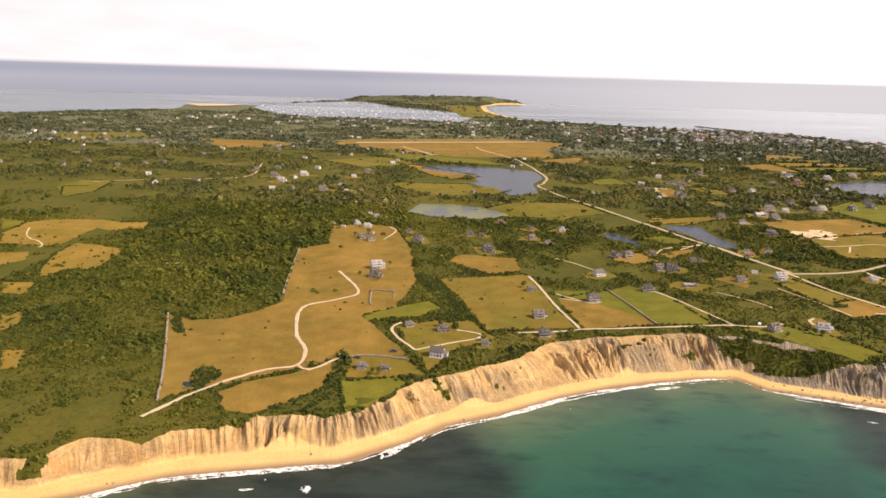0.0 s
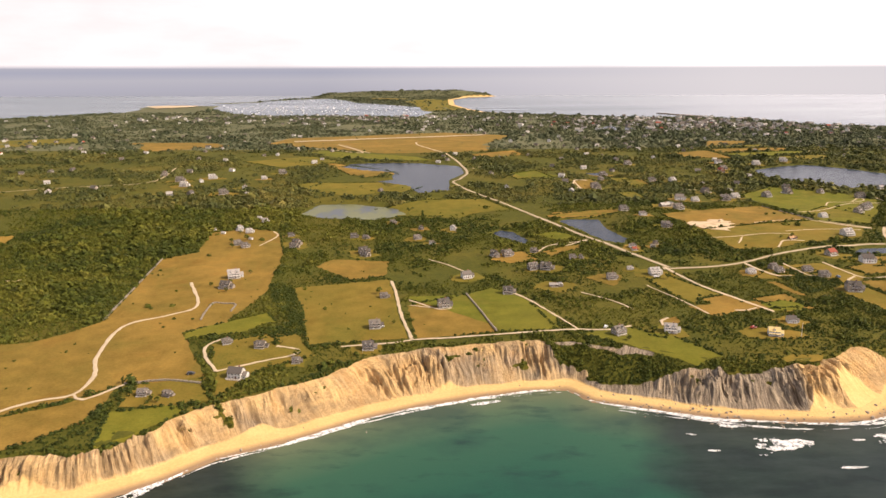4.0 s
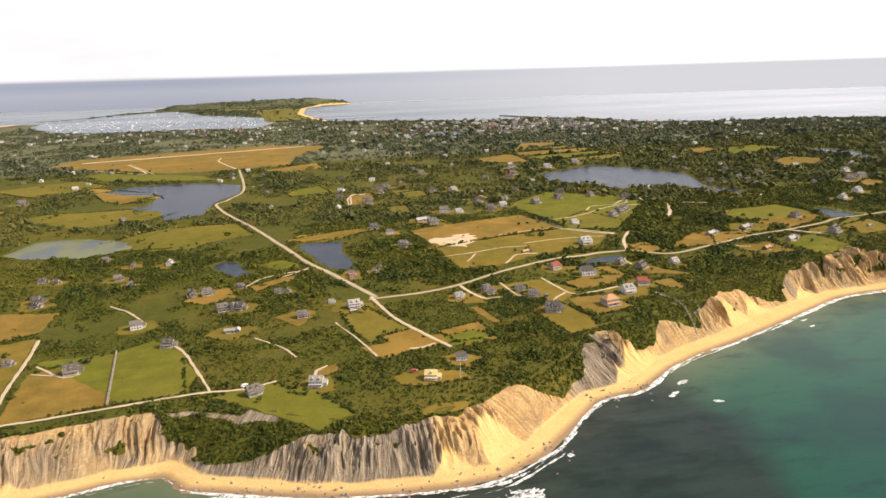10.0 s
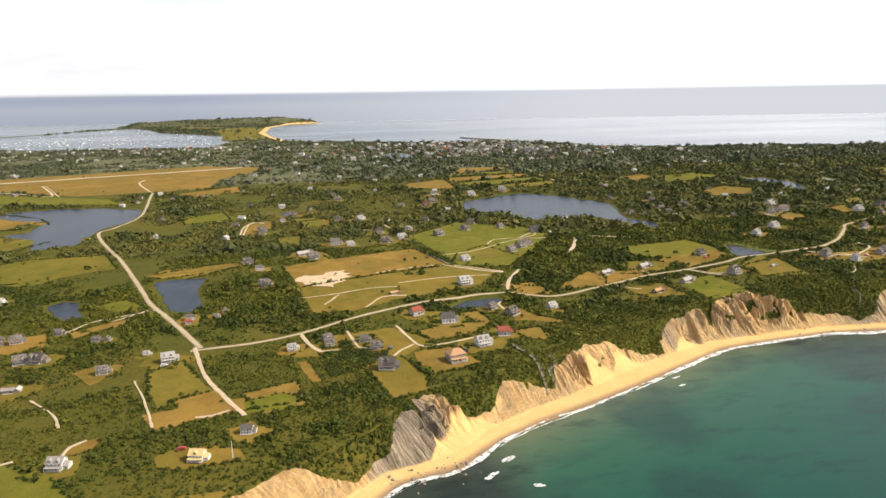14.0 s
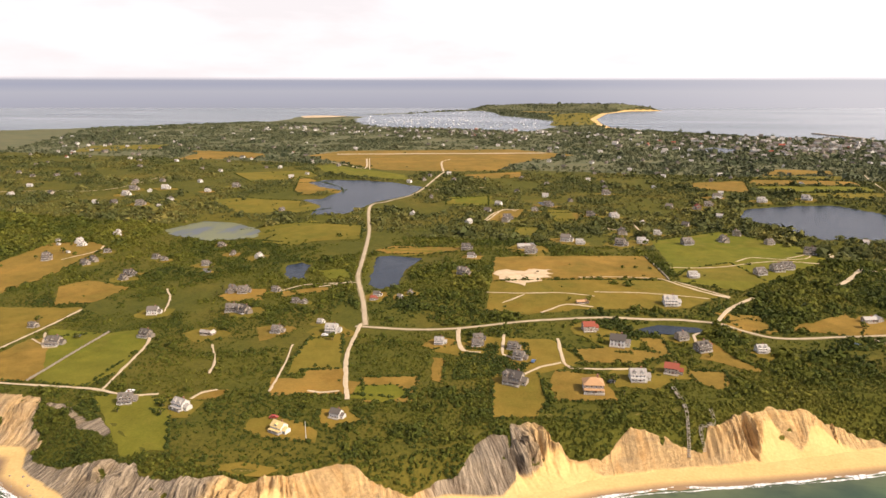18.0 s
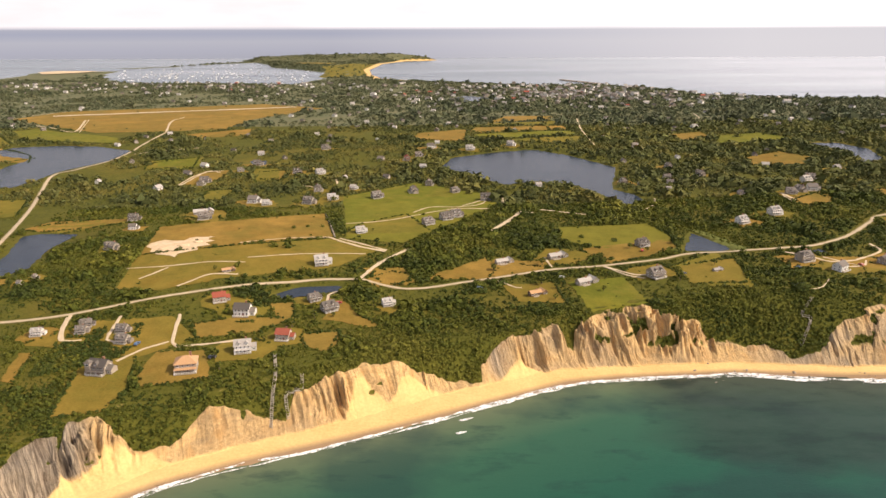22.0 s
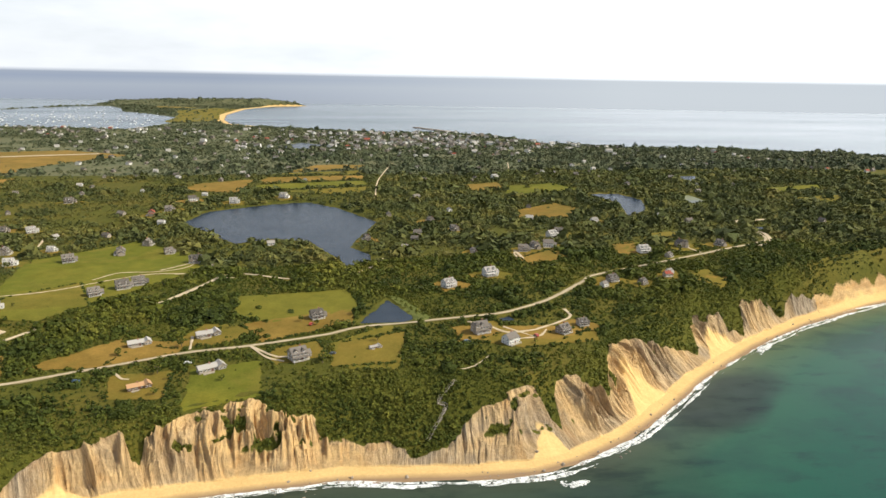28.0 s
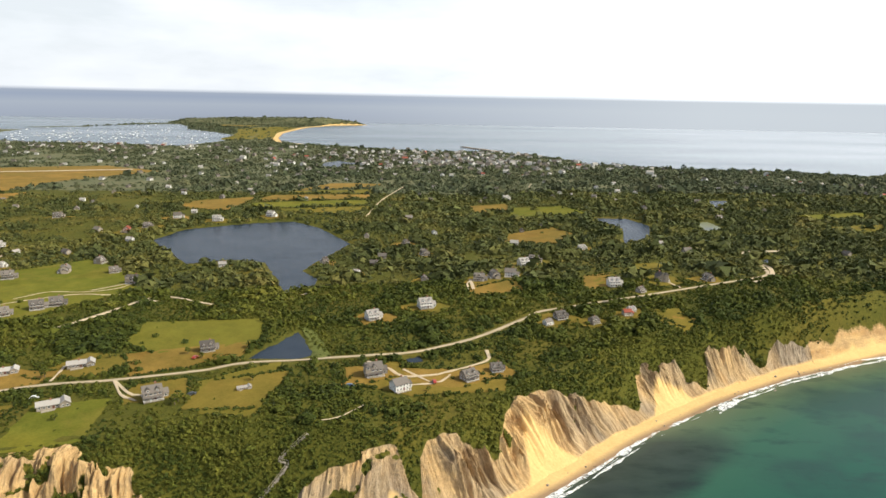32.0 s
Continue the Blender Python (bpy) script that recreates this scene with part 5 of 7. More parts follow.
def boxed(name, parent, dims, mat, label=""):
    bm = bmesh.new()
    for d in dims if isinstance(dims[0], tuple) else [dims]:
        box(bm, *d)
    return part(name, bm, mat, parent, label)


def deck_with_rail(parent, x0, y0, x1, y1, z, mat, rail):
    boxed("deck", parent, [(x0, y0, z - 0.25, x1, y1, z)] + [(x, y, -1.2, x + 0.25, y + 0.25, z - 0.25) for x in (x0 + 0.1, (x0 + x1) / 2, x1 - 0.35) for y in (y0 + 0.1,)], mat)
    bars = [(x0, y0, z + 0.85, x1, y0 + 0.1, z + 1.0), (x0, y0 + 0.1, z + 0.85, x0 + 0.1, y1, z + 1.0), (x1 - 0.1, y0 + 0.1, z + 0.85, x1, y1, z + 1.0)]
    n = max(4, int((x1 - x0) / 1.0))
    bars += [(x0 + (x1 - x0 - 0.12) * i / n, y0, z, x0 + (x1 - x0 - 0.12) * i / n + 0.12, y0 + 0.1, z + 0.85) for i in range(n + 1)]
    boxed("railing", parent, bars, rail, "white deck railing")


def house_big(wall, roof, label, hip=False, dormers=2, white_front=True, wing=True, tower=False):
    """A two-storey summer house about 12 m wide with its wing and deck."""
    h = new("house")
    body = gable_wall(h, -4.6, -3.6, 4.6, 3.6, -1.2, 4.9, 4.95 if hip else 8.1, wall)
    if hip:
        hip_roof(h, -4.6, -3.6, 4.6, 3.6, 4.9, 7.9, roof)
    else:
        gable_roof(h, -4.6, -3.6, 4.6, 3.6, 4.9, 8.1, roof)
        for dx in ((-2.3, 2.3) if dormers == 2 else (0.0,) if dormers == 1 else ()):
            gable_wall(h, dx - 0.95, -3.3, dx + 0.95, -0.6, 5.1, 6.7, 7.5, wall, False, "dormer")
            gable_roof(h, dx - 0.95, -3.3, dx + 0.95, -0.6, 6.7, 7.5, roof, False, 0.25, "dormer_roof")
            window(h, dx, -3.3, 6.0, 1.1, 1.1, "-y")
    if wing:
        gable_wall(h, 4.6, -2.4, 7.6, 2.8, -1.2, 2.8, 4.8, wall, True, "wing")
        gable_roof(h, 4.85, -2.4, 7.6, 2.8, 2.8, 4.8, roof, True, 0.3, "wing_roof")
        window(h, 6.2, -2.4, 1.5, 1.3, 1.3, "-y")
    if tower:
        boxed("tower", h, (-5.4, -4.4, -1.2, -2.6, -1.6, 7.2), wall)
        hip_roof(h, -5.4, -4.4, -2.6, -1.6, 7.2, 9.0, roof, 0.35, "tower_roof")
        window(h, -4.0, -4.4, 6.0, 1.6, 1.4, "-y")
    boxed("chimney", h, [(1.6, 0.5, 5.5, 2.5, 1.3, 9.0), (1.5, 0.4, 9.0, 2.6, 1.4, 9.2)], M_BRICK, "red brick chimney")
    for x in (-3.3, -1.1, 1.1, 3.3):
        window(h, x, -3.6, 3.9, 1.15, 1.35, "-y")
        if x != 1.1:
            window(h, x, -3.6, 1.5, 1.2, 1.6, "-y")
    for y in (-1.7, 1.7):
        window(h, -4.6, y, 3.8, 1.1, 1.35, "-x")
        window(h, -4.6, y, 1.4, 1.1, 1.4, "-x")
        window(h, 4.6, y, 3.9, 1.1, 1.3, "+x")
    boxed("door", h, (0.6, -3.72, 0.25, 1.6, -3.6, 2.3), M_DOOR)
    deck_with_rail(h, -4.8, -6.0, 4.8, -3.6, 0.3, M_WOOD, M_TRIM)
    if white_front:
        boxed("porch_roof", h, (-4.9, -6.0, 2.62, 4.9, -3.6, 2.8), roof)
        for x in (-4.6, -1.5, 1.5, 4.45):
            boxed("post", h, (x, -5.9, 0.3, x + 0.16, -5.74, 2.62), M_TRIM)
    return tagged(h, label, "house")


def house_low(wall, roof, label):
    """A long one-storey house with two wings."""
    h = new("house")
    gable_wall(h, -8.0, -2.6, 3.0, 2.6, -1.2, 2.9, 4.9, wall)
    gable_roof(h, -8.0, -2.6, 3.0, 2.6, 2.9, 4.9, roof)
    gable_wall(h, 3.0, -4.0, 8.0, 3.4, -1.2, 2.9, 5.0, wall, False, "wing")
    gable_roof(h, 3.0, -4.0, 8.0, 3.4, 2.9, 5.0, roof, False, 0.4, "wing_roof")
    for x in (-6.6, -4.4, -2.2, 1.6):
        window(h, x, -2.6, 1.6, 1.3, 1.4, "-y")
    for x in (4.4, 6.6):
        window(h, x, -4.0, 1.6, 1.3, 1.5, "-y")
    window(h, -8.0, 0, 1.6, 1.2, 1.4, "-x")
    window(h, 8.0, 0, 1.6, 1.2, 1.4, "+x")
    boxed("chimney", h, (-1.4, -0.5, 3.6, -0.5, 0.5, 6.0), M_BRICK, "red brick chimney")
    boxed("door", h, (-0.5, -2.72, 0.1, 0.5, -2.6, 2.2), M_DOOR)
    boxed("terrace", h, (-6.0, -5.4, -1.2, 2.8, -2.6, 0.1), M_WOOD, "grey timber terrace")
    return tagged(h, label, "house")


def house_small(wall, roof, label):
    """A plain cottage with a lean-to."""
    h = new("cottage")
    gable_wall(h, -3.8, -2.8, 3.8, 2.8, -1.2, 3.2, 5.7, wall)
    gable_roof(h, -3.8, -2.8, 3.8, 2.8, 3.2, 5.7, roof)
    for x in (-2.3, 2.3):
        window(h, x, -2.8, 1.7, 1.2, 1.4, "-y")
    window(h, -3.8, 0.0, 1.8, 1.1, 1.4, "-x")
    window(h, 3.8, 0.0, 1.8, 1.1, 1.4, "+x")
    boxed("door", h, (-0.5, -2.92, 0.0, 0.5, -2.8, 2.1), M_DOOR)
    boxed("chimney", h, (1.8, -0.4, 4.2, 2.6, 0.4, 6.5), M_BRICK)
    return tagged(h, label, "house")


def place(proto, x, y, size, turn, lift=0.0):
    return copy_thing(proto, pose(x, y, float(ground_z(x, y)[0]) + 0.25 + lift, 0, 0, turn) @ Matrix.Diagonal((size, size, size * 0.86, 1)))


# ---- houses on the plateau ----
GREY = house_big(M_SHINGLE, M_ROOF_GREY, "grey-shingled two-storey house with dormers and white deck rail")
GREY_TALL = house_big(M_SHINGLE, M_ROOF_GREY, "grey-shingled house with a corner tower and porch", False, 1, True, True, True)
WHITE = house_big(M_WHITE, M_ROOF_PALE, "white clapboard house with pale grey roof and porch")
WHITE_PLAIN = house_big(M_WHITE, M_ROOF_GREY, "white clapboard house with dark grey roof", False, 0, False, True)
RED = house_big(M_SHINGLE, M_ROOF_RED, "grey house with a weathered red roof", False, 0, False, True)
TAN = house_big(M_SHINGLE, M_ROOF_TAN, "grey house under a tan hipped roof", True, 0, True, False)
BROWN = house_low(M_SHINGLE_BROWN, M_ROOF_TAN, "low brown timber house with tan roof and terrace")
CREAM = house_big(M_WHITE, M_ROOF_CREAM, "white house with sunlit cream gable roof and deck", False, 1, True, True)
LONG = house_low(M_SHINGLE, M_ROOF_PALE, "long low grey house with pale roof and wings")
SHED_G = house_small(M_SHINGLE, M_ROOF_GREY, "small grey shingled cottage among the scrub")
SHED_W = house_small(M_WHITE, M_ROOF_PALE, "small white cottage with pale roof")
SHED_R = house_small(M_WHITE, M_ROOF_RED, "small white cottage with red roof")
PROTOS = [GREY, GREY_TALL, WHITE, WHITE_PLAIN, RED, TAN, BROWN, CREAM, LONG, SHED_G, SHED_W, SHED_R]
KINDS = {"g": (GREY, GREY_TALL, GREY), "w": (WHITE, WHITE_PLAIN, WHITE), "l": (LONG,), "r": (RED,), "o": (TAN,), "b": (BROWN,), "y": (CREAM,)}
sites, n_house = [], 0
rnd = random.Random(7)
for kind, spots in HOUSES.items():
    for x, y, w in spots:
        proto = KINDS[kind][n_house % len(KINDS[kind])]
        if w < 5.5 and kind in "gw":
            proto = SHED_G if kind == "g" else SHED_W
        size = w * 0.82 / (16.0 if proto in (LONG, BROWN) else 7.6 if proto in (SHED_G, SHED_W) else 12.0 if proto is not TAN else 10.0)
        turn = rnd.choice((-8, 6, 14, -20, 22, 90, -75)) + rnd.uniform(-8, 8)
        if y < 560:
            turn = rnd.choice((-6, 8, 16, 24, -16)) + rnd.uniform(-5, 5)
        elif y < 780 and x > 380:
            turn = rnd.choice((14, 20, 26, 32)) + rnd.uniform(-6, 6)
        ob = place(proto, x, y, size, turn)
        ob["group"] = "houses on the plateau"
        sites.append((x, y, w))
        n_house += 1


# mown lots round the houses
for k, (x, y, w) in enumerate(list(sites)):
    if y < 1150 and not any(inside(np.array([x]), np.array([y]), p)[0] for _, p in FIELDS):
        n = rnd.randint(7, 9)
        ring = [(x + math.cos(6.283 * i / n) * w * rnd.uniform(0.8, 1.7), y + math.sin(6.283 * i / n) * w * rnd.uniform(0.7, 1.3)) for i in range(n)]
        kind = rnd.choice(("mixed", "mixed", "olive", "dry", "mixed"))
        FIELDS.append((kind, ring))
        draped("lawn", ring, MEADOW[kind][0], 0.20 + 0.004 * (k % 5), rag=1.5, label=MEADOW[kind][1], category="lawn")

# ---- far cottages and the harbour town ----
FREE_X, FREE_Y = np.arange(-1800, 2100, 12.0), np.arange(300, 2900, 12.0)
fx_, fy_ = (a.ravel() for a in np.meshgrid(FREE_X, FREE_Y))
FREE = terrain(fx_, fy_)[3] > 22
for kind, level, poly in PONDS:
    FREE &= ~(inside(fx_, fy_, poly) | (to_line(fx_, fy_, polyline(poly + poly[:1])) < 14))
for kind, w, pts in ROADS:
    FREE &= to_line(fx_, fy_, polyline(pts)) > w / 2 + 7
for k, p in FIELDS:
    if k != "olive":
        FREE &= ~inside(fx_, fy_, p)
FREE = FREE.reshape(len(FREE_Y), len(FREE_X))


def clear_of(x, y, gap=8.0):
    """Whether a house fits here: on land, off roads, ponds and mown fields, clear of the other houses."""
    if not FREE[int((y - 300) / 12 + 0.5), int((x + 1800) / 12 + 0.5)]:
        return False
    return not any(abs(x - a) < gap + c * 0.6 and abs(y - b) < gap + c * 0.6 for a, b, c in sites)


def in_view(x, y):
    """The wedge of land that the flight looks over."""
    return (x > -12 - 0.68 * y) & (x < np.maximum(880 + 0.98 * (y - 281), 360 + 1.15 * (y - 114)))


def scatter_houses(count, xr, yr, protos, size, group, gap, dense=None):
    made, tries = 0, 0
    while made < count and tries < count * 12:
        tries += 1
        x, y = rnd.uniform(*xr), rnd.uniform(*yr)
        if dense and rnd.random() > math.exp(-(((x - dense[0]) / dense[2]) ** 2) - ((y - dense[1]) / dense[3]) ** 2):
            continue
        if not in_view(x, y) or not clear_of(x, y, gap):
            continue
        s = rnd.uniform(*size)
        ob = place(rnd.choice(protos), x, y, s, rnd.uniform(-30, 30) + rnd.choice((0, 90)))
        ob["group"] = group
        sites.append((x, y, 8 * s))
        made += 1


COTTAGES = [SHED_G, SHED_W, SHED_G, SHED_G, SHED_W, SHED_G, SHED_R]
scatter_houses(90, (-700, 1300), (860, 1350), [SHED_G, SHED_W, SHED_G], (0.75, 1.05), "cottages in the scrub", 16)
scatter_houses(80, (-1000, 1700), (1300, 1800), COTTAGES, (0.8, 1.1), "cottages in the scrub", 16)


def town(name, count, xr, yr, dense, size, gap, seed, label):
    """Far houses, each with walls and a pitched roof, joined."""
    rt, vs, fs, mi, n = random.Random(seed), [], [], [], 0
    tries = 0
    while n < count and tries < count * 15:
        tries += 1
        x, y = rt.uniform(*xr), rt.uniform(*yr)
        if rt.random() > math.exp(-(((x - dense[0]) / dense[2]) ** 2) - ((y - dense[1]) / dense[3]) ** 2):
            continue
        if not in_view(x, y) or not clear_of(x, y, gap):
            continue
        s = rt.uniform(*size)
        z0 = float(plateau(x, y)) - 0.3
        L, W, E, R = 5.0 * s, 3.4 * s, 4.2 * s, 6.6 * s
        m = pose(x, y, z0, 0, 0, rt.uniform(-35, 35) + rt.choice((0, 90)))
        pts = [(-L, -W, -2), (L, -W, -2), (L, W, -2), (-L, W, -2), (-L, -W, E), (L, -W, E), (L, W, E), (-L, W, E), (-L, 0, R - 0.1), (L, 0, R - 0.1)]
        wall = [(0, 1, 5, 4), (2, 3, 7, 6), (1, 2, 6, 5), (3, 0, 4, 7), (5, 6, 9, 9), (7, 4, 8, 8)]
        o = 0.5
        pts += [(-L - o, -W - o, E - 0.5), (L + o, -W - o, E - 0.5), (L + o, 0, R), (-L - o, 0, R), (L + o, W + o, E - 0.5), (-L - o, W + o, E - 0.5)]
        roof = [(10, 11, 12, 13), (12, 14, 15, 13)]
        base = len(vs)
        vs += [tuple(m @ Vector(p)) for p in pts]
        c = rt.random()
        for q in wall:
            q = tuple(dict.fromkeys(q))
            for t in ((q[0], q[1], q[2]), (q[0], q[2], q[3])) if len(q) == 4 else (q,):
                fs.append(tuple(base + i for i in t))
                mi.append(0 if c < 0.62 else 1)
        for q in roof:
            for t in ((q[0], q[1], q[2]), (q[0], q[2], q[3])):
                fs.append(tuple(base + i for i in t))
                mi.append(2 if c < 0.3 else 3 if c < 0.97 else 4)
        sites.append((x, y, 9 * s))
        n += 1
    ob = new(name, mesh_from(name, vs, fs, [M_WHITE, M_SHINGLE, M_ROOF_PALE, M_ROOF_GREY, M_ROOF_RED], False, (), mi))
    tagged(ob, label, "town", kind="stuff")


town("town_houses", 330, (350, 1650), (1650, 2660), (960, 2260, 360, 290), (0.8, 1.6), 3, 3, "far harbour town of white and grey houses")
town("harbour_houses", 150, (-1000, 500), (2100, 2760), (-150, 2560, 700, 260), (0.8, 1.4), 6, 4, "far houses along the harbour shore")
town("island_houses", 130, (-1500, 1850), (1400, 2500), (200, 1900, 1800, 900), (0.7, 1.1), 14, 5, "far scattered houses in the woodland")
for p in PROTOS:
    for o in (*p.children_recursive, p):
        bpy.data.objects.remove(o)

# ---- trees on the lots ----
def ragged_crown(bm, cx, cy, cz, rx, rz, n, rt):
    """Leaf clumps scattered through an uneven crown, with gaps between them."""
    for _ in range(n):
        a, h = rt.uniform(0, 6.283), rt.uniform(-1, 1)
        d = math.sqrt(1 - h * h) * rt.uniform(0.45, 1.0)
        r = rt.uniform(0.28, 0.55) * rx * 0.62
        m = Matrix.Translation((cx + math.cos(a) * d * rx, cy + math.sin(a) * d * rx, cz + h * rz)) @ Matrix.Diagonal((r, r, r * 0.75, 1))
        got = bmesh.ops.create_icosphere(bm, subdivisions=1, radius=1.0, matrix=m)
        for v in got["verts"]:
            v.co += Vector((rt.uniform(-1, 1), rt.uniform(-1, 1), rt.uniform(-1, 1))) * 0.28 * r


M_BARK = simple("bark", (0.1, 0.075, 0.055), (0.17, 0.135, 0.1), 0.8, 0.95)


def tree(seed, h, label):
    rt = random.Random(seed)
    t = new("tree")
    bm = bmesh.new()
    bmesh.ops.create_cone(bm, segments=8, radius1=0.05 * h, radius2=0.025 * h, depth=0.5 * h, cap_ends=True, matrix=Matrix.Translation((0, 0, 0.2 * h)))
    part("trunk", bm, M_BARK, t)
    for k in range(4):
        a = k * 1.57 + rt.uniform(-0.4, 0.4)
        bm = bmesh.new()
        bmesh.ops.create_cone(bm, segments=6, radius1=0.024 * h, radius2=0.009 * h, depth=0.42 * h, cap_ends=True)
        bmesh.ops.transform(bm, matrix=Matrix.Translation((math.cos(a) * 0.13 * h, math.sin(a) * 0.13 * h, 0.52 * h)) @ Matrix.Rotation(a, 4, "Z") @ Matrix.Rotation(0.7, 4, "Y"), verts=bm.verts[:])
        part("limb", bm, M_BARK, t)
    bm = bmesh.new()
    ragged_crown(bm, 0, 0, 0.64 * h, 0.42 * h, 0.3 * h, 26, rt)
    part("crown", bm, M_LEAF_TREE, t)
    return tagged(t, label, "tree", "trees on the house lots")


TREES = [tree(1, 4.2, "small round leafy tree on a house lot"), tree(2, 5.2, "dark spreading tree beside a house"), tree(3, 3.4, "low wind-shaped tree on the grass")]
made = 0
for x, y, w in list(sites):
    if y > 900 or made > 110:
        continue
    for k in range(rnd.randint(0, 2)):
        a = rnd.uniform(0, 6.283)
        px, py = x + math.cos(a) * w * rnd.uniform(0.85, 1.3), y + math.sin(a) * w * rnd.uniform(0.85, 1.3)
        zz, bb, cc, ii = terrain(np.array([px]), np.array([py]))
        if bb[0] < 0.1 and ii[0] > 25 and all(to_line(np.array([px]), np.array([py]), polyline(p))[0] > ww / 2 + 2.5 for _, ww, p in ROADS) and all(math.hypot(px - q, py - r) > u * 0.75 for q, r, u in sites):
            copy_thing(rnd.choice(TREES), pose(px, py, float(zz[0]) + 0.1, 0, 0, rnd.uniform(0, 360)) @ Matrix.Scale(rnd.uniform(0.75, 1.2), 4))
            made += 1
for p in TREES:
    for o in (*p.children_recursive, p):
        bpy.data.objects.remove(o)

# ---- scrub ----
PHI = (1 + 5**0.5) / 2
ICO_V = np.array([(-1, PHI, 0), (1, PHI, 0), (-1, -PHI, 0), (1, -PHI, 0), (0, -1, PHI), (0, 1, PHI), (0, -1, -PHI), (0, 1, -PHI), (PHI, 0, -1), (PHI, 0, 1), (-PHI, 0, -1), (-PHI, 0, 1)]) / math.hypot(1, PHI)
ICO_F = np.array([(0, 11, 5), (0, 5, 1), (0, 1, 7), (0, 7, 10), (0, 10, 11), (1, 5, 9), (5, 11, 4), (11, 10, 2), (10, 7, 6), (7, 1, 8),
                  (3, 9, 4), (3, 4, 2), (3, 2, 6), (3, 6, 8), (3, 8, 9), (4, 9, 5), (2, 4, 11), (6, 2, 10), (8, 6, 7), (9, 8, 1)])


def tuft_base(seed, leaves):
    """A low leafy bush: a small dark core with leaf sprays standing out of it."""
    rg = np.random.RandomState(seed)
    v, f = [(0.72 * math.cos(a), 0.72 * math.sin(a), -0.3) for a in np.arange(6) * math.pi / 3] + [(0, 0, 0.62)], [(k, (k + 1) % 6, 6) for k in range(6)]
    for k in range(leaves):
        up, a = 1.0 - 1.05 * (k + 0.5) / leaves, 2.4 * k + rg.uniform(-0.5, 0.5)
        flat = math.sqrt(max(0.0, 1 - up * up))
        d = Vector((flat * math.cos(a), flat * math.sin(a), up))
        c, n = d * rg.uniform(0.7, 1.0), (d + Vector(rg.uniform(-0.55, 0.55, 3))).normalized()
        t = n.orthogonal().normalized()
        t.rotate(Matrix.Rotation(rg.uniform(0, 6.28), 3, n))
        e, size = n.cross(t), (2.0 / leaves) ** 0.5 * 1.25
        base = len(v)
        v += [tuple(c + t * size), tuple(c - t * size * 0.5 + e * size * 0.8), tuple(c - t * size * 0.5 - e * size * 0.8)]
        f.append((base, base + 1, base + 2))
    return np.array(v), np.array(f)


def bushes(leaves):
    made = [tuft_base(300 + k, leaves) for k in range(5)]
    return np.stack([v for v, _ in made]), made[0][1]


BUSH, BUSH_FAR = bushes(13), bushes(7)
field_boxes = [(np.array(p, float).min(0), np.array(p, float).max(0), p, k) for k, p in FIELDS]
house_xy = np.array([(a, b) for a, b, c in sites])
house_r = np.array([c for a, b, c in sites])


def keep_off(x, y, margin=1.0):
    """Where no scrub grows: fields, ponds, roads, house lots, bare bluffs and beach."""
    ok = np.ones(len(x), bool)
    for lo, hi, p, kind in field_boxes:
        q = (x > lo[0]) & (x < hi[0]) & (y > lo[1]) & (y < hi[1])
        if q.any():
            ok[q] &= ~inside(x[q], y[q], p) | (np.random.RandomState(len(x)).uniform(0, 1, q.sum()) < (0.09 if kind == "heath" else 0.08 if kind == "olive" else 0.012 if kind == "mixed" else 0.005))
    for kind, level, p in PONDS:
        lo, hi = np.array(p, float).min(0) - 4, np.array(p, float).max(0) + 4
        q = (x > lo[0]) & (x < hi[0]) & (y > lo[1]) & (y < hi[1])
        if q.any():
            ok[q] &= ~(inside(x[q], y[q], p) | (to_line(x[q], y[q], polyline(p + p[:1])) < 2.2 + margin))
    for kind, w, pts in ROADS:
        a = np.array(pts, float)
        lo, hi = a.min(0) - w - 6, a.max(0) + w + 6
        q = (x > lo[0]) & (x < hi[0]) & (y > lo[1]) & (y < hi[1])
        if q.any():
            ok[q] &= to_line(x[q], y[q], np.array([c[:2] for c in curve_points(pts, 9)])) > w / 2 + (1.2 if kind == "road" else 0.3) + margin
    order = np.argsort(x)
    ordered = x[order]
    for (hx, hy), r in zip(house_xy, house_r):
        reach = r * 0.62 + margin
        k = order[np.searchsorted(ordered, hx - reach):np.searchsorted(ordered, hx + reach)]
        ok[k] &= np.hypot(x[k] - hx, y[k] - hy) > reach
    return ok


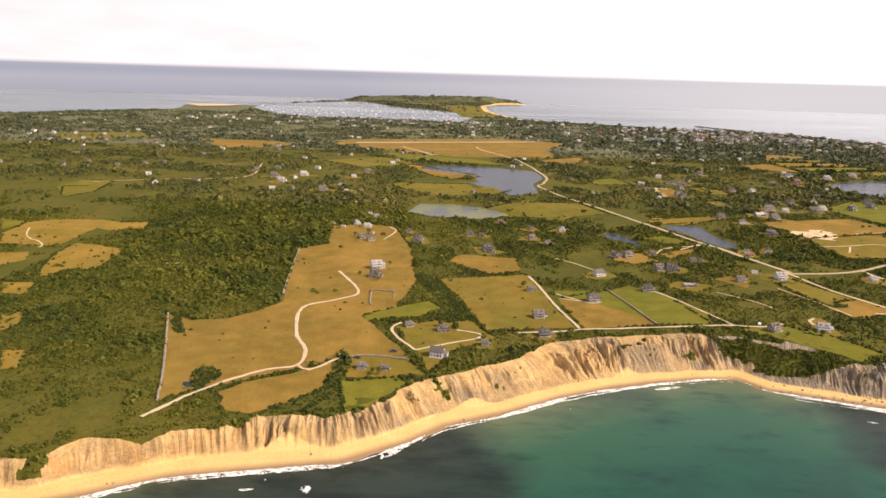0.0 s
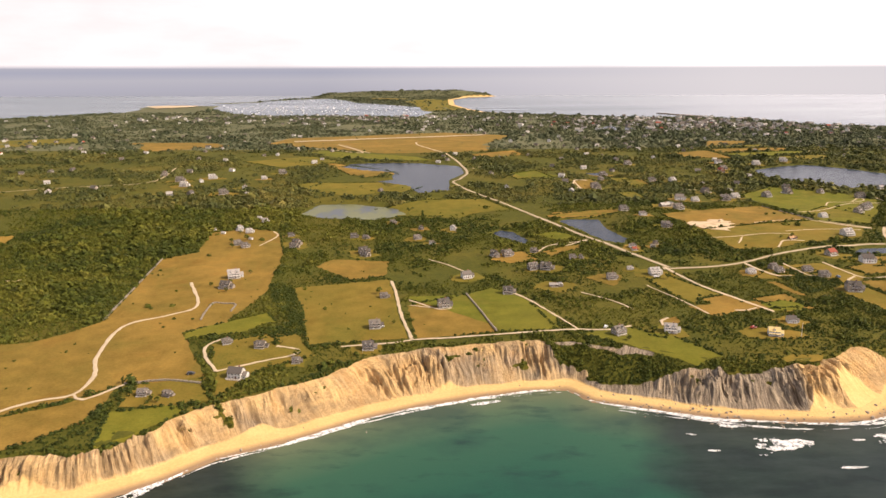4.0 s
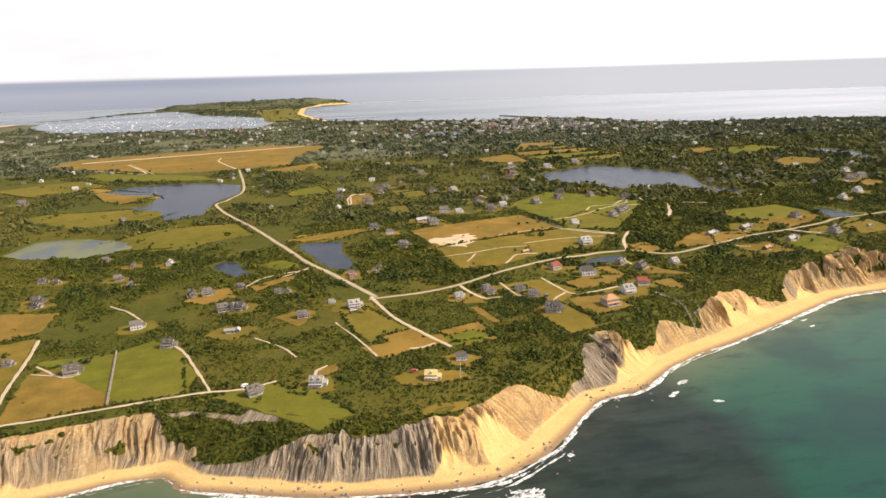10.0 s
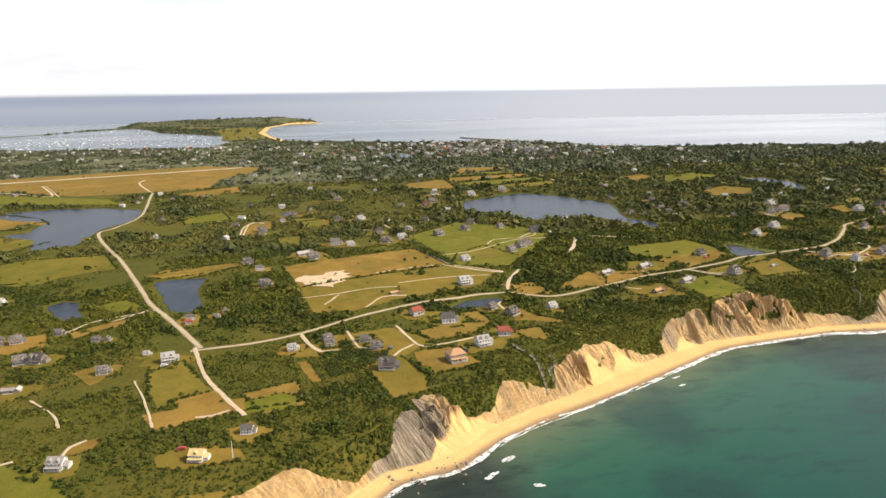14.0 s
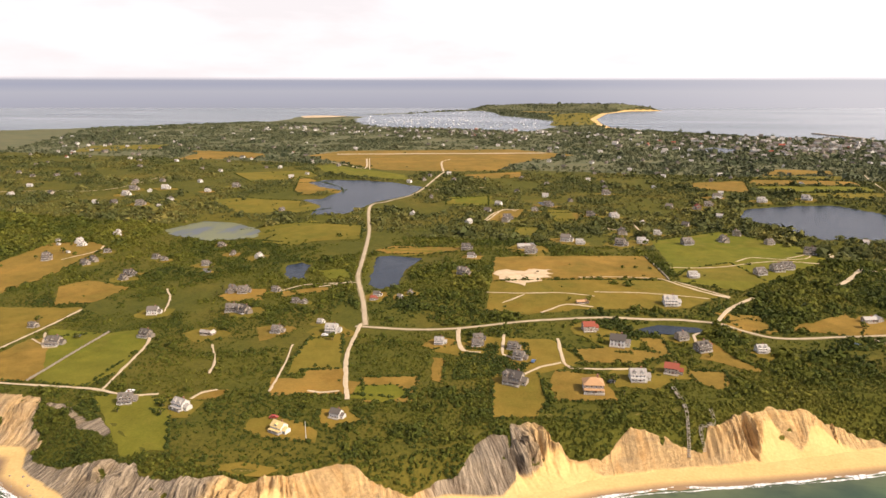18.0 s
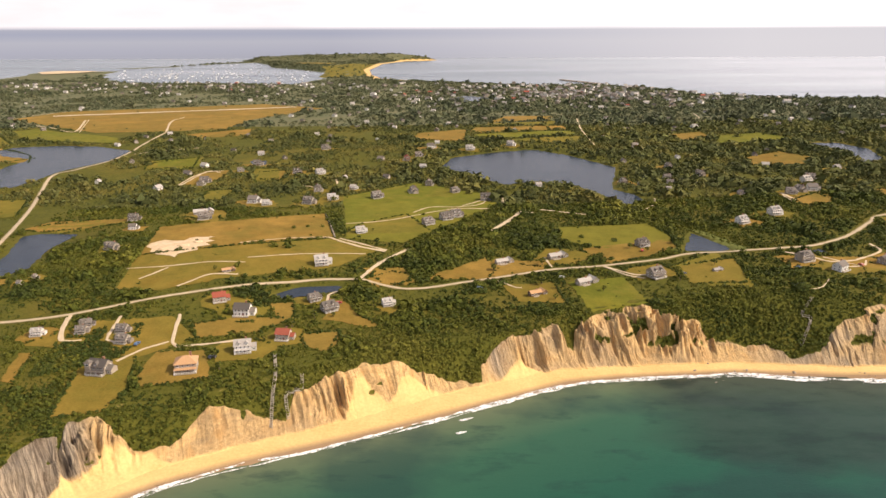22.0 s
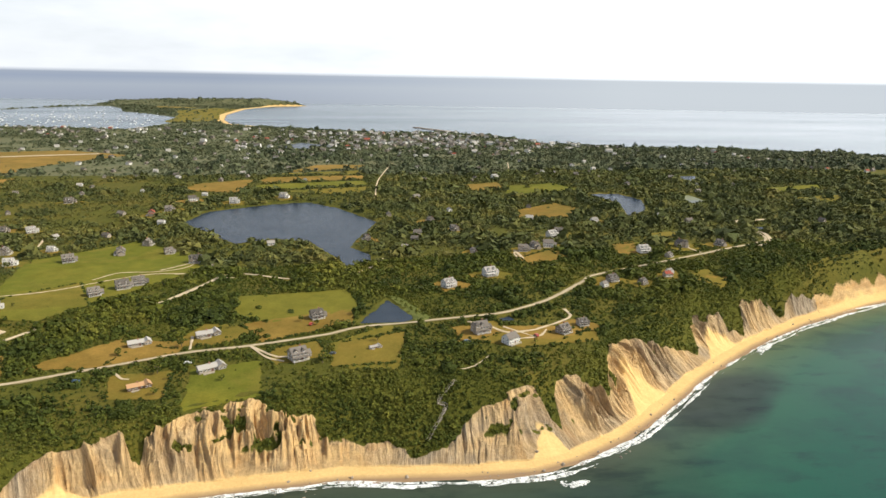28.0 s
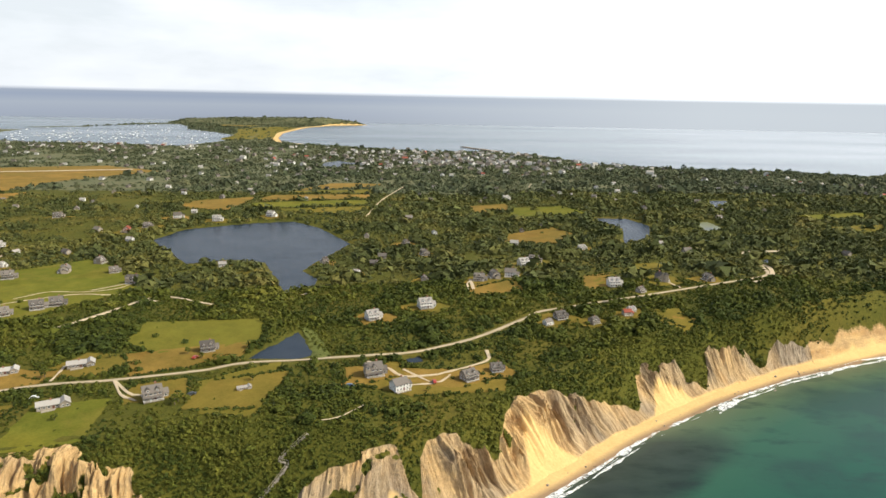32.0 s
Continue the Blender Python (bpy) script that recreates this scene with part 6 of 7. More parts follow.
def clumps(name, x, y, r, mat, base_v, base_f, label, seed, category="scrub", dark=0.0):
    """Many ragged leafy bushes, joined; each keeps one tone, and neighbours are alike."""
    rg = np.random.RandomState(seed)
    z = terrain(x, y)[0]
    n, k = len(x), base_v.shape[1]
    v = base_v[rg.randint(0, len(base_v), n)]
    ang = rg.uniform(0, 2 * np.pi, n)
    c, s = np.cos(ang)[:, None], np.sin(ang)[:, None]
    v = np.stack([v[..., 0] * c - v[..., 1] * s, v[..., 0] * s + v[..., 1] * c, v[..., 2]], -1)
    v = v * (1 + rg.uniform(-0.2, 0.2, (n, k, 1))) * r[:, None, None] * np.stack([rg.uniform(0.75, 1.25, n), rg.uniform(0.75, 1.25, n), rg.uniform(0.55, 1.0, n)], -1)[:, None]
    v += np.stack([x, y, z + 0.3 * r], -1)[:, None]
    f = (base_f[None] + (np.arange(n) * k)[:, None, None]).reshape(-1, 3)
    tone = 0.5 + 0.62 * wave_noise(x, y, 46, 141, 3) + 0.3 * wave_noise(x, y, 9, 143, 2) + rg.uniform(-0.22, 0.22, n) - dark
    ob = new(name, mesh_from(name, v.reshape(-1, 3), f, [mat], True, [("tone", np.repeat(np.clip(tone, 0, 1), k))]))
    return tagged(ob, label, category, kind="stuff")


def grid_points(x0, x1, y0, y1, step, seed):
    rg = np.random.RandomState(seed)
    a, b = np.meshgrid(np.arange(x0, x1, step), np.arange(y0, y1, step))
    a, b = a.ravel() + rg.uniform(-0.6, 0.6, a.size) * step, b.ravel() + rg.uniform(-0.6, 0.6, b.size) * step
    q = in_view(a, b)
    return a[q], b[q], rg


def cover(x, y):
    """How thick the scrub stands, from thin to closed wood."""
    c = 0.37 + 0.3 * smooth(420, 640, x) * smooth(560, 680, y) + 1.05 * wave_noise(x, y, 75, 31, 4) + 0.35 * wave_noise(x, y, 18, 37, 2)
    wood = np.exp(-(((x + 170) / 150) ** 4) - (((y - 620) / 240) ** 4)) * (x < -20)
    thin = np.exp(-(((x + 330) / 110) ** 2) - (((y - 650) / 110) ** 2)) + 0.6 * np.exp(-(((x + 260) / 60) ** 2) - (((y - 440) / 60) ** 2))
    return np.maximum(c, wood * (0.62 + 0.5 * wave_noise(x, y, 34, 39, 3))) - 0.12 * thin, wood


def tall_wood(x, y):
    """Where the trees close up into dark woods: inland of the eastern road and beside the ponds."""
    w = smooth(440, 540, x) * smooth(590, 660, y - 0.12 * (x - 700)) * (1 - smooth(1250, 1600, y))
    for cx, cy, rx, ry in ((305, 640, 45, 60), (470, 590, 60, 22), (640, 735, 60, 40), (560, 560, 60, 22), (300, 800, 50, 40)):
        w = np.maximum(w, smooth(0.2, 0.6, np.exp(-(((x - cx) / rx) ** 2) - ((y - cy) / ry) ** 2)))
    return w * smooth(-0.35, 0.15, wave_noise(x, y, 48, 151, 3) + 0.25)


def scrub(name, box4, step, rad, mat, seed, base=None, label="dense green coastal scrub and low trees", lift=0.0):
    base = base or BUSH
    x, y, rg = grid_points(*box4, step, seed)
    z, br, bc, inl = terrain(x, y)
    c, wood = cover(x, y)
    slope = ~inside(x, y, TOP_POLY) & (inl < 90)
    tw = np.where(slope, 0.0, tall_wood(x, y))
    c = np.where(slope, np.maximum(c * 0.5, 0.6 + 0.8 * wave_noise(x, y, 26, 73, 3)), np.maximum(c, 0.75 * tw))
    q = (br < 0.35) & (bc < 0.15) & (inl > 3.0) & (rg.uniform(0, 1, len(x)) < 0.35 + c) & (c > 0.02 + lift)
    x, y, c, wood, tw, slope = (a[q] for a in (x, y, c, wood, tw, slope))
    k = keep_off(x, y, rad * 0.45)
    x, y, c, wood, tw, slope = (a[k] for a in (x, y, c, wood, tw, slope))
    r = rad * (0.35 + 0.65 * rg.uniform(0, 1, len(x)) ** 1.5) * (0.75 + 0.45 * np.clip(c, 0, 1.2)) * (1 + 0.35 * wood)
    r *= np.where(slope, 0.9, 1.0)
    r *= 1 + 0.5 * np.clip(2.2 * wave_noise(x, y, 15, 67, 3), -0.8, 1.2)
    r *= np.where(rg.uniform(0, 1, len(x)) < 0.08 * (1 + 1.5 * wood + 2.5 * tw), 1.8, 1.0)
    return clumps(name, x, y, r, mat, *base, label, seed, dark=0.1 * tw - 0.12 * slope - 0.1 * wood)


scrub("scrub", (-330, 1150, 240, 560), 1.75, 1.35, M_LEAF, 41)
scrub("scrub", (-400, 1150, 560, 800), 2.45, 1.78, M_LEAF, 42)
scrub("scrub", (1150, 1500, 560, 800), 3.4, 2.2, M_LEAF, 47)
scrub("scrub", (-950, 1600, 800, 1350), 4.6, 2.75, M_LEAF_MID_HAZE, 43, BUSH_FAR, lift=0.12)
scrub("scrub", (-900, -400, 560, 800), 5.0, 3.4, M_LEAF, 44)
def slope_cover(seed):
    """Low bayberry and beach grass over the green parts of the bluffs."""
    x, y, rg = grid_points(-200, 1120, 236, 770, 1.9, seed)
    near = (to_line(x, y, TOPLINE) < 60)
    x, y = x[near], y[near]
    z, br, bc, inl = terrain(x, y)
    q = (br < 0.3) & (bc < 0.1) & (inl > 12) & ~inside(x, y - 6.0, TOP_POLY)
    x, y = x[q], y[q]
    k = keep_off(x, y, 0.3)
    x, y = x[k], y[k]
    r = 0.68 + 0.55 * rg.uniform(0, 1, len(x)) + 0.35 * np.clip(2 * wave_noise(x, y, 12, 171, 3), -1, 1)
    clumps("slope_scrub", x, y, np.maximum(r, 0.3), M_LEAF, *BUSH_FAR, "low green and brown scrub over the bluff slopes", seed, dark=-0.1)


slope_cover(48)
# distant woods use the leaf colours that have haze mixed in
scrub("woodland", (-1700, 2000, 1350, 2950), 9.0, 4.0, M_LEAF_FAR_HAZE, 45, BUSH_FAR, "far green woodland and scrub")
scrub("woodland", (-900, 560, 3000, 5000), 12.0, 5.5, M_LEAF_FAR_HAZE, 46, BUSH_FAR, "far wooded hill on the neck", -1.0)

# hedgerows along the field edges
hx, hy = [], []
rg = random.Random(12)
for kind, poly in FIELDS:
    for (ax, ay), (bx, by) in zip(poly, poly[1:] + poly[:1]):
        ln = math.hypot(bx - ax, by - ay)
        if min(ay, by) > 1200 or rg.random() < 0.45 or ln < 14:
            continue
        if len(poly) > 22:
            continue
        for k in range(int(ln / 1.7)):
            if rg.random() < 0.8:
                t = (k + rg.random()) * 1.7 / ln
                hx.append(ax + (bx - ax) * t + rg.uniform(-0.7, 0.7))
                hy.append(ay + (by - ay) * t + rg.uniform(-0.7, 0.7))
GROVES = [[(-26, 538), (-8, 530), (13, 470), (19, 431), (1, 424), (-4, 434), (7, 451), (-14, 496)], [(5, 348), (30, 366), (60, 395), (60, 387), (35, 357), (8, 345)], [(-132, 328), (-134, 341), (-126, 345), (-116, 335), (-124, 318)], [(-174, 412), (-174, 424), (-163, 403), (-157, 392), (-164, 393)], [(356, 532), (395, 548), (401, 506), (363, 486)]]
for poly in GROVES:
    ax, ay = np.array(poly, float).T
    qx, qy = np.meshgrid(np.arange(ax.min(), ax.max(), 1.6), np.arange(ay.min(), ay.max(), 1.6))
    for x, y in zip(qx.ravel()[inside(qx.ravel(), qy.ravel(), poly)], qy.ravel()[inside(qx.ravel(), qy.ravel(), poly)]):
        hx.append(x + rg.uniform(-0.8, 0.8))
        hy.append(y + rg.uniform(-0.8, 0.8))
hx, hy = np.array(hx), np.array(hy)
z, br, bc, inl = terrain(hx, hy)
q = (br < 0.3) & (inl > 6)
for kind, w, pts in ROADS:
    q &= to_line(hx, hy, np.array([c[:2] for c in curve_points(pts, 9)])) > w / 2 + 1.6
for x, y, w in sites:
    q &= np.hypot(hx - x, hy - y) > w * 0.7
clumps("hedgerow", hx[q], hy[q], np.random.RandomState(5).uniform(0.7, 1.5, q.sum()), M_LEAF_DARK, *BUSH, "dark hedgerows and overgrown walls along the fields", 51, "hedge")

# ---- surf ----
def foam_line(name, offset, width, step, seed, lo, hi, thresh, label):
    """Broken lines of white water along the shore."""
    line = [p for p in curve_points(SHORE, step) if lo < p.x < hi]
    rg = np.random.RandomState(seed)
    P = np.array([p[:2] for p in line])
    d = np.gradient(P, axis=0)
    d /= np.linalg.norm(d, axis=1)[:, None] + 1e-9
    nrm = np.c_[d[:, 1], -d[:, 0]]
    s = np.cumsum(np.r_[0, np.hypot(*np.diff(P, axis=0).T)])
    mid = offset + 2.0 * wave_noise(s, s * 0, 30, seed, 3) + 0.5 * wave_noise(s, s * 0, 4, seed + 1, 2)
    wd = width * np.clip(0.25 + 1.1 * wave_noise(s, s * 0 + 9, 34, seed + 2, 3) + 0.5 * wave_noise(s, s * 0, 5, seed + 3, 2) + 0.12 * rg.uniform(-1, 1, len(s)) - thresh, 0, 1.4)
    a, b = P + nrm * (mid - wd * 0.5)[:, None], P + nrm * (mid + wd * rg.uniform(0.52, 0.66, len(P)))[:, None]
    v, f = [], []
    for i in range(len(P)):
        v += [(*a[i], 0.06), (*((a[i] + b[i]) / 2), 0.10 + 0.25 * min(wd[i], 2)), (*b[i], 0.06)]
        if i and (wd[i] > 0.05 or wd[i - 1] > 0.05):
            k = 3 * i
            f += [(k - 3, k, k + 1, k - 2), (k - 2, k + 1, k + 2, k - 1)]
    ob = new(name, mesh_from(name, v, f, [M_FOAM]))
    return tagged(ob, label, "surf", kind="stuff")


foam_line("surf", 0.9, 3.0, 0.9, 61, -330, 1250, -0.4, "white foam line where waves meet the beach")
foam_line("surf", 2.9, 1.8, 0.9, 66, -330, 1250, 0.2, "lacy wash of foam behind the breaking wave")
foam_line("surf", 6.0, 2.2, 1.6, 71, 195, 350, 0.05, "thin broken foam over the shallow stones")
foam_line("surf", 4.0, 3.4, 1.6, 83, 690, 1250, 0.0, "broken white surf off the sandy point")


def white_water(x, y, rx, ry, turn, seed, thick):
    """A breaking wave: a ragged raised patch of foam with holes and flecks round it."""
    rg = np.random.RandomState(seed)
    n = 34
    u, w = np.meshgrid(np.linspace(-1.35, 1.35, n * 2), np.linspace(-1.35, 1.35, n))
    u, w = u.ravel(), w.ravel()
    lx, ly = u * rx, w * ry
    edge = 0.92 - np.hypot(u, w * (1 + 0.5 * u)) + 0.7 * wave_noise(lx * 0.6 + 50 * seed, ly, 3.0, seed, 5) + 0.3 * wave_noise(lx, ly, 0.9, seed + 4, 2)
    c, s = math.cos(radians(turn)), math.sin(radians(turn))
    z = 0.05 + np.clip(edge, 0, 0.6) * thick * (0.7 + 0.3 * wave_noise(lx, ly, 1.2, seed + 2, 2))
    idx = np.arange(len(u)).reshape(n, n * 2)
    q = np.stack([idx[:-1, :-1], idx[:-1, 1:], idx[1:, 1:], idx[1:, :-1]], -1).reshape(-1, 4)
    q = q[edge[q].mean(1) > 0.22]
    ob = new("breaking_wave", mesh_from("breaking_wave", np.c_[x + lx * c - ly * s, y + lx * s + ly * c, z], q, [M_FOAM]))
    return tagged(ob, "patch of white breaking wave over dark shallows", "surf", kind="stuff")


WAVES = [(264, 318, 16, 6.2, 8), (324, 326, 16, 6.4, 14), (355, 352, 5, 2.2, 50), (247, 336, 8, 1.6, -6), (285, 299, 8, 1.0, 4), (228, 314, 4, 1.2, 0),
         (318, 337, 6, 1.6, 10), (222, 329, 5, 1.1, -12), (826, 506, 10, 4.0, 10), (752, 514, 12, 1.8, -2), (571, 466, 3.5, 0.9, 20), (791, 511, 9, 1.6, 0),
         (890, 556, 6, 2.0, 38), (934, 594, 6, 1.8, 40), (443, 409, 5, 2.4, 20), (450, 383, 5, 1.6, -10), (573, 477, 5, 1.4, 24), (-58, 256, 3, 3.0, 60)]
WAVES += [(126, 363, 12, 1.8, 16), (-22, 289, 10, 2.4, 42), (-82, 254, 4, 1.0, 10), (1012, 648, 14, 3.4, 34), (973, 626, 9, 2.2, 36), (300, 322, 6, 1.2, 5), (432, 397, 8, 1.5, 30)]
for i, (x, y, rx, ry, turn) in enumerate(WAVES):
    white_water(x, y, rx, ry, turn, 100 + i, 1.4 if ry > 3 else 0.7)

# ---- boulders on the beach and in the shallows ----
rg = np.random.RandomState(9)
bx, by, br_ = [], [], []
for x0, x1, n, spread in ((185, 350, 420, 9.0), (385, 425, 140, 6.0), (690, 900, 120, 7.0), (-150, 180, 50, 8.0), (900, 1100, 60, 7.0)):
    line = np.array([p[:2] for p in curve_points(SHORE, 2.0) if x0 < p.x < x1])
    k = rg.randint(0, len(line), n)
    bx += list(line[k, 0] + rg.normal(0, spread * 0.5, n))
    by += list(line[k, 1] + rg.normal(-0.5, spread * 0.6, n))
    br_ += list(0.12 + 0.75 * rg.uniform(0, 1, n) ** 2.5)
bx, by, br_ = np.array(bx), np.array(by), np.array(br_)
bz = np.maximum(terrain(bx, by)[0], -0.4)
nb = len(bx)
v = ICO_V[None] * (1 + rg.uniform(-0.25, 0.25, (nb, 12, 1))) * br_[:, None, None] * rg.uniform(0.7, 1.3, (nb, 1, 3))
v += np.stack([bx, by, bz + 0.2 * br_], -1)[:, None]
boulders = new("boulders", mesh_from("boulders", v.reshape(-1, 3), (ICO_F[None] + (np.arange(nb) * 12)[:, None, None]).reshape(-1, 3), [M_STONE], False))
tagged(boulders, "grey boulders strewn along the beach and shallows", "boulders", kind="stuff")

# ---- bare sand lot in the big field ----
draped("sand_patch", CLEARED, M_PATCH, 0.5, rag=1.5, label="small cleared patch of bare earth in woodland", category="sand")
draped("sand_patch", [(344, 682), (362, 688), (386, 700), (390, 672), (372, 652), (352, 659)], M_PATCH, 0.55, rag=4.0, label="bare pale sand lot in the dry field", category="sand")
for x, y, w in ((372, 676, 5), (380, 684, 4), (360, 668, 4)):
    bm = bmesh.new()
    bmesh.ops.create_icosphere(bm, subdivisions=2, radius=1.0)
    for q in bm.verts:
        q.co = Vector((q.co.x * w, q.co.y * w * 0.7, max(q.co.z, -0.3) * 1.1)) * (1 + 0.15 * noise.noise(q.co * 3 + Vector((x, y, 0))))
    ob = part("sand_heap", bm, M_PATCH, None)
    ob.location = (x, y, float(ground_z(x, y)[0]) + 0.4)
    tagged(ob, "heap of pale excavated sand in a field", "sand heap", "sand heaps")

# reed margin of the triangular pond
draped("reeds", [(752, 712), (762, 706), (781, 656), (772, 649), (762, 690)], M_REED, 0.35, rag=1.0, label="bright green reed margin beside a pond", category="reeds")


# ---- stairs down the bluffs ----
def bluff_stairs(pts, label):
    """Timber steps on posts that follow the slope, with a handrail on either side."""
    st = new("beach_stairs")
    line = curve_points(pts, 0.6)
    zs = [max(float(z), 0.5) + 0.6 for z in ground_z([p.x for p in line], [p.y for p in line])]
    for i in range(len(line) - 1):
        d = (line[i + 1] - line[i]).normalized()
        bm = bmesh.new()
        box(bm, -0.34, -0.62, -0.07, 0.34, 0.62, 0.07)
        bmesh.ops.transform(bm, matrix=Matrix.Translation((line[i].x, line[i].y, zs[i])) @ Matrix.Rotation(math.atan2(d.y, d.x), 4, "Z"), verts=bm.verts[:])
        part("step", bm, M_WOOD, st)
        if i % 6 == 0:
            for s in (-1, 1):
                bm = bmesh.new()
                box(bm, -0.09, s * 0.64 - 0.09, -2.0, 0.09, s * 0.64 + 0.09, 1.0)
                bmesh.ops.transform(bm, matrix=Matrix.Translation((line[i].x, line[i].y, zs[i])) @ Matrix.Rotation(math.atan2(d.y, d.x), 4, "Z"), verts=bm.verts[:])
                part("post", bm, M_WOOD, st)
    for s in (-1, 1):
        bm = bmesh.new()
        prev = None
        for i, p in enumerate(line):
            d = (line[min(i + 1, len(line) - 1)] - line[max(i - 1, 0)]).normalized()
            n = Vector((-d.y, d.x, 0)) * 0.64 * s
            ring = [bm.verts.new((p.x + n.x + a, p.y + n.y + b, zs[i] + 0.95 + c)) for a, b, c in ((-0.06, -0.06, 0), (0.06, 0.06, 0), (0.06, 0.06, 0.12), (-0.06, -0.06, 0.12))]
            if prev:
                for k in range(4):
                    bm.faces.new((prev[k], prev[(k + 1) % 4], ring[(k + 1) % 4], ring[k]))
            prev = ring
        part("handrail", bm, M_WOOD, st)
    return tagged(st, label, "stairs", "stairs to the beach")


bluff_stairs([(477, 507), (482, 486), (483, 475), (484, 463)], "long weathered timber stairs down the green bluff")
bluff_stairs([(494, 489), (495, 480), (489, 476), (491, 468)], "weathered timber stairs with a bend to the beach")
bluff_stairs([(780, 566), (770, 556), (773, 552), (762, 538)], "grey timber stairs down the overgrown slope")


# ---- stone walls, fences ----
def stone_wall(pts, label, height=0.8):
    w = new("stone_wall")
    bm = bmesh.new()
    rw = random.Random(int(pts[0][0] * 7 + pts[0][1]))
    line = curve_points(pts, 0.9)
    for p, z in zip(line, ground_z([q.x for q in line], [q.y for q in line])):
        for k in range(2):
            a, b, c = rw.uniform(0.35, 0.6), rw.uniform(0.3, 0.5), rw.uniform(0.25, 0.4)
            vs = box(bm, -a, -b, -c, a, b, c)
            m = pose(p.x + rw.uniform(-0.2, 0.2), p.y + rw.uniform(-0.2, 0.2), z + 0.35 + k * height * 0.55, rw.uniform(-15, 15), rw.uniform(-15, 15), rw.uniform(0, 180))
            bmesh.ops.transform(bm, matrix=m, verts=vs)
    ob = part("rubble", bm, M_WALLSTONE, w)
    ob["kind"] = "stuff"
    return tagged(w, label, "wall", "field walls")


stone_wall([(-182, 427), (-154, 351), (-138, 303)], "pale dry-stone wall between meadow and woodland")
stone_wall([(-116, 459), (-127, 540), (-135, 612)], "dry-stone wall along the wooded edge of a meadow")
stone_wall([(-60, 361), (-41, 365), (-17, 360)], "low dry-stone wall beside a sandy track")
stone_wall([(462, 772), (480, 700)], "overgrown stone wall between dry and green fields")
stone_wall([(-53, 459), (-55, 476), (-55, 493), (-47, 492), (-39, 490), (-38, 476)], "low stone wall round a garden")
stone_wall([(123, 505), (138, 427)], "overgrown stone wall between two fields")


# ---- flagpole, cars ----
def flagpole(x, y):
    f = new("flagpole")
    bm = bmesh.new()
    bmesh.ops.create_cone(bm, segments=8, radius1=0.16, radius2=0.09, depth=8.0, cap_ends=True, matrix=Matrix.Translation((0, 0, 4.0)))
    part("pole", bm, M_TRIM, f)
    bm = bmesh.new()
    bmesh.ops.create_uvsphere(bm, u_segments=8, v_segments=6, radius=0.2, matrix=Matrix.Translation((0, 0, 8.1)))
    part("finial", bm, M_TRIM, f)
    boxed("base", f, (-0.35, -0.35, -0.6, 0.35, 0.35, 0.25), M_STONE)
    f.location = (x, y, float(ground_z(x, y)[0]) + 0.25)
    tagged(f, "white flagpole standing on a mown lawn", "flagpole")


flagpole(316, 409)
CAR_PAINTS = [simple("car_red", (0.35, 0.04, 0.03), (0.4, 0.06, 0.04), 1, 0.3, 0, 0.5), simple("car_white", (0.7, 0.7, 0.7), (0.78, 0.78, 0.77), 1, 0.3, 0, 0.5),
              simple("car_dark", (0.03, 0.035, 0.045), (0.05, 0.055, 0.06), 1, 0.3, 0, 0.5), simple("car_blue", (0.08, 0.14, 0.25), (0.1, 0.17, 0.3), 1, 0.3, 0, 0.5)]
M_TYRE = simple("tyre_rubber", (0.02, 0.02, 0.02), (0.035, 0.035, 0.035), 0.3, 0.9)


def car(x, y, turn, paint, label):
    c = new("car")
    bm = bmesh.new()
    prism(bm, [(-2.1, 0.35), (2.1, 0.35), (2.15, 0.8), (1.2, 0.95), (0.6, 1.45), (-1.3, 1.45), (-1.9, 0.95), (-2.15, 0.85)], "y", -0.85, 0.85)
    bmesh.ops.bevel(bm, geom=bm.edges[:], offset=0.06, segments=1, affect="EDGES")
    part("body", bm, paint, c)
    for s in (-1, 1):
        bm = bmesh.new()
        prism(bm, [(0.95, 0.98), (0.55, 1.36), (-1.15, 1.36), (-1.6, 0.98)], "y", s * 0.84, s * 0.87)
        part("side_window", bm, M_GLASS, c)
        for wx in (-1.3, 1.3):
            bm = bmesh.new()
            bmesh.ops.create_cone(bm, segments=12, radius1=0.36, radius2=0.36, depth=0.24, cap_ends=True, matrix=pose(wx, s * 0.8, 0.36, 90))
            wheel = part("wheel", bm, M_TYRE, c)
            bm = bmesh.new()
            bmesh.ops.create_cone(bm, segments=10, radius1=0.22, radius2=0.2, depth=0.05, cap_ends=True, matrix=pose(wx, s * 0.93, 0.36, 90))
            part("rim", bm, M_MAST, wheel, "silver wheel rim")
    c.matrix_basis = pose(x, y, float(ground_z(x, y)[0]) + 0.55, 0, 0, turn)
    tagged(c, label, "car", "parked cars")


for k, (x, y, turn) in enumerate(((293, 421, 20), (205, 428, 60), (-30, 372, 10), (402, 520, 80), (500, 575, 30), (640, 610, 15), (718, 606, 40), (795, 612, 5),
                                  (705, 655, 70), (268, 528, 15), (446, 505, 35), (586, 600, 12), (838, 616, 100), (66, 440, 10), (110, 492, 30))):
    car(x, y, turn, CAR_PAINTS[k % 4], ("red", "white", "dark", "blue")[k % 4] + " car parked on grass beside a house")


# dunes of the western spit
draped("dune", [(-1330, 3560), (-1180, 3300), (-1060, 3420), (-1050, 3600), (-1200, 3640)], M_PATCH, 3.0, rag=12, label="pale sand dunes on the harbour spit", category="dune")

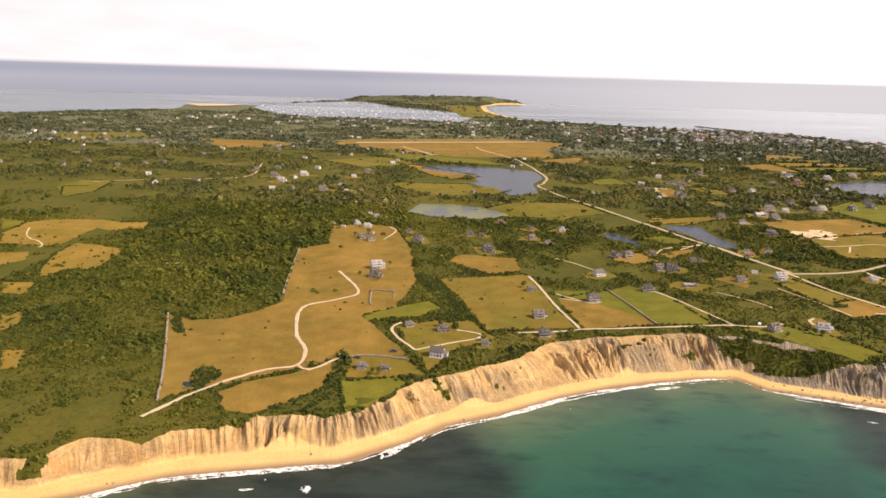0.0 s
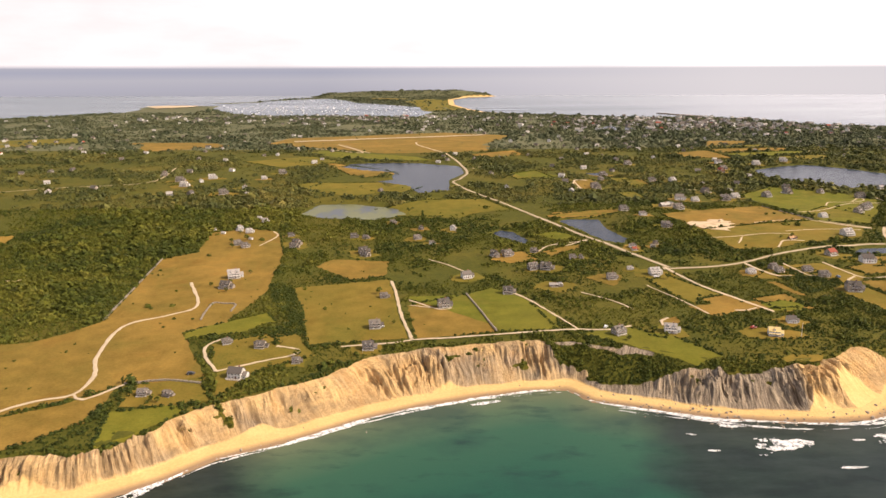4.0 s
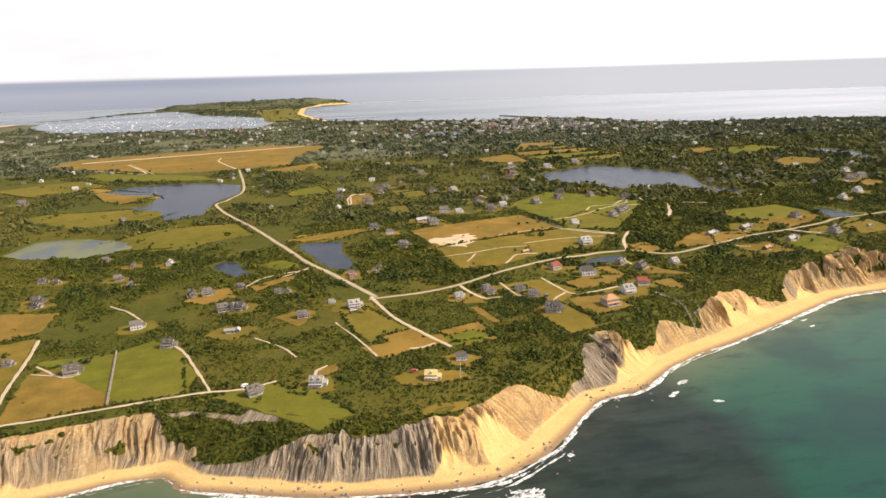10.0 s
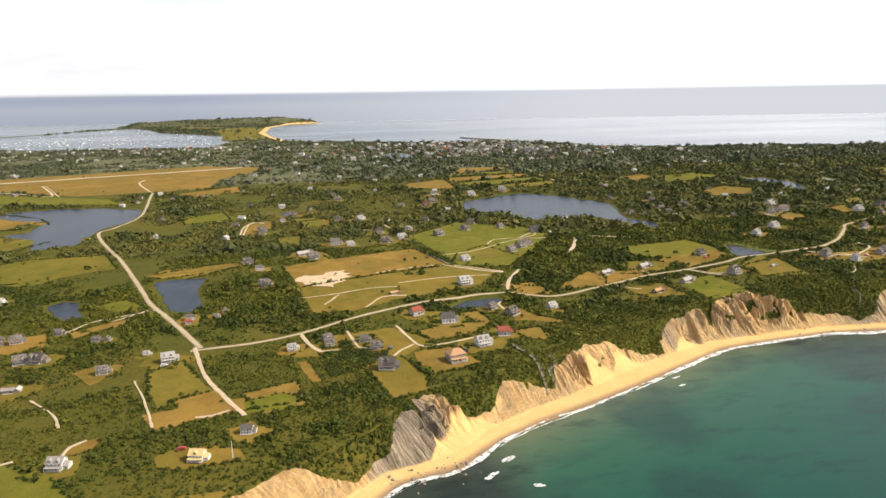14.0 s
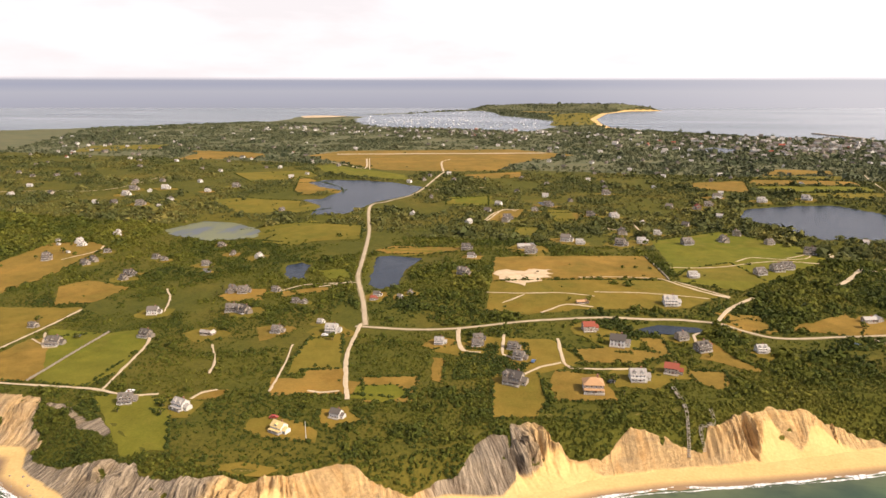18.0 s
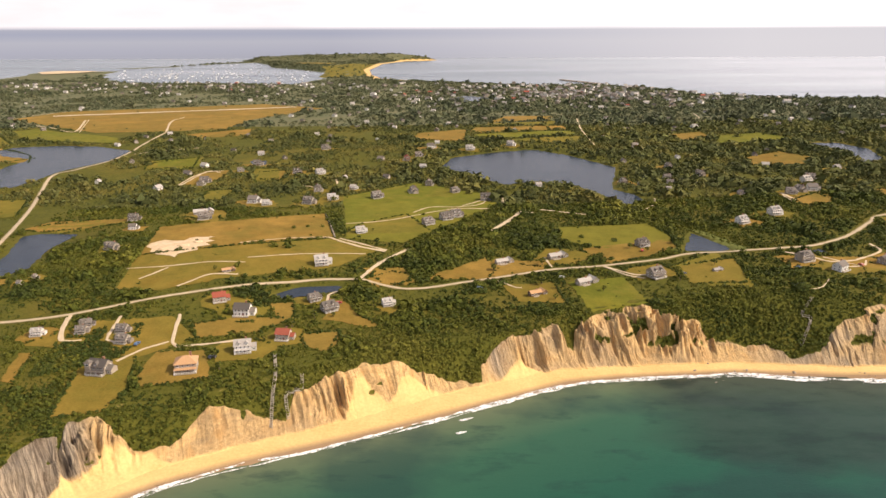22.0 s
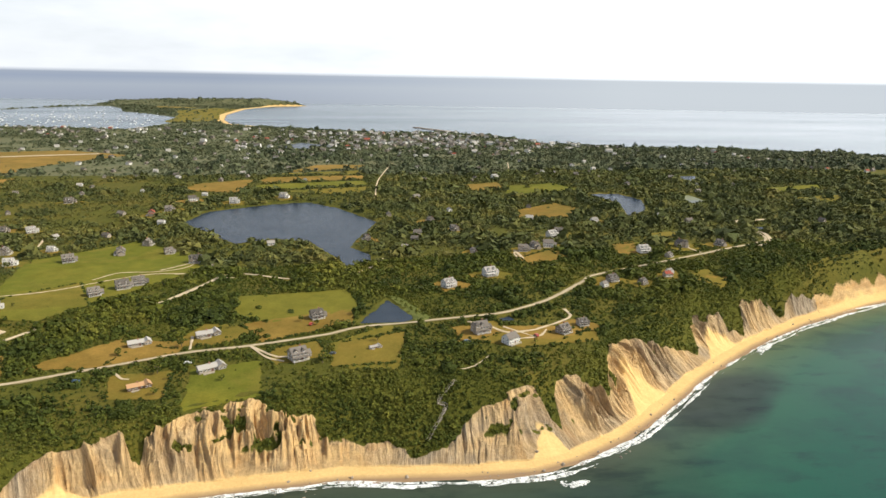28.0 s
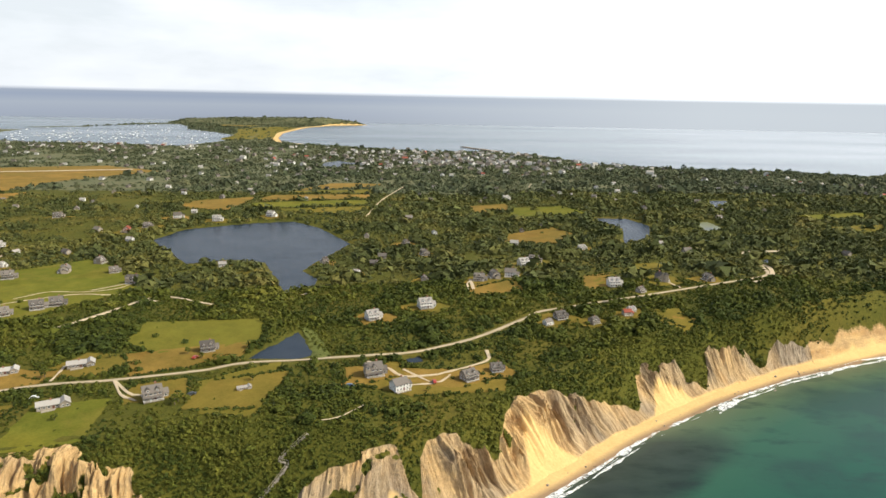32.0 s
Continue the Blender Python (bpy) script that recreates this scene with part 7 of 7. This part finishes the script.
# ---- harbour: boats, breakwater ----
def boat(sail):
    b = new("sailboat" if sail else "motorboat")
    bm = bmesh.new()
    prof = [(-4.6, 0), (-4.0, 1.3), (1.0, 1.5), (4.0, 0.7), (5.4, 0), (4.0, -0.7), (1.0, -1.5), (-4.0, -1.3)]
    lo, hi = [bm.verts.new((x * 0.86, y * 0.7, -0.4)) for x, y in prof], [bm.verts.new((x, y, 1.1)) for x, y in prof]
    for i in range(8):
        bm.faces.new((lo[i], lo[(i + 1) % 8], hi[(i + 1) % 8], hi[i]))
    bm.faces.new(hi)
    bm.faces.new(lo[::-1])
    bmesh.ops.recalc_face_normals(bm, faces=bm.faces[:])
    part("hull", bm, M_HULL, b)
    boxed("cabin", b, (-2.0, -0.8, 1.1, 1.6, 0.8, 1.9 if sail else 2.8), M_TRIM)
    if sail:
        bm = bmesh.new()
        bmesh.ops.create_cone(bm, segments=6, radius1=0.16, radius2=0.1, depth=11.0, cap_ends=True, matrix=Matrix.Translation((0.8, 0, 6.6)))
        part("mast", bm, M_MAST, b)
        boxed("boom", b, (-3.2, -0.12, 2.2, 0.7, 0.12, 2.5), M_MAST)
    return tagged(b, "white sailing boat moored in the harbour" if sail else "white motor boat moored in the harbour", "boat", "boats moored in the harbour")


fleet = (boat(True), boat(False))
made = 0
rb = random.Random(33)
while made < 190:
    x, y = rb.uniform(-1000, 80), rb.uniform(2720, 4500)
    if rb.random() > math.exp(-(((y - 3100) / 550) ** 2)) + 0.12:
        continue
    p = np.array([x]), np.array([y])
    if inside(*p, HARBOUR)[0] and to_line(*p, polyline(HARBOUR + HARBOUR[:1]))[0] > 25:
        copy_thing(fleet[made % 2], pose(x, y, 0, 0, 0, rb.uniform(-30, 30) + 40) @ Matrix.Scale(rb.uniform(0.7, 1.35), 4))
        made += 1
for b in fleet:
    for o in (*b.children_recursive, b):
        bpy.data.objects.remove(o)

bm = bmesh.new()
rb = random.Random(5)
for k in range(150):
    t = k / 149
    x, y = 1140 - 110 * t, 2660 + 230 * t
    vs = box(bm, -4, -3, -2, 4, 3, 2)
    bmesh.ops.transform(bm, matrix=pose(x + rb.uniform(-4, 4), y, rb.uniform(-0.5, 1.2), rb.uniform(-20, 20), rb.uniform(-20, 20), rb.uniform(0, 90)), verts=vs)
jetty = new("breakwater")
part("rubble", bm, M_STONE, jetty)["kind"] = "stuff"
tagged(jetty, "long grey stone breakwater running out to sea", "breakwater")
